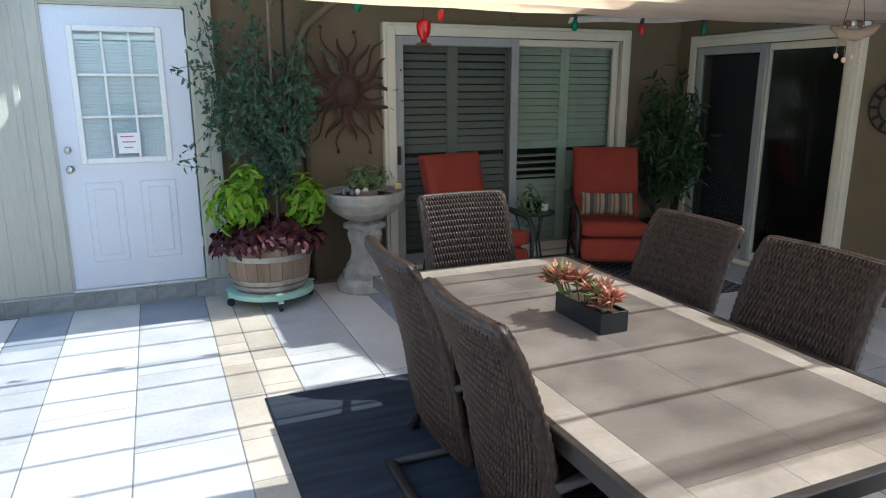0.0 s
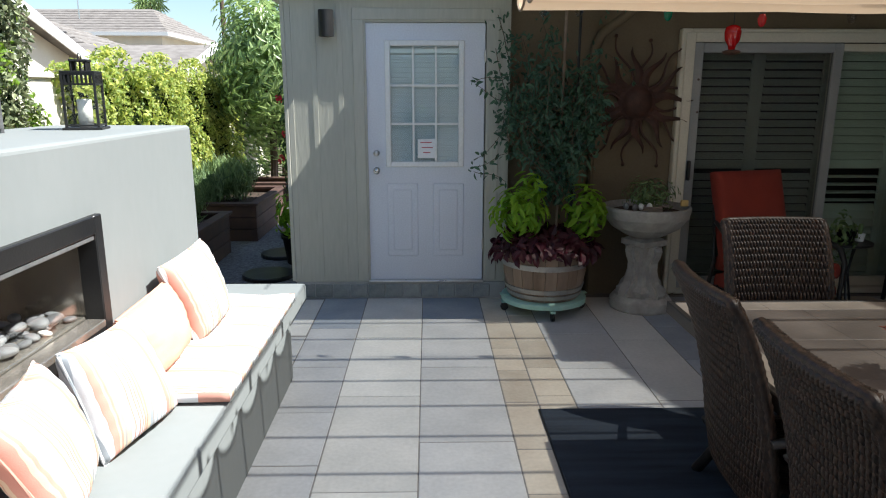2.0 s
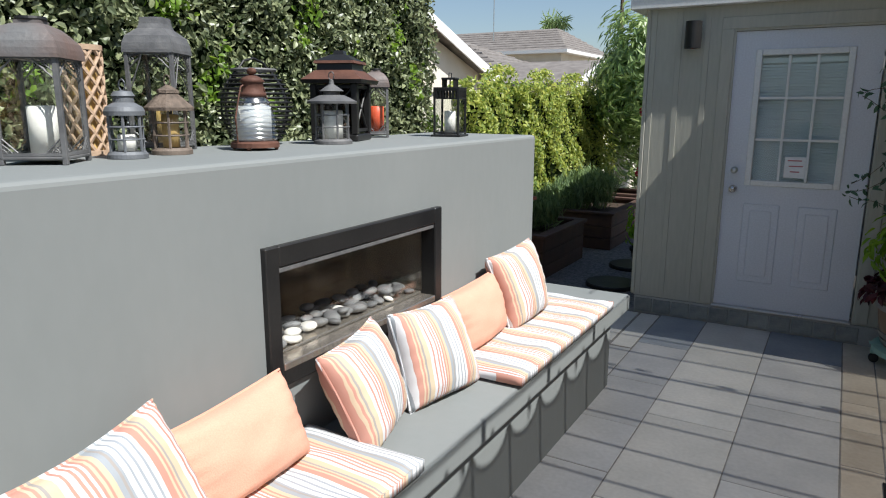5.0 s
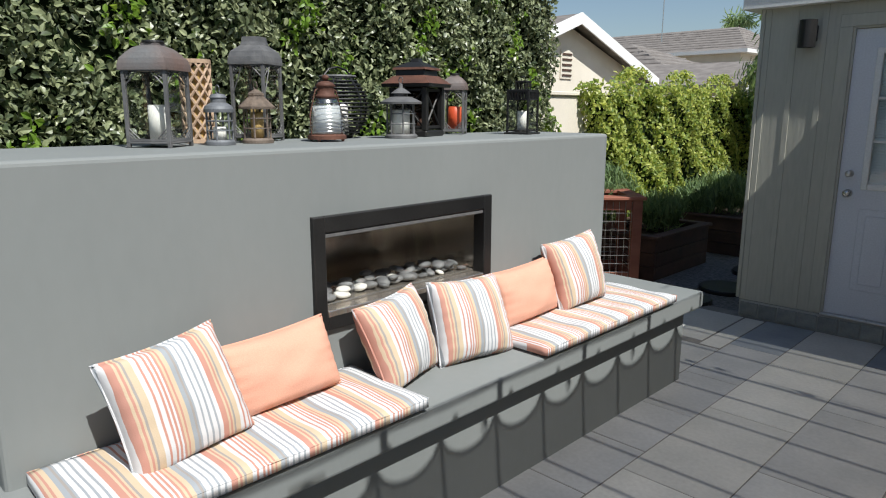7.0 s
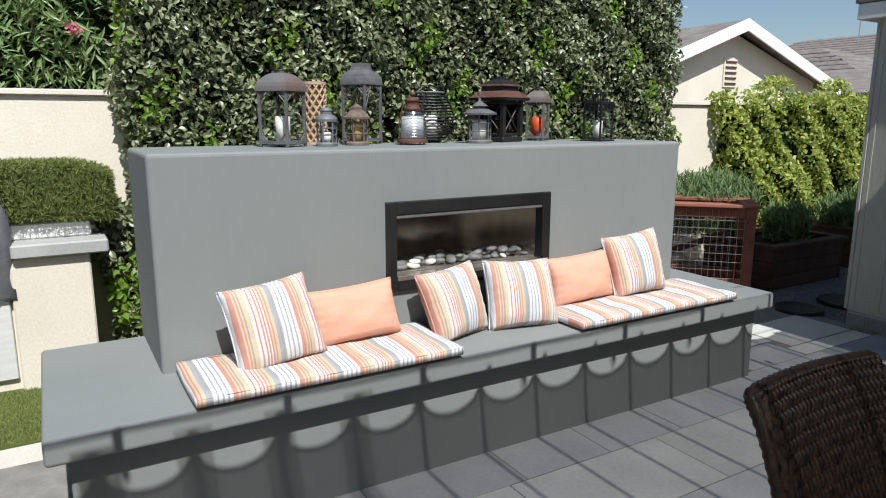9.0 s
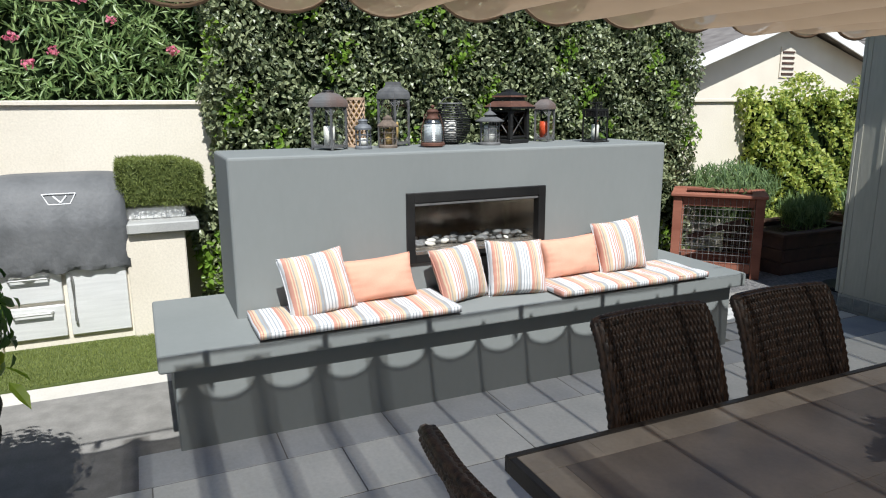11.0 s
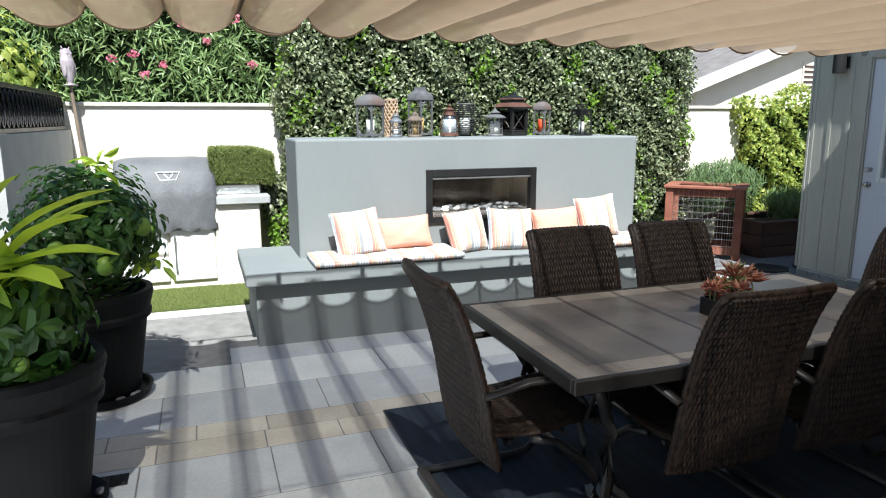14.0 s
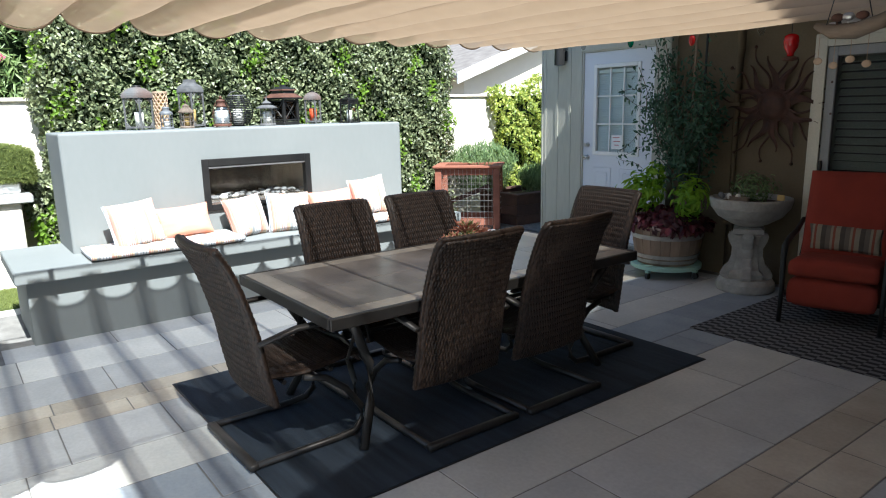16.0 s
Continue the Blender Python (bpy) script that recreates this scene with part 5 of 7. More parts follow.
def dining_chair(at):
    """Faces +y; the origin lies on the floor under the seat."""
    c = thing("dining_chair", at, "high-backed brown woven wicker patio chair on a dark metal sled base", "chair", "chairs round the dining table")
    spine = [(-0.150, 0.27), (-0.185, 0.44), (-0.215, 0.62), (-0.262, 0.80), (-0.318, 0.95), (-0.375, 1.052)]

    def back(u, v):
        y, z = curve(spine, v)
        wd = 0.268 - 0.012 * v
        x = (2 * u - 1)
        corner = max(0.0, abs(x) - 0.86) / 0.14
        return (x * wd, y - 0.028 * (1 - x * x), z - (0.016 * corner ** 2.2 if v > 0.9 else 0) * (v - 0.9) * 10)

    woven("backrest", back, 180, 144, 24, 30, 0.052, c, 0.020)
    bm = bmesh.new()
    pts = [back(0.012, v) for v in np.linspace(0, 0.985, 60)] + [back(u, 0.985) for u in np.linspace(0.03, 0.97, 40)] + [back(0.988, v) for v in np.linspace(0.985, 0, 60)]
    tube(bm, pts, [0.0145 + 0.0035 * (i % 2) for i in range(len(pts))], 8)
    part("edge_binding", bm, M_WICKER, c, smooth=True)

    def seat(u, v):
        y, z = curve([(-0.20, 0.425), (0.0, 0.40), (0.2, 0.42), (0.29, 0.425), (0.325, 0.385)], v)
        return ((2 * u - 1) * 0.262, y, z)

    woven("seat", seat, 168, 72, 12, 28, 0.03, c, 0.01)
    base = bmesh.new()
    for s in (-1, 1):
        pts = [(s * 0.275, -0.29, 0.018), (s * 0.275, 0.16, 0.018), (s * 0.275, 0.25, 0.026), (s * 0.272, 0.30, 0.07), (s * 0.268, 0.30, 0.14), (s * 0.262, 0.22, 0.26), (s * 0.255, 0.12, 0.34), (s * 0.25, 0.0, 0.375)]
        tube(base, pts, 0.018, 8)
    bbox(-0.293, 0.293, -0.315, -0.270, 0.002, 0.034, 0.006, base)
    part("sled_base", base, M_CHAIRMETAL, c, "dark metal sled base", True)
    bm = bmesh.new()
    for y in (-0.1, 0.15):
        tube(bm, [(-0.25, y, 0.375), (0.25, y, 0.375)], 0.012, 6)
    part("seat_rail", bm, M_CHAIRMETAL, c)
    for s in (-1, 1):
        bm = bmesh.new()
        pts = [(s * 0.285, -0.225, 0.60), (s * 0.305, -0.05, 0.645), (s * 0.31, 0.12, 0.645), (s * 0.305, 0.235, 0.61), (s * 0.29, 0.27, 0.54), (s * 0.275, 0.23, 0.42)]
        tube(bm, pts, [0.022, 0.026, 0.026, 0.022, 0.018, 0.016], 8, 0.55)
        part("armrest", bm, M_CHAIRMETAL, c, "dark metal armrest", True)
    return c


chair = dining_chair(pose(1.515, 0.99, 0.009, 0, 0, 1))
for x, y, a in ((1.165, 1.70, -90), (1.168, 2.35, -91), (1.875, 1.725, 90), (1.89, 2.37, 91), (1.585, 3.07, 180)):
    copy_thing(chair, pose(x, y, 0.009, 0, 0, a))

# succulent box
box = thing("succulent_planter", (1.565, 2.175, TZ + 0.001), "small dark metal box of red and green succulents", "planter")
hw, hd, hh = 0.062, 0.155, 0.082
bm = bmesh.new()
for q in ((-hw, hw, -hd, -hd + 0.008), (-hw, hw, hd - 0.008, hd), (-hw, -hw + 0.008, -hd + 0.008, hd - 0.008), (hw - 0.008, hw, -hd + 0.008, hd - 0.008)):
    bbox(*q, 0, hh, 0.001, bm)
bbox(-hw + 0.008, hw - 0.008, -hd + 0.008, hd - 0.008, 0, 0.01, 0, bm)
part("box", bm, M_BRONZE, box, "dark metal box")
part("soil", bbox(-hw + 0.009, hw - 0.009, -hd + 0.009, hd - 0.009, 0.011, hh - 0.012), M_SOIL, box)
rng = np.random.default_rng(70)
for k in range(17):
    red = k % 5 < 3
    y = -hd + 0.01 + (2 * hd - 0.02) * k / 16
    c = Vector((rng.uniform(-0.05, 0.05), y, hh + rng.uniform(0.0, 0.06) + (0.045 if y > 0.02 else 0)))
    if y > 0.03:
        c.x -= 0.05
    p, o = [], []
    for j in range(34):
        a, e = rng.uniform(0, 6.28), rng.uniform(0.0, 1.0)
        dd = Vector((math.cos(a) * math.cos(e), math.sin(a) * math.cos(e), math.sin(e)))
        p.append(c + dd * 0.006)
        o.append(dd)
    p, o = np.array(p), np.array(o)
    n = len(p)
    big = 1.35 if red and y > 0 else 1.0
    tip = p + o * rng.uniform(0.036, 0.066, n)[:, None] * big
    side = np.cross(o, [0.1, 0.2, 1.0])
    side /= np.linalg.norm(side, axis=1)[:, None]
    up = np.cross(side, o)
    mid = (p * 0.45 + tip * 0.55)
    v = np.stack([p, mid + side * 0.009, mid + up * 0.005, mid - side * 0.009, mid - up * 0.006, tip], 1).reshape(-1, 3)
    q = np.arange(n)[:, None] * 6
    F = np.concatenate([q + f for f in ((0, 1, 2), (0, 2, 3), (0, 3, 4), (0, 4, 1), (5, 2, 1), (5, 3, 2), (5, 4, 3), (5, 1, 4))], 1).reshape(-1, 3)
    me = bpy.data.meshes.new("rosette")
    me.from_pydata(v.tolist(), [], F.tolist())
    part_of("rosette", me, M_SUCC if red else M_SUCC2, box, "red succulent rosette" if red else "green succulent rosette")
    bm = bmesh.new()
    rod(bm, (0.5 * c.x, y, hh - 0.02), c, 0.004, seg=5)
    part("stem", bm, M_SUCC2, box)

# ---- bench cushions and pillows ----
def bench_cushion(y0, y1, label):
    c = thing("bench_cushion", (-1.05, (y0 + y1) / 2, 0.576), label, "cushion", "bench cushions")
    c.matrix_basis = pose(-1.062, (y0 + y1) / 2, 0.576, 0, 0, 90)
    L = (y1 - y0) / 2
    bm = bmesh.new()
    nx, ny = 40, 14
    V = {}
    rng = np.random.default_rng(int(y0 * 10))
    ph = rng.uniform(0, 6, 4)
    for s in (0, 1):
        for i in range(nx + 1):
            for j in range(ny + 1):
                u, v = 2 * i / nx - 1, 2 * j / ny - 1
                puff = (1 - abs(u) ** 30) ** 0.5 * (1 - abs(v) ** 12) ** 0.5
                z = 0.03 + (1 if s else -1) * 0.03 * max(0.55, puff)
                if s:
                    z += 0.004 * math.sin(u * 9 + ph[0]) * math.sin(v * 4 + ph[1]) + 0.002 * math.sin(u * 27 + v * 6)
                V[s, i, j] = bm.verts.new((u * L * (1 - 0.006 * v * v), v * 0.228, z))
    for i in range(nx):
        for j in range(ny):
            bm.faces.new((V[1, i, j], V[1, i + 1, j], V[1, i + 1, j + 1], V[1, i, j + 1]))
            bm.faces.new((V[0, i, j], V[0, i, j + 1], V[0, i + 1, j + 1], V[0, i + 1, j]))
    for i in range(nx):
        bm.faces.new((V[0, i, 0], V[0, i + 1, 0], V[1, i + 1, 0], V[1, i, 0]))
        bm.faces.new((V[0, i, ny], V[1, i, ny], V[1, i + 1, ny], V[0, i + 1, ny]))
    for j in range(ny):
        bm.faces.new((V[0, 0, j], V[1, 0, j], V[1, 0, j + 1], V[0, 0, j + 1]))
        bm.faces.new((V[0, nx, j], V[0, nx, j + 1], V[1, nx, j + 1], V[1, nx, j]))
    part("pad", bm, M_BENCHSTRIPE, c, smooth=True)
    for sy in (-1, 1):
        seam = tube(bmesh.new(), [(-L * 0.99 + 2 * L * 0.99 * q / 20, sy * 0.227, 0.046 + 0.0015 * math.sin(q * 1.9 + ph[2])) for q in range(21)], 0.0022, 5)
        part("seam", seam, M_BENCHSTRIPE, c, "stitched edge seam")
    return c


bench_cushion(0.545, 1.725, "striped bench seat pad in coral, white, grey and yellow")
bench_cushion(2.44, 3.665, "striped bench seat pad near the end of the bench")


def pillow(name, label, at, w, h, mat, seed, thick=0.09):
    """Soft pillow standing upright: local x across, z up, y towards its front."""
    p = thing(name, at, label, "pillow", "throw pillows")
    bm = bmesh.new()
    n = 30
    rng = np.random.default_rng(seed)
    ph = rng.uniform(0, 6, 6)
    V = {}
    for s in (-1, 1):
        for i in range(n + 1):
            for j in range(n + 1):
                u, v = 2 * i / n - 1, 2 * j / n - 1
                puff = max(0.0, (1 - u ** 2) * (1 - v ** 2)) ** 0.36
                k = 1 - 0.07 * (1 - abs(v) ** 2) * abs(u) ** 3
                l = 1 - 0.07 * (1 - abs(u) ** 2) * abs(v) ** 3
                wr = 0.0035 * math.sin(u * 4 + v * 2 + ph[0]) * math.cos(v * 5 + ph[1]) + 0.0015 * math.sin((u - v) * 7 + ph[2]) + 0.005 * max(abs(u), abs(v)) ** 4 * (math.sin(u * 24 + ph[4]) + math.sin(v * 21 + ph[5]))
                q = (u * w / 2 * k, s * (thick * puff + wr * puff) + 0.012 * math.sin(u * 2 + ph[3]) * v, h / 2 + v * h / 2 * l)
                if (i in (0, n) or j in (0, n)) and s == 1:
                    V[s, i, j] = V[-1, i, j]
                else:
                    V[s, i, j] = bm.verts.new(q)
    for s in (-1, 1):
        for i in range(n):
            for j in range(n):
                f = [V[s, i, j], V[s, i + 1, j], V[s, i + 1, j + 1], V[s, i, j + 1]]
                bm.faces.new(f if s < 0 else f[::-1])
    rimco = [V[1, i, 0].co.copy() for i in range(n)] + [V[1, n, j].co.copy() for j in range(n)] + [V[1, n - i, n].co.copy() for i in range(n)] + [V[1, 0, n - j].co.copy() for j in range(n)]
    part("cover", bm, mat, p, smooth=True)
    bm = bmesh.new()
    tube(bm, rimco, 0.0045, 5, closed=True)
    part("piping", bm, mat, p)
    return p


def lean(y, z, x, turn, tip, roll=0):
    """Pose of a pillow on the bench: front towards +x, leaning back by tip, turned and rolled."""
    return pose(x, y, z, 0, 0, 90 + turn) @ pose(0, 0, 0, -tip, 0, 0) @ pose(0, 0, 0, 0, roll, 0)


pillow("throw_pillow", "square striped coral and white pillow leaning on the wall", lean(0.955, 0.612, -1.045, 5, 22, -6), 0.40, 0.375, M_STRIPE, 1)
pillow("lumbar_pillow", "plain apricot rectangular pillow", lean(1.335, 0.628, -1.15, 0, 18, -3), 0.46, 0.265, M_ORANGE, 2)
pillow("throw_pillow", "square striped pillow turned towards the insert", lean(1.885, 0.572, -1.085, 10, 22, -4), 0.36, 0.365, M_STRIPE, 3)
pillow("throw_pillow", "square striped pillow standing in front of the insert", lean(2.245, 0.572, -1.06, -6, 22, 2), 0.41, 0.365, M_STRIPE, 4)
pillow("lumbar_pillow", "plain apricot rectangular pillow near the bench end", lean(2.73, 0.625, -1.15, 0, 18, -2), 0.46, 0.275, M_ORANGE, 5)
pillow("throw_pillow", "square striped pillow at the end of the bench", lean(3.135, 0.63, -1.10, -8, 18, -6), 0.38, 0.37, M_STRIPE, 6)

# pebbles in the insert
rng = np.random.default_rng(80)
for k in range(60):
    y = I0 + 0.09 + (I1 - I0 - 0.18) * ((k * 0.618) % 1.0)
    x = FX - 0.075 - 0.2 * rng.uniform(0, 1) ** 1.3
    white = (y < I0 + 0.24 and k % 2 == 0) or k % 15 == 0
    r = rng.uniform(0.018, 0.034)
    bm = ball(bmesh.new(), (0, 0, 0), r, (1.0, 1.35, 0.5), 10, 7)
    o = part("pebble", bm, M_PEBBLEW if white else M_PEBBLE, None, "", True)
    o.matrix_basis = pose(x, y, J0 + 0.087 + r * 0.50 + (0.022 if k % 4 == 0 else 0.0), rng.uniform(-14, 14), rng.uniform(-14, 14), rng.uniform(0, 180))
    tagged(o, "white rounded pebble on the burner tray" if white else "dark grey rounded pebble on the burner tray", "pebble", "fireplace pebbles")

# ---- lanterns on the fireplace ----
LZ = FZ + 0.001


def candle(parent, r, h, mat, z=0.012, name="candle"):
    bm = lathe([(r, z), (r, z + h), (r * 0.85, z + h + 0.003), (r * 0.6, z + h - 0.006), (0, z + h - 0.008)], 20)
    c = part(name, bm, mat, parent, smooth=True)
    bm = bmesh.new()
    rod(bm, (0, 0, z + h - 0.008), (0.002, 0, z + h + 0.01), 0.0015, seg=5)
    part("wick", bm, M_BLACK, c)


DOME = ((1.0, 0.0), (0.985, 0.16), (0.93, 0.36), (0.80, 0.60), (0.60, 0.80), (0.40, 0.90), (0.36, 0.905), (0.36, 1.0))
BARN = ((1.0, 0.0), (0.97, 0.20), (0.88, 0.42), (0.72, 0.56), (0.56, 0.66), (0.50, 0.80), (0.47, 1.0))


def fret(bm, size):
    """Pierced corner plate in the xz plane, its square corner at the origin: a curved rim with ribs and two rings."""
    arc = [(size * (1 - 0.72 * math.cos(g)) , 0, size * (1 - 0.72 * math.sin(g))) for g in np.linspace(0.42, 1.15, 7)]
    tube(bm, [(size, 0, 0.001)] + arc + [(0.001, 0, size)], 0.0022, 4)
    for q in (0.30, 0.62):
        tube(bm, [(0.0, 0, size * q), (size * q * 0.55, 0, size * q * 0.55), (size * q, 0, 0.0)], 0.0018, 4)
    for q in (0.25, 0.5, 0.75):
        rod(bm, (0, 0, 0), (size * q * 0.75, 0, size * (1 - q) * 0.75), 0.0016, seg=4)
    return bm


def square_lantern(x, y, turn, w, h, roof_h, label, metal, roof_mat, wax, wax_r, wax_h, shape=DOME, flare=1.1, foot=0.012, braces=False):
    """Four-posted lantern with glass sides, pierced corners and a square roof."""
    L = thing("lantern", pose(x, y, LZ, 0, 0, turn), label, "lantern", "lanterns on the fireplace")
    a = w / 2
    body = h - roof_h
    part("base", bbox(-a, a, -a, a, foot, foot + 0.010, 0.003), metal, L)
    for sx in (-1, 1):
        for sy in (-1, 1):
            part("corner_post", bbox(sx * a - (0.013 if sx > 0 else 0), sx * a + (0.013 if sx < 0 else 0), sy * a - (0.013 if sy > 0 else 0), sy * a + (0.013 if sy < 0 else 0), 0, body, 0.001), metal, L)
    for side in range(4):
        m = Matrix.Rotation(side * math.pi / 2, 4, "Z")
        part("rail", bbox(-a + 0.013, a - 0.013, -a + 0.001, -a + 0.007, body - 0.014, body, 0, m=m), metal, L)
        part("rail", bbox(-a + 0.013, a - 0.013, -a + 0.001, -a + 0.007, foot + 0.010, foot + 0.018, 0, m=m), metal, L)
        for t in (-1, 1):
            for z, up in ((body - 0.014, -1), (foot + 0.018, 1)):
                bm = fret(bmesh.new(), 0.046 if up < 0 else 0.036)
                bm.transform(m @ Matrix.Translation((t * (a - 0.013), -a + 0.004, z)) @ Matrix.Diagonal((-t, 1, up, 1)))
                part("openwork", bm, metal, L, "pierced metal corner")
        if braces:
            bm = bmesh.new()
            rod(bm, (-a + 0.012, -a + 0.003, body - 0.13), (-a + 0.06, -a + 0.003, body - 0.012), 0.0025, seg=5)
            bm.transform(m)
            part("brace", bm, metal, L)
        g = part("glass", bbox(-a + 0.013, a - 0.013, -a + 0.008, -a + 0.010, foot + 0.012, body - 0.004, 0, m=m), M_CLEAR, L)
        g.visible_shadow = False
    prof = [(a * flare, body - 0.010)] + [(a * flare * r, body + roof_h * z) for r, z in shape] + [(0, h)]
    bm = bmesh.new()
    rings = []
    for i, (r, z) in enumerate(prof):
        r = max(r, 0.001)
        ring = []
        for k in range(32):
            g = 2 * math.pi * k / 32 + math.pi / 4
            e = 1 / max(abs(math.cos(g)), abs(math.sin(g)))
            e = 1 + (e - 1) * (0.95 if i < 4 else 0.75)
            ring.append(bm.verts.new((r * e * math.cos(g), r * e * math.sin(g), z)))
        rings.append(ring)
    for p0, p1 in zip(rings, rings[1:]):
        for k in range(32):
            bm.faces.new((p0[k], p0[(k + 1) % 32], p1[(k + 1) % 32], p1[k]))
    bm.faces.new(rings[0][::-1])
    part("roof", bm, roof_mat, L, smooth=False)
    if shape is DOME:
        part("cap_ring", lathe([(a * 0.44, h), (a * 0.46, h + 0.004), (a * 0.44, h + 0.010), (0, h + 0.010)], 24), M_BLACK, L)
    candle(L, wax_r, wax_h, wax, foot + 0.011)
    return L


M_RUSTZINC = surf("rusty_zinc", (0.17, 0.17, 0.168), (0.20, 0.11, 0.08), 4, 0.6, 0.3, metal=0.3)
square_lantern(-1.70, 1.19, 38, 0.168, 0.365, 0.085, "tall grey metal lantern with a rust-stained domed roof and white candle", M_ZINC, M_RUSTZINC, M_CANDLE, 0.036, 0.125)
square_lantern(-1.87, 1.695, 30, 0.160, 0.435, 0.105, "tallest zinc lantern with glass sides and a stepped dome roof", M_ZINC, M_ZINC, M_GOLDWAX, 0.032, 0.14, BARN, 1.06, braces=True)
square_lantern(-1.86, 2.92, 35, 0.122, 0.32, 0.07, "slim zinc lantern with an orange candle", M_ZINC, M_RUSTZINC, M_REDWAX, 0.038, 0.125)
# pierced pillar
pil = thing("lattice_pillar", pose(-1.88, 1.425, LZ, 0, 0, 25), "tan pierced lattice candle pillar", "candle holder", "lanterns on the fireplace")
bm = bmesh.new()
R, HH = 0.058, 0.33
for s in (-1, 1):
    for k in range(10):
        g0 = 2 * math.pi * k / 10
        pts = [(R * math.cos(g0 + s * 3.4 * u), R * math.sin(g0 + s * 3.4 * u), 0.01 + u * (HH - 0.02)) for u in np.linspace(0, 1, 20)]
        tube(bm, pts, 0.006, 5)
part("lattice", bm, M_LATTICE, pil)
bm = bmesh.new()
for z in (0.0, HH - 0.016):
    lathe([(R + 0.006, z), (R + 0.006, z + 0.016), (R - 0.006, z + 0.016), (R - 0.006, z)], 24, bm)
part("rims", bm, M_LATTICE, pil)
part("liner", lathe([(R - 0.012, 0.004), (R - 0.012, HH - 0.03), (0, HH - 0.03)], 20), M_GOLDWAX, pil)


def round_lantern(x, y, r, h, label, metal, body_mat, wax, wax_r, wax_h, roof="cone", ribs=6):
    """Round lantern: base ring, upright ribs, glass cylinder, stepped roof with a loop."""
    L = thing("lantern", (x, y, LZ), label, "lantern", "lanterns on the fireplace")
    zb, zt = 0.02, h * 0.62
    part("base", lathe([(r * 1.12, 0), (r * 1.12, 0.012), (r, 0.02), (0, 0.02)], 28), metal, L)
    for k in range(ribs):
        g = 2 * math.pi * k / ribs + 0.3
        bm = bmesh.new()
        rod(bm, (r * 0.95 * math.cos(g), r * 0.95 * math.sin(g), zb), (r * 0.95 * math.cos(g), r * 0.95 * math.sin(g), zt), 0.0045, seg=6)
        part("rib", bm, metal, L)
    bm = bmesh.new()
    for z in (zb + (zt - zb) * 0.33, zb + (zt - zb) * 0.66):
        tube(bm, [(r * 0.97 * math.cos(g), r * 0.97 * math.sin(g), z) for g in np.linspace(0, 6.28, 21)[:-1]], 0.0028, 5, closed=True)
    part("cross_wire", bm, metal, L)
    g = part("glass", lathe([(r * 0.86, zb), (r * 0.86, zt)], 24), M_CLEAR, L, smooth=True)
    g.visible_shadow = False
    if roof == "cone":
        prof = [(r * 1.42, zt - 0.004), (r * 1.44, zt + 0.005), (r * 1.0, zt + h * 0.075), (r * 0.72, zt + h * 0.11), (r * 0.48, zt + h * 0.115), (r * 0.48, zt + h * 0.165), (r * 0.70, zt + h * 0.17), (r * 0.42, zt + h * 0.225), (r * 0.16, zt + h * 0.27), (r * 0.11, zt + h * 0.34), (0, zt + h * 0.35)]
    elif roof == "plain":
        prof = [(r * 1.32, zt - 0.004), (r * 1.34, zt + 0.006), (r * 0.52, zt + h * 0.215), (r * 0.60, zt + h * 0.22), (r * 0.58, zt + h * 0.26), (r * 0.20, zt + h * 0.32), (0, zt + h * 0.34)]
    else:
        prof = [(r * 1.1, zt - 0.004), (r * 1.12, zt + 0.008), (r * 1.0, zt + h * 0.10), (r * 0.58, zt + h * 0.16), (r * 0.58, zt + h * 0.24), (r * 0.66, zt + h * 0.25), (r * 0.5, zt + h * 0.31), (0, zt + h * 0.33)]
    part("roof", lathe(prof, 8 if roof == "plain" else 40), body_mat, L, smooth=False)
    bm = bmesh.new()
    tube(bm, [(0.014 * math.cos(g), 0, h + 0.004 + 0.016 * math.sin(g)) for g in np.linspace(0, 6.28, 13)[:-1]], 0.0022, 5, closed=True)
    part("loop", bm, metal, L)
    candle(L, wax_r, wax_h, wax, 0.021)
    return L


M_PALEMETAL = surf("grey_painted_metal", (0.115, 0.123, 0.134), (0.175, 0.185, 0.20), 14, 0.6, 0.2, metal=0.2)
round_lantern(-1.66, 1.405, 0.050, 0.205, "small blue-grey tin lantern with a round vented cap", M_PALEMETAL, M_PALEMETAL, M_CANDLE, 0.026, 0.045, "cap", 6)
round_lantern(-1.70, 1.59, 0.056, 0.225, "brown rusted candle lantern with a textured conical roof", surf("brown_patina", (0.10, 0.08, 0.065), (0.19, 0.15, 0.12), 16, 0.65, 0.4), surf("textured_rust", (0.09, 0.07, 0.055), (0.17, 0.13, 0.10), 40, 0.8, 0.9), M_GOLDWAX, 0.026, 0.10, "plain", 6)
round_lantern(-1.655, 2.335, 0.070, 0.265, "grey zinc round lantern with a pagoda roof and white candle", M_ZINC, M_ZINC, M_CANDLE, 0.042, 0.11, "cone", 7)

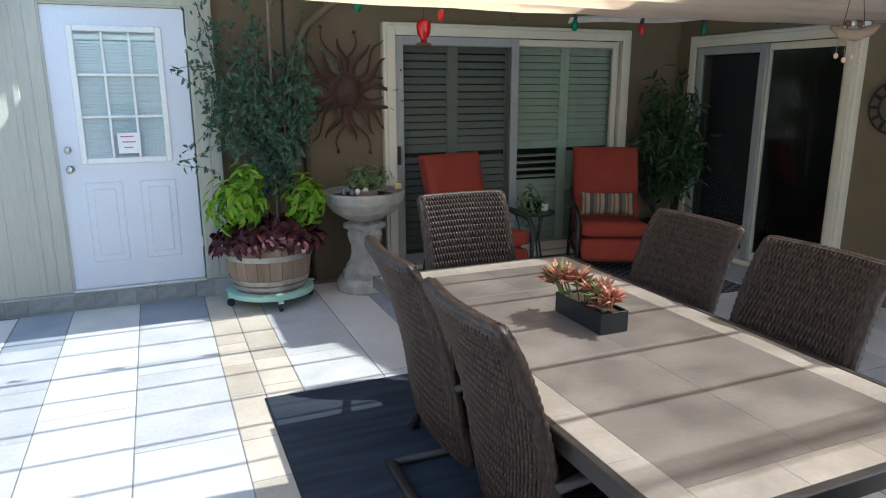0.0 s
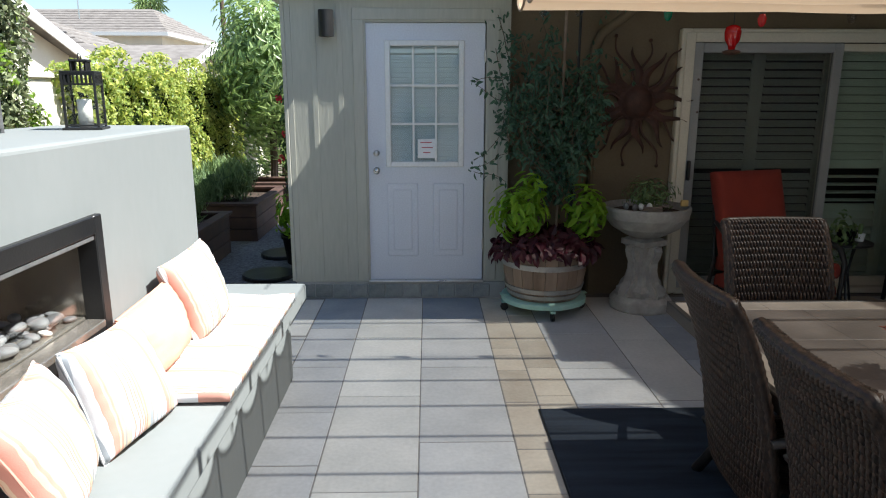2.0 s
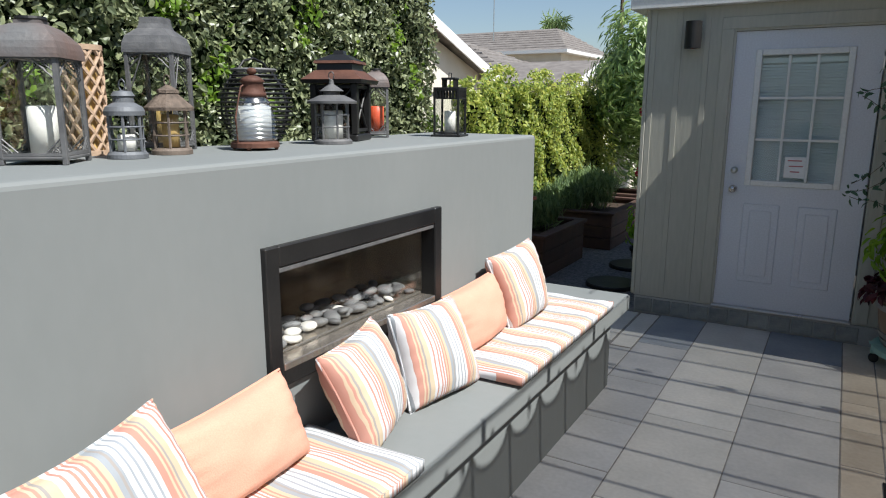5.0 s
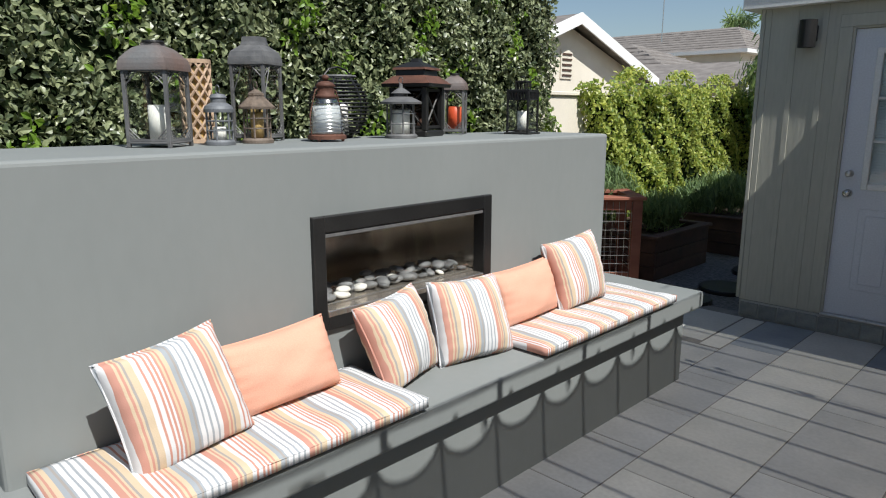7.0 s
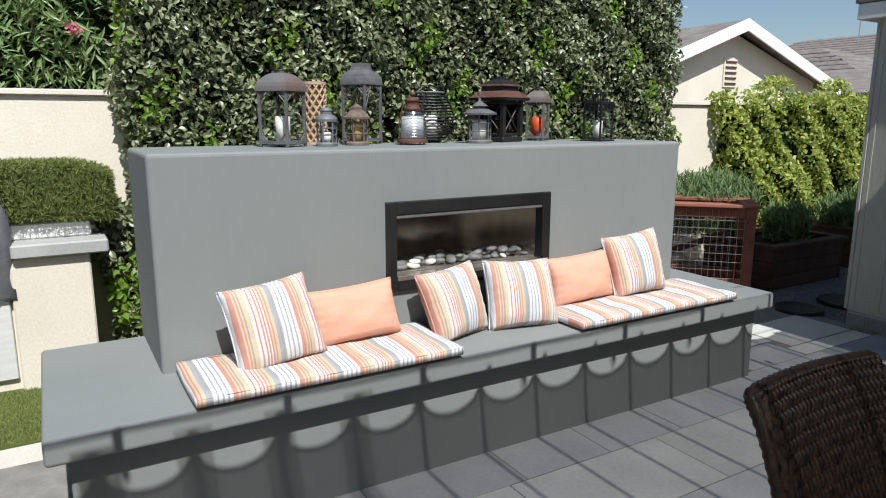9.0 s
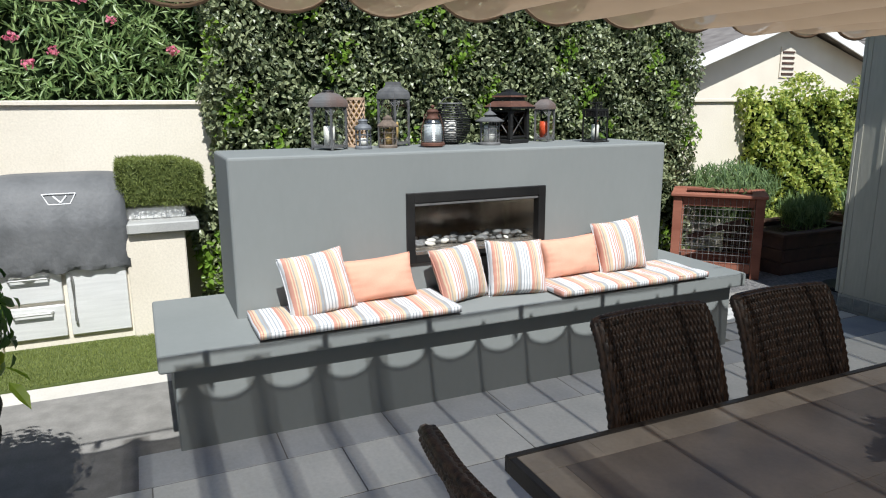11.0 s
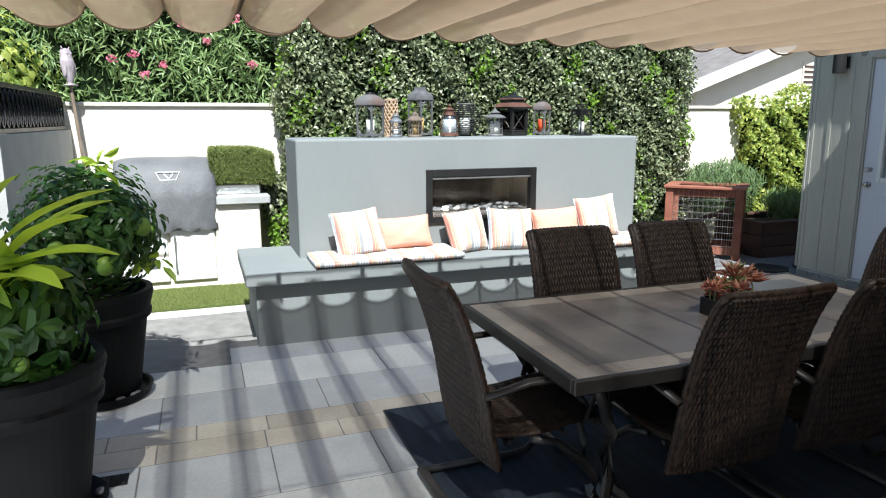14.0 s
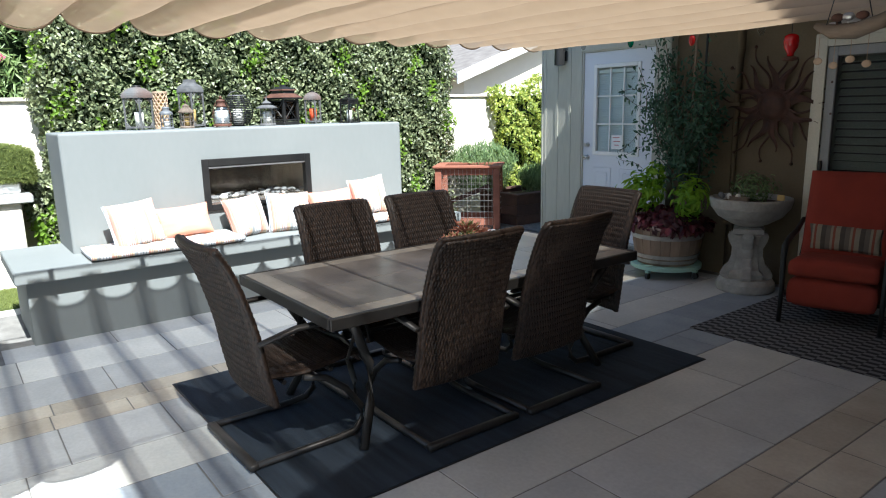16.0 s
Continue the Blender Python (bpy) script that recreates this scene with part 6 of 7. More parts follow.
# red-topped ribbed glass ship lantern
red = thing("lantern", Matrix.Translation((-1.64, 1.89, LZ)) @ Matrix.Scale(1.1, 4), "ribbed glass jar lantern with rust-red cap and base", "lantern", "lanterns on the fireplace")
part("base", lathe([(0.076, 0.008), (0.076, 0.022), (0.066, 0.028), (0, 0.028)], 28), M_RUST, red)
for k in range(4):
    part("foot", ball(bmesh.new(), (0.068 * math.cos(k * 1.57 + 0.5), 0.068 * math.sin(k * 1.57 + 0.5), 0.006), 0.007, (1, 1, 0.85), 8, 6), M_RUST, red)
prof = [(0.064, 0.029)]
for k in range(9):
    z = 0.036 + k * 0.0135
    r = 0.068 - (0.0 if k < 5 else 0.0045 * (k - 4))
    prof += [(r + 0.0035, z), (r + 0.0035, z + 0.004), (r - 0.0035, z + 0.0075), (r - 0.0035, z + 0.0115)]
prof += [(0.041, 0.160), (0.038, 0.168)]
M_JAR = glassy("ribbed_glass", (0.93, 0.97, 1.0), 0.2, 0.95, 0.28)
part("jar", lathe(prof, 32), M_JAR, red, "pale ribbed glass jar", True)
candle(red, 0.055, 0.105, M_CANDLE, 0.029)
part("cap", lathe([(0.042, 0.165), (0.042, 0.176), (0.034, 0.182), (0.034, 0.208), (0.040, 0.212), (0.028, 0.224), (0.014, 0.230), (0, 0.231)], 24), M_RUST, red, "pierced rust-red cap", True)
bm = ball(bmesh.new(), (0, 0, 0.243), 0.013, (1.5, 0.9, 0.9), 10, 7)
part("finial", bm, M_RUST, red, smooth=True)
bm = bmesh.new()
for s in (-1, 1):
    tube(bm, [(0, s * 0.072, 0.025), (0, s * 0.076, 0.10), (0, s * 0.058, 0.165), (0, s * 0.048, 0.195), (0, s * 0.038, 0.2)], 0.0028, 5)
part("side_wire", bm, M_RUST, red)
# round black wire lantern
ballL = thing("wire_lantern", (-1.875, 2.13, LZ), "round black wire cage lantern with a white candle", "lantern", "lanterns on the fireplace")
for k in range(15):
    bm = bmesh.new()
    u = 0.06 + k * 0.88 / 14
    z = 0.012 + u * 0.27
    r = 0.145 * math.sin(math.pi * (0.16 + 0.70 * u)) ** 0.75
    tube(bm, [(r * math.cos(g), r * math.sin(g), z) for g in np.linspace(0, 6.28, 29)[:-1]], 0.0042, 5, closed=True)
    part("hoop", bm, M_BLACK, ballL)
for k in range(6):
    bm = bmesh.new()
    g = k * math.pi / 3 + 0.2
    pts = [(0.141 * math.sin(math.pi * (0.16 + 0.70 * u)) ** 0.75 * math.cos(g), 0.141 * math.sin(math.pi * (0.16 + 0.70 * u)) ** 0.75 * math.sin(g), 0.012 + u * 0.27) for u in np.linspace(0, 1, 12)]
    tube(bm, pts, 0.005, 6)
    part("rib", bm, M_BLACK, ballL)
part("base", lathe([(0.062, 0), (0.066, 0.012), (0, 0.013)], 24), M_BLACK, ballL)
bm = bmesh.new()
tube(bm, [(0.082 * math.cos(g), 0.082 * math.sin(g), 0.287) for g in np.linspace(0, 6.28, 29)[:-1]], 0.007, 6, closed=True)
part("top_rim", bm, M_ZINC, ballL)
bm = bmesh.new()
tube(bm, [(0, -0.082, 0.287), (0, -0.05, 0.32), (0, 0.0, 0.332), (0, 0.05, 0.318), (0, 0.082, 0.287)], 0.005, 6)
part("handle", bm, M_BLACK, ballL)
candle(ballL, 0.045, 0.15, M_CANDLE, 0.014)
# big house-shaped lantern
bx = thing("lantern", pose(-1.80, 2.575, LZ, 0, 0, 20), "large dark bronze house lantern with a layered rust roof", "lantern", "lanterns on the fireplace")
a = 0.092
part("base", bbox(-a - 0.014, a + 0.014, -a - 0.014, a + 0.014, 0, 0.03, 0.006), M_BRONZE, bx)
for sx in (-1, 1):
    for sy in (-1, 1):
        part("corner_post", bbox(sx * a - 0.014, sx * a + 0.014, sy * a - 0.014, sy * a + 0.014, 0.031, 0.245, 0.003), M_BRONZE, bx)
for s in (-1, 1):
    for o in (0, 1):
        bm = bmesh.new()
        q = lambda u, z: (u, s * (a - 0.002), z) if o == 0 else (s * (a - 0.002), u, z)
        rod(bm, q(-a + 0.014, 0.05), q(a - 0.014, 0.225), 0.005, seg=6)
        rod(bm, q(a - 0.014, 0.05), q(-a + 0.014, 0.225), 0.005, seg=6)
        for z in (0.045, 0.232):
            rod(bm, q(-a + 0.014, z), q(a - 0.014, z), 0.009, seg=6)
        part("cross_brace", bm, M_BRONZE, bx)
        c = (-a + 0.014, a - 0.014, s * (a - 0.012) - 0.001, s * (a - 0.012) + 0.001)
        g = part("glass", bbox(*(c if o == 0 else (c[2], c[3], c[0], c[1])), 0.04, 0.24), glassy("smoky_glass", (0.45, 0.36, 0.33), 0.05) if s == -1 and o == 0 else bpy.data.materials["smoky_glass"], bx)
        g.visible_shadow = False
for k, (w0, z0, w1, z1, mt) in enumerate(((0.130, 0.246, 0.136, 0.262, M_BRONZE), (0.134, 0.2625, 0.086, 0.302, M_RUST), (0.080, 0.3025, 0.078, 0.330, M_BRONZE), (0.092, 0.3305, 0.088, 0.342, M_RUST), (0.086, 0.3425, 0.034, 0.370, M_BRONZE), (0.024, 0.3705, 0.020, 0.388, M_BRONZE))):
    bm = bmesh.new()
    bmesh.ops.create_cone(bm, cap_ends=True, segments=4, radius1=w0 * 1.414, radius2=w1 * 1.414, depth=z1 - z0, matrix=Matrix.Translation((0, 0, (z0 + z1) / 2)) @ Matrix.Rotation(math.pi / 4, 4, "Z"))
    part("roof_tier", bm, mt, bx)
candle(bx, 0.035, 0.09, M_CANDLE, 0.031)
# small black lantern
sm = thing("lantern", pose(-1.60, 3.20, LZ, 0, 0, 12) @ Matrix.Scale(1.2, 4), "small black square lantern with a slotted top and white candle", "lantern", "lanterns on the fireplace")
a = 0.052
part("base", bbox(-a - 0.012, a + 0.012, -a - 0.012, a + 0.012, 0, 0.008, 0.001), M_BLACK, sm)
for sx in (-1, 1):
    for sy in (-1, 1):
        part("corner_post", bbox(sx * a - 0.004, sx * a + 0.004, sy * a - 0.004, sy * a + 0.004, 0.0085, 0.195, 0), M_BLACK, sm)
for side in range(4):
    m = Matrix.Rotation(side * math.pi / 2, 4, "Z")
    part("sill_bar", bbox(-a + 0.004, a - 0.004, -a - 0.003, -a + 0.003, 0.012, 0.018, 0, m=m), M_BLACK, sm)
    bm = bmesh.new()
    for z in (0.155, 0.19):
        bbox(-a + 0.004, a - 0.004, -a - 0.003, -a + 0.003, z, z + 0.006, 0, bm, m=m)
    for k in range(7):
        u = -a + 0.01 + k * (2 * a - 0.02) / 6
        bbox(u - 0.003, u + 0.003, -a - 0.002, -a + 0.002, 0.158, 0.192, 0, bm, m=m)
    part("slotted_band", bm, M_BLACK, sm)
part("top_plate", bbox(-a - 0.004, a + 0.004, -a - 0.004, a + 0.004, 0.1961, 0.203, 0.001), M_BLACK, sm)
bm = bmesh.new()
for k in range(4):
    g = k * math.pi / 2
    for j in range(4):
        u = -0.024 + j * 0.016
        p0 = Matrix.Rotation(g, 3, "Z") @ Vector((u, 0.026, 0.203))
        rod(bm, p0, p0 + Vector((0, 0, 0.032)), 0.0028, seg=5)
bbox(-0.03, 0.03, -0.03, 0.03, 0.235, 0.243, 0.001, bm)
part("chimney", bm, M_BLACK, sm)
bm = bmesh.new()
tube(bm, [(0, -0.02, 0.243), (0, -0.016, 0.262), (0, 0.016, 0.262), (0, 0.02, 0.243)], 0.002, 5)
part("handle", bm, M_BLACK, sm)
for s in (-1, 1):
    for q in ((-a + 0.004, a - 0.004, s * (a - 0.002) - 0.0008, s * (a - 0.002) + 0.0008), (s * (a - 0.002) - 0.0008, s * (a - 0.002) + 0.0008, -a + 0.004, a - 0.004)):
        g = part("glass", bbox(*q, 0.018, 0.155), M_CLEAR, sm)
        g.visible_shadow = False
candle(sm, 0.024, 0.095, M_CANDLE, 0.009)

# ---- plants and ornaments by the shed door ----
bar = thing("barrel_planter", (0.785, 5.295, 0), "half barrel planter with lime and maroon leaves on mint dolly", "planter")
dolly = part("dolly", lathe([(0.315, 0.085), (0.33, 0.09), (0.33, 0.125), (0.315, 0.13), (0, 0.13)], 36), M_MINT, bar, "mint green round dolly")
for k in range(4):
    g = -1.5 + k * math.pi / 2
    c = Vector((0.31 * math.cos(g), 0.31 * math.sin(g), 0))
    bm = bmesh.new()
    rod(bm, c + Vector((-0.012 * math.sin(g), 0.012 * math.cos(g), 0.032)), c + Vector((0.012 * math.sin(g), -0.012 * math.cos(g), 0.032)), 0.030, seg=18)
    part("caster_wheel", bm, M_BLACK, dolly)
    bm = bbox(-0.022, 0.022, -0.02, 0.02, 0.064, 0.086, 0.003, m=Matrix.Translation(c) @ Matrix.Rotation(g, 4, "Z"))
    part("caster_fork", bm, M_MINT, dolly)
    part("caster_plate", bbox(-0.035, 0.035, -0.035, 0.03, 0.1305, 0.135, 0.001, m=Matrix.Translation(c) @ Matrix.Rotation(g, 4, "Z")), M_MINT, dolly)
NS = 22
for k in range(NS):
    g0, g1 = 2 * math.pi * k / NS + 0.006, 2 * math.pi * (k + 1) / NS - 0.006
    bm = bmesh.new()
    prev = None
    for z, r in ((0.131, 0.268), (0.22, 0.298), (0.33, 0.318), (0.44, 0.326), (0.50, 0.328)):
        q = [bm.verts.new((rr * math.cos(g), rr * math.sin(g), z)) for rr in (r, r - 0.025) for g in (g0, g1)]
        if prev:
            for i, j in ((0, 1), (1, 3), (3, 2), (2, 0)):
                bm.faces.new((prev[i], prev[j], q[j], q[i]))
        else:
            bm.faces.new((q[0], q[2], q[3], q[1]))
        prev = q
    bm.faces.new((prev[0], prev[1], prev[3], prev[2]))
    part("stave", bm, M_OAK, bar)
for z0, z1, r0, r1 in ((0.155, 0.185, 0.281, 0.289), (0.20, 0.235, 0.293, 0.304), (0.385, 0.425, 0.3255, 0.3275)):
    part("hoop", lathe([(r0 + 0.001, z0), (r0 + 0.006, z0), (r1 + 0.006, z1), (r1 + 0.001, z1)], 44), M_HOOP, bar, "galvanised hoop")
part("soil", lathe([(0.295, 0.45), (0, 0.47)], 24), M_SOIL, bar)
rng = np.random.default_rng(90)
n = 760
g, q = rng.uniform(0, 6.28, n), rng.uniform(0.2, 0.41, n)
p = np.stack([q * np.cos(g), q * np.sin(g) * 0.86, 0.64 - 0.75 * np.maximum(0, q - 0.26) - rng.uniform(0, 0.05, n)], 1)
o = np.stack([np.cos(g) * 0.8, np.sin(g) * 0.8, np.full(n, 0.6)], 1)
part_of("maroon_foliage", leaves("maroon_foliage", p, o, 0.088, 0.62, 0.55, 0.35, 90), M_MAROON, bar, "trailing maroon sweet potato leaves")
for k, (c, r, n) in enumerate((((-0.22, -0.10, 0.80), (0.21, 0.20, 0.20), 230), ((0.28, -0.08, 0.80), (0.16, 0.17, 0.20), 150), ((-0.13, -0.05, 0.98), (0.09, 0.10, 0.13), 50))):
    p, o = blob_points(n, c, r, 92 + k, 0.45)
    part_of("lime_foliage", leaves("lime_foliage", p, o + [0, 0, 0.6], 0.105, 0.36, 0.3, 0.8, 92 + k), M_LIME, bar, "bright lime sweet potato leaves")
M_VINEDARK = leafy("climber_leaf", (0.026, 0.070, 0.042), (0.075, 0.155, 0.092), 0.45, 0.3)
M_DARKRUST = surf("dark_rust", (0.045, 0.024, 0.018), (0.095, 0.045, 0.032), 14, 0.65, 0.4, metal=0.3)
# climbing jasmine on a stake
vine = thing("climbing_vine", (0.80, 5.40, 0.46), "dark green climbing vine on stakes in the barrel", "vine")
for x in (0.09, 0.20):
    bm = bmesh.new()
    rod(bm, (x, 0.02, 0), (x + 0.02, 0.04, 1.86 + (0.25 if x > 0.1 else 0)), 0.011, seg=8)
    part("stake", bm, M_BLACK if x > 0.1 else M_DRIFT, vine)
rng = np.random.default_rng(95)
bm = bmesh.new()
P, O = [], []
for k in range(30):
    x, y = rng.uniform(-0.40, 0.36), rng.uniform(-0.18, 0.13)
    z0, z1 = rng.uniform(0.3, 0.8), rng.uniform(1.1, 1.90) - 0.5 * max(0.0, abs(x) - 0.2)
    pts = [Vector((0.10 + (x - 0.1) * min(1, u * 1.6) + 0.05 * math.sin(u * 7 + k), y + 0.04 * math.sin(u * 9 + k * 2), z0 + (z1 - z0) * u)) for u in np.linspace(0, 1, 8)]
    part("runner", tube(bmesh.new(), pts, 0.003, 4), M_TRUNK, vine)
    for j in range(105):
        u = rng.uniform(0, 1)
        i = min(6, int(u * 7))
        c = pts[i].lerp(pts[i + 1], u * 7 - i) + Vector(rng.normal(0, 0.045, 3))
        P.append(c)
        O.append((rng.normal(0, 0.5), -1, 0.4))
for k in range(7):
    s = -1 if k < 5 else 1
    a = Vector((s * 0.33, -0.1, 0.55 + 0.2 * k))
    pts = [a + Vector((s * 0.05 * i, -0.01 * i, 0.02 * math.sin(i + k) - 0.035 * i * (k % 3 - 0.6))) for i in range(6)]
    part("runner", tube(bmesh.new(), pts, 0.002, 4), M_TRUNK, vine)
    for q in pts:
        for j in range(2):
            P.append(q + Vector(rng.normal(0, 0.012, 3)))
            O.append((0, -1, 0.2))
part_of("foliage", leaves("foliage", np.array([tuple(c) for c in P]), np.array(O, float), 0.054, 0.42, 0.5, 0.8, 96), M_VINEDARK, vine)

bath = thing("birdbath", (1.575, 5.345, 0), "weathered concrete birdbath used as a planter", "birdbath")
part("plinth", lathe([(0.235, 0), (0.245, 0.02), (0.24, 0.075), (0.22, 0.10), (0.21, 0.115), (0, 0.115)], 36), M_CONCRETE, bath, smooth=False)
bm = bmesh.new()
rings = []
for z, r in ((0.115, 0.165), (0.16, 0.165), (0.19, 0.125), (0.30, 0.10), (0.42, 0.095), (0.50, 0.12), (0.515, 0.15), (0.555, 0.15), (0.575, 0.10)):
    rings.append([bm.verts.new((r * (1 / max(abs(math.cos(g)), abs(math.sin(g))) * 0.82) * math.cos(g + 0.5), r * (1 / max(abs(math.cos(g)), abs(math.sin(g))) * 0.82) * math.sin(g + 0.5), z)) for g in np.linspace(0, 2 * math.pi, 25)[:-1]])
for p0, p1 in zip(rings, rings[1:]):
    for k in range(24):
        bm.faces.new((p0[k], p0[(k + 1) % 24], p1[(k + 1) % 24], p1[k]))
part("pedestal", bm, M_CONCRETE, bath)
for k in range(4):
    m = Matrix.Rotation(0.5 + k * math.pi / 2, 4, "Z")
    outline = [(0.06, 0.10), (0.205, 0.10), (0.215, 0.14), (0.19, 0.19), (0.15, 0.23), (0.128, 0.30), (0.125, 0.38), (0.15, 0.43), (0.165, 0.48), (0.15, 0.52), (0.06, 0.52)]
    bm = bmesh.new()
    lo, hi = [bm.verts.new(m @ Vector((r, -0.045, z))) for r, z in outline], [bm.verts.new(m @ Vector((r, 0.045, z))) for r, z in outline]
    bm.faces.new(lo)
    bm.faces.new(hi[::-1])
    for i in range(len(outline)):
        bm.faces.new((lo[i], hi[i], hi[(i + 1) % len(outline)], lo[(i + 1) % len(outline)]))
    bmesh.ops.recalc_face_normals(bm, faces=bm.faces)
    bmesh.ops.bevel(bm, geom=[e for e in bm.edges if len({v.co.to_tuple(4) for v in e.verts}) == 2 and e.calc_face_angle(0) > 1.2], offset=0.012, segments=2, affect="EDGES")
    part("scroll_bracket", bm, M_CONCRETE, bath)
part("bowl", lathe([(0.10, 0.575), (0.16, 0.60), (0.26, 0.66), (0.32, 0.74), (0.335, 0.80), (0.335, 0.82), (0.315, 0.825), (0.30, 0.79), (0.22, 0.75), (0, 0.74)], 44), M_CONCRETE, bath, smooth=False)
part("soil", lathe([(0.28, 0.776), (0, 0.79)], 24), M_SOIL, bath)
p, o = blob_points(420, (0.02, 0, 0.90), (0.21, 0.17, 0.15), 101, 0.2)
part_of("succulent_clump", leaves("succulent_clump", p, o + [0, 0, 0.4], 0.048, 0.3, -0.3, 0.8, 101), M_ROSEMARY, bath, "spiky grey-green succulents")
bm = bmesh.new()
for k in range(5):
    tube(bm, [(-0.02 + 0.085 * math.cos(g), -0.16 + 0.05 * math.sin(g), 0.79 + 0.012 * k) for g in np.linspace(0, 6.28, 17)[:-1]], 0.008, 5, closed=True)
part("nest", bm, M_DRIFT, bath, "small woven basket")
for k, (x, m) in enumerate(((-0.15, M_PEBBLE), (-0.10, M_PEBBLEW), (-0.03, M_PEBBLEW), (-0.20, M_PEBBLE))):
    part("ornament", ball(bmesh.new(), (x, -0.20 + 0.02 * k, 0.84), 0.022, (1, 1, 1.2), 10, 8), m, bath, smooth=True)
part("yellow_ornament", bbox(0.25, 0.31, -0.05, -0.03, 0.82, 0.87, 0.006), M_GOLDWAX, bath, "small yellow ornament")

# metal sun on the wall: a plain disc face with bent rays
sunf = thing("wall_sun", pose(1.545, HY - 0.035, 1.60, 90, 0, 0), "large rusted metal sun ornament with wavy rays", "wall ornament")
part("disc", lathe([(0.15, 0.0), (0.155, 0.012), (0.145, 0.03), (0.128, 0.026), (0.115, 0.05), (0.07, 0.072), (0, 0.08)], 40), M_DARKRUST, sunf, smooth=True)
rng = np.random.default_rng(107)
for k in range(24):
    g = 2 * math.pi * k / 24 + 0.1
    bm = bmesh.new()
    m = Matrix.Rotation(g, 4, "Z")
    bend = 1 if k % 4 < 2 else -1
    if k % 2 == 0:
        reach = 0.27 + 0.06 * rng.uniform()
        pts = [(0.13 + reach * u, bend * 0.030 * math.sin(u * 5.2), 0.014 + 0.03 * u) for u in np.linspace(0, 1, 11)]
        ws = [0.033 * (1 - u ** 1.4) + 0.004 for u in np.linspace(0, 1, 11)]
        L0 = [bm.verts.new(m @ Vector((a, b - wd, c))) for (a, b, c), wd in zip(pts, ws)]
        L1 = [bm.verts.new(m @ Vector((a, b, c + 0.012))) for (a, b, c), wd in zip(pts, ws)]
        L2 = [bm.verts.new(m @ Vector((a, b + wd, c))) for (a, b, c), wd in zip(pts, ws)]
        for i in range(10):
            bm.faces.new((L0[i], L0[i + 1], L1[i + 1], L1[i]))
            bm.faces.new((L1[i], L1[i + 1], L2[i + 1], L2[i]))
            bm.faces.new((L2[i], L2[i + 1], L0[i + 1], L0[i]))
        part("flame_ray", bm, M_DARKRUST, sunf)
    else:
        reach = 0.34 + 0.07 * rng.uniform()
        tube(bm, [m @ Vector((0.13 + reach * u, bend * 0.034 * math.sin(u * 6.2), 0.018)) for u in np.linspace(0, 1, 12)], [0.013 - 0.007 * u for u in np.linspace(0, 1, 12)], 6)
        ball(bm, m @ Vector((0.135 + reach, bend * 0.034 * math.sin(6.2), 0.018)), 0.016, seg=8, rings=6)
        part("wire_ray", bm, M_DARKRUST, sunf)
# downspout
ds = thing("downspout", (0, 0, 0), "taupe painted downspout bending under the eave", "downspout")
bm = bmesh.new()
tube(bm, [(1.20, HY - 0.045, 0.02), (1.20, HY - 0.045, 2.02), (1.23, HY - 0.08, 2.12), (1.42, 5.30, 2.30), (1.50, 5.15, 2.42), (1.50, 5.12, 2.615)], 0.036, 8)
part("pipe", bm, M_HOUSE, ds, smooth=True)
for z in (0.5, 1.6):
    part("strap", bbox(1.15, 1.25, HY - 0.085, HY - 0.001, z, z + 0.03, 0.003), M_HOUSE, ds)
# hummingbird feeder
fd = thing("bird_feeder", (1.982, 5.015, 1.93), "red glass hummingbird feeder hanging from the eave", "bird feeder")
part("tray", lathe([(0.02, 0), (0.055, 0.01), (0.06, 0.025), (0.03, 0.035), (0, 0.035)], 20), M_RUST, fd)
part("bottle", lathe([(0.022, 0.036), (0.026, 0.06), (0.05, 0.10), (0.056, 0.15), (0.048, 0.185), (0.02, 0.20), (0, 0.20)], 20), M_REDGLASS, fd, "red glass bottle", True)
bm = bmesh.new()
rod(bm, (0, 0, 0.2), (0, 0, 0.69), 0.003, seg=5)
part("hook", bm, M_BLACK, fd)
# driftwood chime
dw = thing("driftwood_chime", (3.40, 2.60, 1.90), "hanging driftwood piece with small wire birds", "ornament")
bm = bmesh.new()
tube(bm, [(-0.13, 0.02, 0.03), (-0.06, 0.01, 0.0), (0.03, 0.0, -0.005), (0.12, -0.01, 0.02), (0.16, -0.02, 0.05)], [0.012, 0.028, 0.032, 0.028, 0.014], 8)
part("driftwood", bm, M_DRIFT, dw, smooth=True)
for k, x in enumerate((-0.04, 0.0, 0.05)):
    bm = ball(bmesh.new(), (x, 0, 0.05), 0.016, (1.5, 0.8, 1.0), 10, 7)
    rod(bm, (x, 0, 0.02), (x, 0, 0.04), 0.003, seg=5)
    part("wire_bird", bm, M_NICKEL if k == 1 else M_RUST, dw, smooth=True)
bm = bmesh.new()
for x in (-0.08, 0.09):
    rod(bm, (x, 0, 0.02), (x * 0.3, 0, 0.27), 0.002, seg=5)
part("cord", bm, M_BLACK, dw)
for k in range(4):
    bm = bmesh.new()
    rod(bm, (-0.1 + 0.06 * k, 0, 0.0), (-0.1 + 0.06 * k, 0, -0.10 - 0.02 * (k % 2)), 0.0012, seg=4)
    ball(bm, (-0.1 + 0.06 * k, 0, -0.11 - 0.02 * (k % 2)), 0.018, (1, 0.3, 0.8), 10, 6)
    part("shell", bm, M_LATTICE, dw)

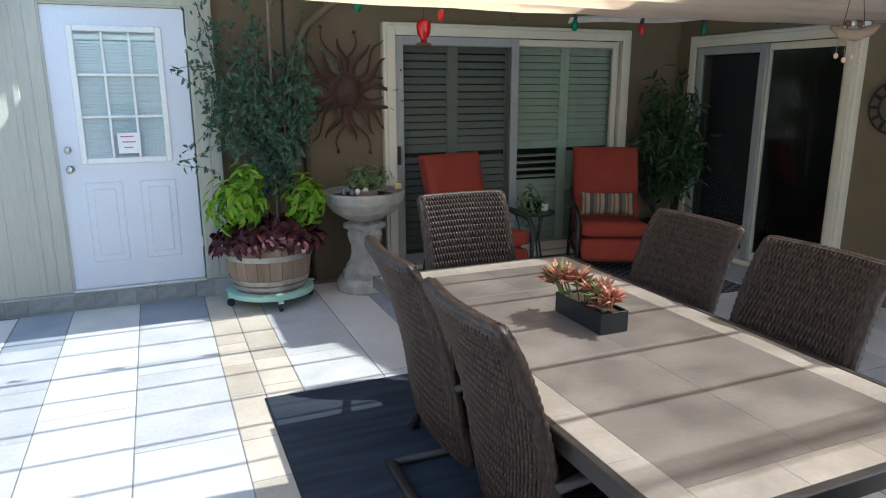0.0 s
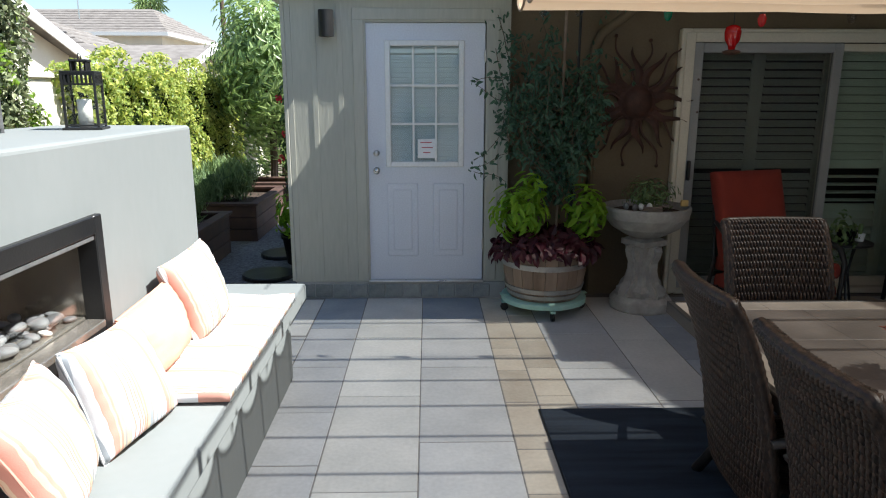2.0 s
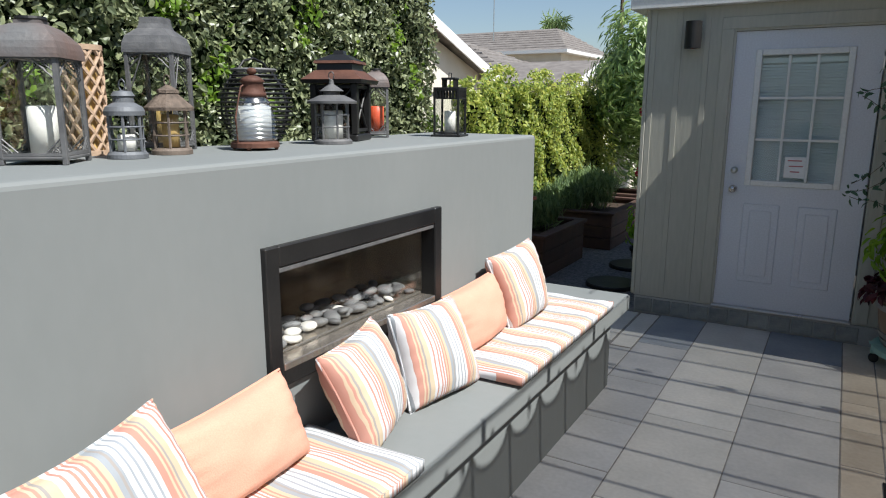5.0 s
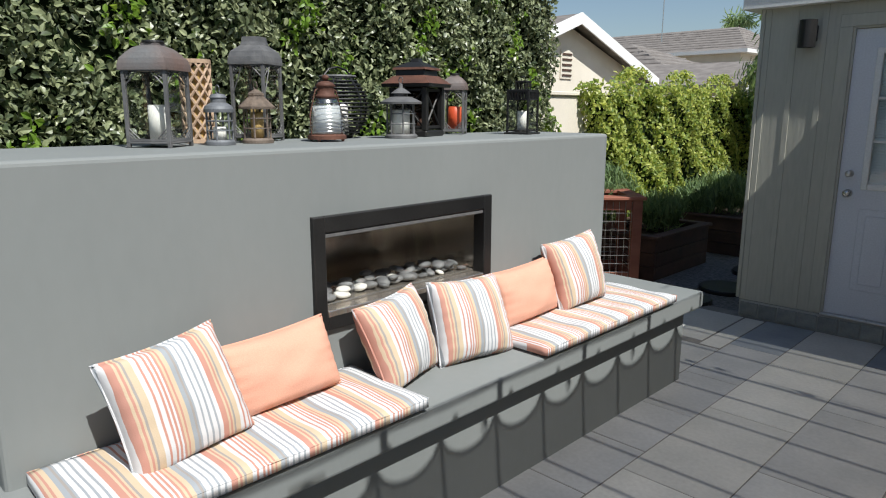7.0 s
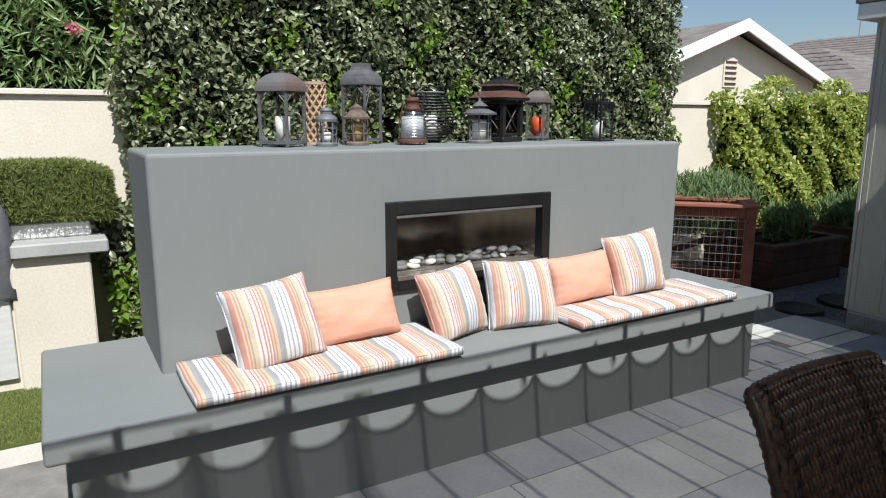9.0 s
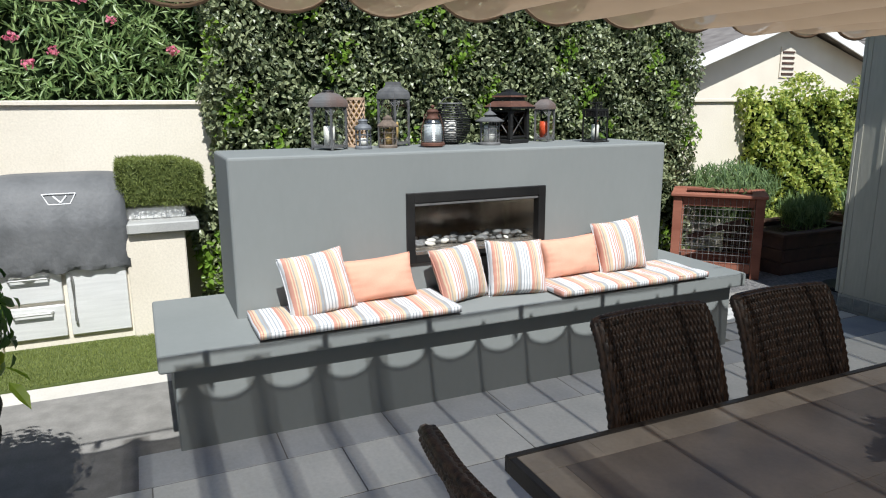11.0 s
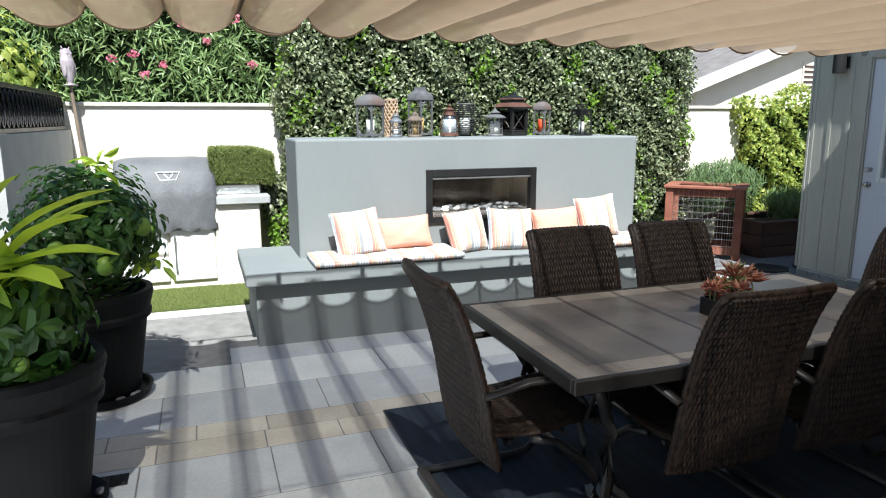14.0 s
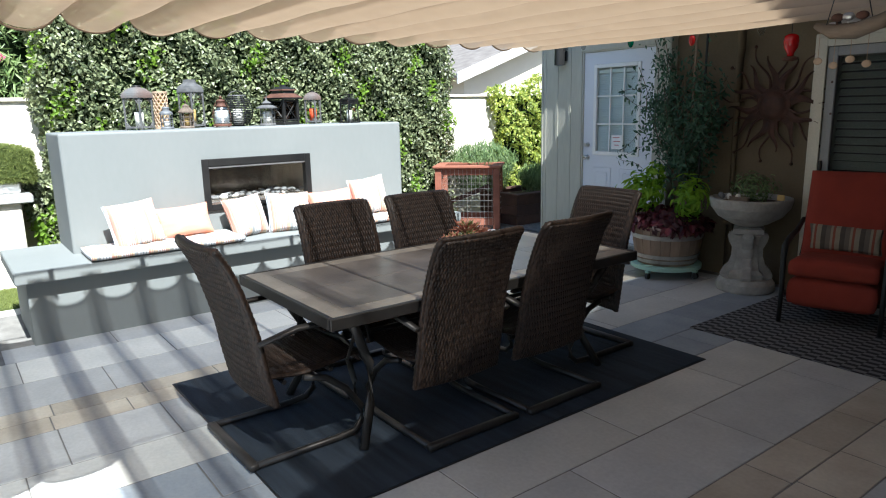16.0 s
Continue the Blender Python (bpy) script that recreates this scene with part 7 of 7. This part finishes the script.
# ---- sitting corner ----
def checked(name, a, b, s):
    m, n, l, p = _nodes(name)
    co, ch, nz = n.new("ShaderNodeTexCoord"), n.new("ShaderNodeTexChecker"), n.new("ShaderNodeTexNoise")
    mp = n.new("ShaderNodeMapping")
    mp.inputs["Scale"].default_value = (s, s * 2.0, 0.01)
    l.new(co.outputs["Object"], mp.inputs["Vector"])
    l.new(mp.outputs[0], ch.inputs["Vector"])
    ch.inputs["Scale"].default_value = 1.0
    ch.inputs["Color1"].default_value, ch.inputs["Color2"].default_value = (*a, 1), (*b, 1)
    l.new(ch.outputs[0], p.inputs["Base Color"])
    nz.inputs["Scale"].default_value = 220
    l.new(co.outputs["Object"], nz.inputs["Vector"])
    bp = n.new("ShaderNodeBump")
    bp.inputs["Strength"].default_value, bp.inputs["Distance"].default_value = 0.6, 0.004
    l.new(nz.outputs[0], bp.inputs["Height"])
    l.new(bp.outputs[0], p.inputs["Normal"])
    p.inputs["Roughness"].default_value = 0.95
    return m


mat2 = thing("outdoor_mat", (0, 0, 0), "black and grey checked outdoor mat under the armchairs", "mat")
part("weave", bbox(1.885, 4.5, 4.03, 5.35, 0.0005, 0.008, 0.002), checked("checked_weave", (0.02, 0.02, 0.024), (0.16, 0.16, 0.165), 13), mat2)


def armchair(at, label):
    c = thing("armchair", at, label, "armchair", "red armchairs")
    def pad(name, w, d, h, m, tuft=False):
        bm = bbox(-w / 2, w / 2, -d / 2, d / 2, 0, h, 0)
        bmesh.ops.subdivide_edges(bm, edges=bm.edges, cuts=13, use_grid_fill=True)
        for v in bm.verts:
            u, t, z = v.co.x / (w / 2), v.co.y / (d / 2), v.co.z / h * 2 - 1
            k = max(0.0, (1 - abs(u) ** 6) * (1 - abs(t) ** 6)) ** 0.5
            v.co.z = h / 2 + (v.co.z - h / 2) * (0.72 + 0.28 * k)
            s = 1 - 0.04 * abs(z) ** 3
            v.co.x *= s
            v.co.y *= s
            if tuft and z > 0.5:
                v.co.z -= 0.045 * math.exp(-((u * 2.2) ** 2 + ((t + 0.15) * 3) ** 2) * 2.2)
        o = part(name, bm, M_RED, c, "", True)
        o.matrix_basis = m
        return o
    pad("seat_cushion", 0.575, 0.62, 0.15, pose(0, 0.04, 0.325, 4, 0, 0))
    pad("lower_cushion", 0.575, 0.60, 0.235, pose(0, 0.04, 0.105, 3, 0, 0))
    b = pad("back_cushion", 0.60, 0.74, 0.15, pose(0, -0.20, 0.74, 107, 0, 0) @ Matrix.Rotation(math.pi, 4, "Z"), True)
    bm = ball(bmesh.new(), (0, -0.05, 0.112), 0.016, (1, 1, 0.5), 10, 6)
    part("button", bm, M_RED, b)
    for s in (-1, 1):
        bm = bmesh.new()
        tube(bm, [(s * 0.315, -0.27, 0.70), (s * 0.33, -0.12, 0.625), (s * 0.335, 0.12, 0.60), (s * 0.33, 0.28, 0.57), (s * 0.325, 0.335, 0.48), (s * 0.322, 0.33, 0.25), (s * 0.325, 0.345, 0.0)], [0.016, 0.022, 0.024, 0.024, 0.02, 0.017, 0.017], 8)
        part("arm", bm, M_BLACK, c, "black curved metal arm", True)
        bm = bmesh.new()
        tube(bm, [(s * 0.285, -0.345, 0.82), (s * 0.30, -0.31, 0.70), (s * 0.31, -0.26, 0.40), (s * 0.315, -0.33, 0.0)], 0.016, 8)
        part("rear_leg", bm, M_BLACK, c, smooth=True)
    bm = bmesh.new()
    for y in (-0.22, 0.28):
        tube(bm, [(-0.31, y, 0.20), (0.31, y, 0.20)], 0.014, 6)
    for s in (-1, 1):
        tube(bm, [(s * 0.315, -0.27, 0.20), (s * 0.32, 0.335, 0.20)], 0.014, 6)
    part("seat_frame", bm, M_BLACK, c)
    return c


arm1 = armchair(pose(2.46, 5.06, 0.009, 0, 0, 195), "reclining red cushioned armchair with black metal frame")
arm2 = armchair(pose(3.79, 5.05, 0.009, 0, 0, 154), "red cushioned armchair beside the corner plant")
pillow("lumbar_pillow", "grey striped lumbar pillow on the red armchair", pose(2.46, 5.06, 0.009, 0, 0, 195) @ pose(0, -0.13, 0.48, 0, 0, 0) @ pose(0, 0, 0, 14, 0, 0), 0.50, 0.20, M_PILLOWSTRIPE, 11, 0.05)
pillow("lumbar_pillow", "grey striped lumbar pillow on the second armchair", pose(3.79, 5.05, 0.009, 0, 0, 154) @ pose(0, -0.10, 0.48, 0, 0, 0) @ pose(0, 0, 0, 14, 0, 0), 0.50, 0.20, M_PILLOWSTRIPE, 12, 0.05)
st = thing("side_table", (3.13, 5.28, 0.009), "small dark metal side table", "side table")
part("top", lathe([(0.19, 0.52), (0.20, 0.525), (0.20, 0.54), (0, 0.541)], 28), M_BLACK, st)
for k in range(3):
    g = k * 2.094 + 0.4
    bm = bmesh.new()
    tube(bm, [(0.16 * math.cos(g), 0.16 * math.sin(g), 0.52), (0.09 * math.cos(g), 0.09 * math.sin(g), 0.28), (0.17 * math.cos(g), 0.17 * math.sin(g), 0.0)], 0.010, 6)
    part("leg", bm, M_BLACK, st)
ip = thing("potted_plant", (3.10, 5.22, 0.551), "trailing light green plant in a dark pot on the side table", "pot plant")
part("pot", lathe([(0.05, 0), (0.075, 0.10), (0.07, 0.10), (0.06, 0.085), (0, 0.085)], 20), M_POT, ip)
p, o = blob_points(150, (-0.07, -0.05, 0.07), (0.12, 0.11, 0.19), 111, 0.1)
part_of("foliage", leaves("foliage", p, o, 0.045, 0.6, 0.5, 0.9, 111), M_ROSEMARY, ip)
sp = thing("potted_plant", (3.24, 5.27, 0.551), "tiny cactus in a white pot on the side table", "pot plant")
part("pot", lathe([(0.03, 0), (0.038, 0.06), (0.034, 0.06), (0, 0.055)], 18), M_WHITE, sp)
part("cactus", lathe([(0.014, 0.055), (0.018, 0.09), (0.015, 0.13), (0, 0.14)], 10), M_ROSEMARY, sp)
M_PALMLEAF = leafy("palm_leaf", (0.012, 0.035, 0.010), (0.045, 0.10, 0.025), 0.45, 0.3, 0.4)
cp = thing("bamboo_palm", (4.68, 5.33, 0), "dark leafy bamboo palm in the house corner", "pot plant")
part("pot", lathe([(0.15, 0), (0.2, 0.30), (0.21, 0.30), (0.21, 0.33), (0.185, 0.33), (0.18, 0.28), (0, 0.28)], 24), M_POT, cp)
rng = np.random.default_rng(120)
bm = bmesh.new()
P = []
for k in range(18):
    g = k * 2.4
    top = Vector((0.30 * math.cos(g) * (0.4 + 0.6 * rng.uniform()), 0.26 * math.sin(g) * (0.4 + 0.6 * rng.uniform()), rng.uniform(0.9, 1.75)))
    pts = [Vector((0, 0, 0.28)).lerp(top, u) + Vector((0, 0, 0.12 * math.sin(u * 3.14))) for u in np.linspace(0, 1, 6)]
    tube(bm, pts, 0.006, 5)
    for j in range(80):
        u = rng.uniform(0.3, 1)
        P.append(tuple(Vector((0, 0, 0.28)).lerp(top, u) + Vector((0, 0, 0.12 * math.sin(u * 3.14))) + Vector(rng.normal(0, 0.075, 3))))
part("canes", bm, M_TRUNK, cp)
P = np.array(P)
part_of("fronds", leaves("fronds", P, np.tile((-0.3, -0.8, 0.4), (len(P), 1)), 0.115, 0.26, 0.5, 0.9, 121), M_PALMLEAF, cp)
ck = thing("wall_clock", pose(HX - 0.002, 3.42, 1.485, 0, -90, 0), "black openwork wall clock on the stucco", "clock")
bm = bmesh.new()
for r in (0.19, 0.115):
    tube(bm, [(r * math.cos(g), r * math.sin(g), 0.02) for g in np.linspace(0, 6.28, 41)[:-1]], 0.009, 6, closed=True)
part("ring", bm, M_BLACK, ck)
for k in range(12):
    m = Matrix.Rotation(k * math.pi / 6, 4, "Z")
    part("hour_mark", bbox(0.125, 0.183, -0.012, 0.012, 0.012, 0.026, 0.002, m=m), M_BLACK, ck)
for a, L in ((40, 0.08), (160, 0.11)):
    part("hand", bbox(0, L, -0.005, 0.005, 0.022, 0.028, 0.001, m=Matrix.Rotation(radians(a), 4, "Z")), M_BLACK, ck)

drain = thing("floor_drain", (0.797, -0.695, 0.0), "small dark metal drain grate set in the patio", "drain")
part("frame", bbox(-0.055, 0.055, -0.075, 0.075, 0.0006, 0.004, 0.001), M_BLACK, drain)
for k in range(6):
    part("grate_bar", bbox(-0.045, 0.045, -0.062 + k * 0.0225, -0.052 + k * 0.0225, 0.0042, 0.0075, 0.001), M_BRONZE, drain)

# ---- citrus trees in pots ----
def long_leaf(base, tip, width, rise):
    """One arched, folded strap leaf from base to tip."""
    bm = bmesh.new()
    a, b = Vector(base), Vector(tip)
    d = (b - a).normalized()
    side = d.cross(Vector((0, 0, 1))).normalized()
    rows = []
    for u in np.linspace(0, 1, 12):
        c = a.lerp(b, u) + Vector((0, 0, rise * math.sin(u * math.pi)))
        w = width * math.sin(math.pi * min(1.0, u * 0.96 + 0.03)) ** 0.75 * (1 + 0.06 * math.sin(u * 19))
        rows.append([bm.verts.new(c + side * w * q + Vector((0, 0, w * 0.45 * abs(q)))) for q in (-1, -0.5, 0, 0.5, 1)])
    for p, q in zip(rows, rows[1:]):
        for k in range(4):
            bm.faces.new((p[k], p[k + 1], q[k + 1], q[k]))
    return bm


def citrus(x, y, s, seed, label, crown_z, crown_r, n, fresh, leaf=0.095, fruits=9):
    t = thing("citrus_tree", (x, y, 0), label, "potted tree", "potted citrus trees")
    part("saucer", lathe([(0.20 * s, 0), (0.25 * s, 0.02), (0.265 * s, 0.06), (0.25 * s, 0.06), (0.23 * s, 0.03), (0, 0.028)], 32), M_POT, t)
    part("pot", lathe([(0.185 * s, 0.03), (0.20 * s, 0.06), (0.262 * s, 0.46 * s), (0.285 * s, 0.47 * s), (0.29 * s, 0.50 * s), (0.28 * s, 0.515 * s), (0.285 * s, 0.53 * s), (0.305 * s, 0.60 * s), (0.30 * s, 0.63 * s), (0.27 * s, 0.63 * s), (0.255 * s, 0.55 * s), (0, 0.55 * s)], 44), M_POT, t, smooth=False)
    part("soil", lathe([(0.25 * s, 0.553 * s), (0.1, 0.57 * s), (0, 0.575 * s)], 24), M_SOIL, t)
    rng = np.random.default_rng(seed)
    for k in range(16):
        g = rng.uniform(0, 6.28)
        b = ball(bmesh.new(), (0.235 * s * math.cos(g), 0.235 * s * math.sin(g), 0.05), 0.022, (1.3, 1, 0.7), 8, 6)
        part("stone", b, M_PEBBLE, t, smooth=True)
    bm = bmesh.new()
    tube(bm, [(0, 0, 0.5 * s), (0.015, 0.01, crown_z - 0.35), (0, 0, crown_z)], [0.022, 0.018, 0.012], 8)
    ends = []
    for k in range(10):
        g, e = k * 2.4 + seed, rng.uniform(-0.2, 0.9)
        q = Vector((crown_r * 0.85 * math.cos(g) * math.cos(e), crown_r * 0.85 * math.sin(g) * math.cos(e), crown_z + crown_r * 0.8 * math.sin(e)))
        a = Vector((0, 0, crown_z - 0.22 + 0.025 * k))
        tube(bm, [a, a.lerp(q, 0.5) + Vector((0, 0, 0.04)), q], [0.010, 0.007, 0.003], 5)
        ends.append(q)
    part("trunk", bm, M_TRUNK, t)
    p, o = blob_points(n, (0, 0, crown_z), (crown_r, crown_r, crown_r * 0.92), seed, 0.5)
    part_of("crown", leaves("crown", p, o + [0, 0, 0.3], leaf, 0.5, 0.35, 0.6, seed), M_LEMON, t)
    P, O = [], []
    for q in fresh:
        for j in range(10):
            P.append(np.array(q) + rng.normal(0, 0.04, 3))
            O.append((0.3, 0.3, 0.8))
    part_of("young_leaves", leaves("young_leaves", np.array(P), np.array(O, float), leaf * 1.75, 0.36, 0.2, 0.6, seed + 1), M_LEMON_NEW, t, "bright young leaves")
    for k in range(fruits):
        g, e = -0.9 + k * 0.62, (-0.62, -0.15, -0.45, 0.1)[k % 4]
        c = (crown_r * 0.95 * math.cos(g) * math.cos(e), crown_r * 0.95 * math.sin(g) * math.cos(e), crown_z + crown_r * 0.9 * math.sin(e))
        f = ball(bmesh.new(), c, 0.05 if s < 1.1 else 0.034, (1, 1, 1.12), 14, 10)
        part("fruit", f, M_FRUIT, t, "green unripe citrus fruit", True)
    return t


citrus(-0.32, -0.85, 1.07, 131, "citrus tree with green fruit in a large dark pot", 1.03, 0.40, 2600, [(0.1, 0.1, 1.42), (0.2, 0.36, 0.88)], 0.074)
bushy = citrus(1.03, -0.97, 1.12, 132, "bushy citrus with bright young leaves in a dark pot", 0.88, 0.29, 1150, [(0.20, 0.05, 1.10)], 0.10, 3)
SPRAY = (((0.10, -0.02, 1.16), (0.14, 0.44, 1.40), 0.040), ((0.14, 0.02, 1.12), (0.24, 0.36, 1.31), 0.046), ((0.14, 0.00, 1.10), (0.30, 0.46, 1.17), 0.040), ((0.16, -0.02, 1.06), (0.40, 0.28, 1.08), 0.048),
         ((0.06, 0.04, 1.14), (-0.02, 0.42, 1.34), 0.036), ((0.12, -0.08, 1.14), (0.34, 0.02, 1.33), 0.048), ((0.10, -0.10, 1.10), (0.36, -0.24, 1.22), 0.046), ((0.08, -0.06, 1.18), (0.10, 0.12, 1.46), 0.040), ((0.14, -0.10, 1.04), (0.44, -0.06, 1.06), 0.046))
bm = bmesh.new()
tube(bm, [(0.02, 0.0, 0.80), (0.08, -0.01, 1.0), (0.11, -0.02, 1.18)], [0.010, 0.008, 0.005], 6)
part("shoot", bm, M_LEMON_NEW, bushy, "young green shoot", True)
for base, tip, width in SPRAY:
    part("long_leaf", long_leaf(base, tip, width * 1.35, 0.04), M_LEMON_NEW, bushy, "long bright young leaf", True)

# ---- distance ----
def hip_roof_house(name, label, x0, x1, y0, y1, eave, ridge, hip):
    h = thing(name, (0, 0, 0), label, "house", "neighbouring houses")
    part("wall", bbox(x0 + 0.5, x1 - 0.5, y0 + 0.5, y1 - 0.5, -0.05, eave), M_CREAM, h)
    bm = bmesh.new()
    run = min(x1 - x0, y1 - y0) * 0.45
    a = [bm.verts.new(p) for p in ((x0, y0, eave), (x1, y0, eave), (x1, y1, eave), (x0, y1, eave))]
    b = [bm.verts.new(p) for p in ((x0 + hip, y0 + run, ridge), (x1 - hip, y0 + run, ridge), (x1 - hip, y1 - run, ridge), (x0 + hip, y1 - run, ridge))]
    bm.faces.new(a[::-1])
    bm.faces.new(b)
    for i in range(4):
        bm.faces.new((a[i], a[(i + 1) % 4], b[(i + 1) % 4], b[i]))
    part("roof", bm, M_SHINGLE, h, "grey shingle hip roof")
    for k in range(1, 9):
        u = k / 9
        q, e, z = run * u, hip * u, eave + (ridge - eave) * u
        bm = bmesh.new()
        tube(bm, [(x0 + e, y0 + q, z), (x1 - e, y0 + q, z), (x1 - e, y1 - q, z), (x0 + e, y1 - q, z)], 0.05, 4, closed=True)
        part("shingle_course", bm, M_SHINGLE, h)
    bm = bbox(x0 - 0.03, x1 + 0.03, y0 - 0.03, y1 + 0.03, eave - 0.18, eave - 0.002)
    part("fascia", bm, M_WHITE, h)
    return h


hip_roof_house("neighbour_house", "low house with a grey shingle roof further along", -22.0, -10.0, 23.0, 31.0, 2.6, 4.3, 4.3)
hip_roof_house("neighbour_house", "larger tiled-roof house in the distance", -26.0, -13.2, 36.0, 45.0, 4.67, 6.2, 2.2)
far_house("neighbour_house", "low gabled house with grey shingles and a white gable end", 20.4, 24.6, -13.0, -7.25, 2.42, 3.05, M_CREAM)
for k, (x, y, hh, sc) in enumerate(((-18.6, 48.0, 7.6, 0.9), (-13.9, 48.0, 12.5, 1.2))):
    pm = thing("palm_tree", (x, y, 0), "distant fan palm above the roofs", "palm tree", "distant palms")
    bm = bmesh.new()
    tube(bm, [(0, 0, 0), (0.1, 0, hh * 0.5), (0, 0, hh)], [0.22, 0.17, 0.15], 8)
    part("trunk", bm, M_TRUNK, pm)
    rng = np.random.default_rng(140 + k)
    d = rng.normal(0, 1, (260, 3))
    d /= np.linalg.norm(d, axis=1)[:, None]
    d[:, 2] = np.abs(d[:, 2]) * 0.8 - 0.35
    p = np.array((0, 0, hh)) + d * 0.75 * sc
    part_of("fronds", leaves("fronds", p, np.cross(d, (0.3, 0.2, 1)), 0.9 * sc, 0.10, 0.5, 0.3, 140 + k), M_OLEANDER, pm)
an = thing("roof_antenna", (-12.3, 25.3, 4.2), "thin television aerial on a neighbouring roof", "antenna")
bm = bmesh.new()
rod(bm, (0, 0, 0), (0, 0, 1.7), 0.02, seg=6)
rod(bm, (-0.7, -0.7, 1.55), (0.7, 0.7, 1.65), 0.015, seg=6)
for k in range(7):
    u = -0.6 + k * 0.2
    rod(bm, (u - 0.2, u + 0.2, 1.6), (u + 0.2, u - 0.2, 1.6), 0.010, seg=5)
part("aerial", bm, M_NICKEL, an)

# ---- patio stones ----
rng = np.random.default_rng(150)
STRIPS = [  # x0, x1, stone, length of a stone, first joint
    (-0.98, -0.63, "slate", 0.62, -3.1), (-0.63, -0.17, "pale", 0.94, -2.85), (-0.17, 0.30, "grey", 0.93, -3.3), (0.30, 0.485, "tan", 0.44, -3.2),
    (0.485, 0.69, "tan", 0.47, -3.0), (0.69, 1.16, "grey", 0.62, -3.15), (1.16, 1.53, "pale", 0.95, -3.0), (1.53, 1.90, "blue", 0.62, -3.2), (1.90, 2.24, "blue", 0.62, -3.0), (2.24, 2.70, "pale", 0.98, -2.54),
    (2.70, 3.17, "grey", 0.95, -2.90), (3.17, 3.39, "tan", 0.48, -3.1), (3.39, 3.62, "tan", 0.50, -2.95), (3.62, 4.1, "grey", 0.9, -3.0), (4.1, 4.56, "pale", 0.9, -2.7), (4.56, 5.04, "grey", 0.9, -3.1)]
for x0, x1, kind, L, start in STRIPS:
    y = start
    k = 0
    while y < 5.60:
        ln = L * (1.0 if L > 0.9 else float(rng.choice((0.85, 1.0, 1.15))))
        y0, y1 = max(y, -3.2), min(y + ln, 5.61)
        if 5.61 - y1 < 0.15:
            y1 = 5.61
        kk = kind
        roll = rng.uniform()
        if y1 > 5.2 and kind in ("slate", "grey") and x0 < 0.2:
            kk = "blue"
        elif kind == "grey" and roll < 0.12:
            kk = "slate"
        elif kind == "pale" and roll < 0.15:
            kk = "grey"
        if x0 < -0.9 and y1 < 0.15:
            y += ln
            continue
        e = 0.0035
        j = rng.uniform(-0.0015, 0.0015, 2)
        z = float(rng.uniform(-0.0012, 0.0))
        if y1 - y0 > 0.05:
            part("flagstone", bbox(x0 + e + j[0], x1 - e, y0 + e, y1 - e + j[1], -0.0075, z, 0.0025), STONE[kk], patio)
        y += ln
        if y1 >= 5.61:
            break
for x0, x1, y0, y1, kk in ((-1.62, -1.30, 4.10, 4.78, "grey"), (-1.28, -0.98, 4.10, 4.70, "grey"), (-1.62, -1.15, 4.80, 5.58, "pale"), (-1.14, -0.985, 4.72, 5.58, "pale")):
    part("flagstone", bbox(x0 + 0.004, x1 - 0.004, y0 + 0.004, y1 - 0.004, -0.0075, 0, 0.0025), STONE[kk], patio)
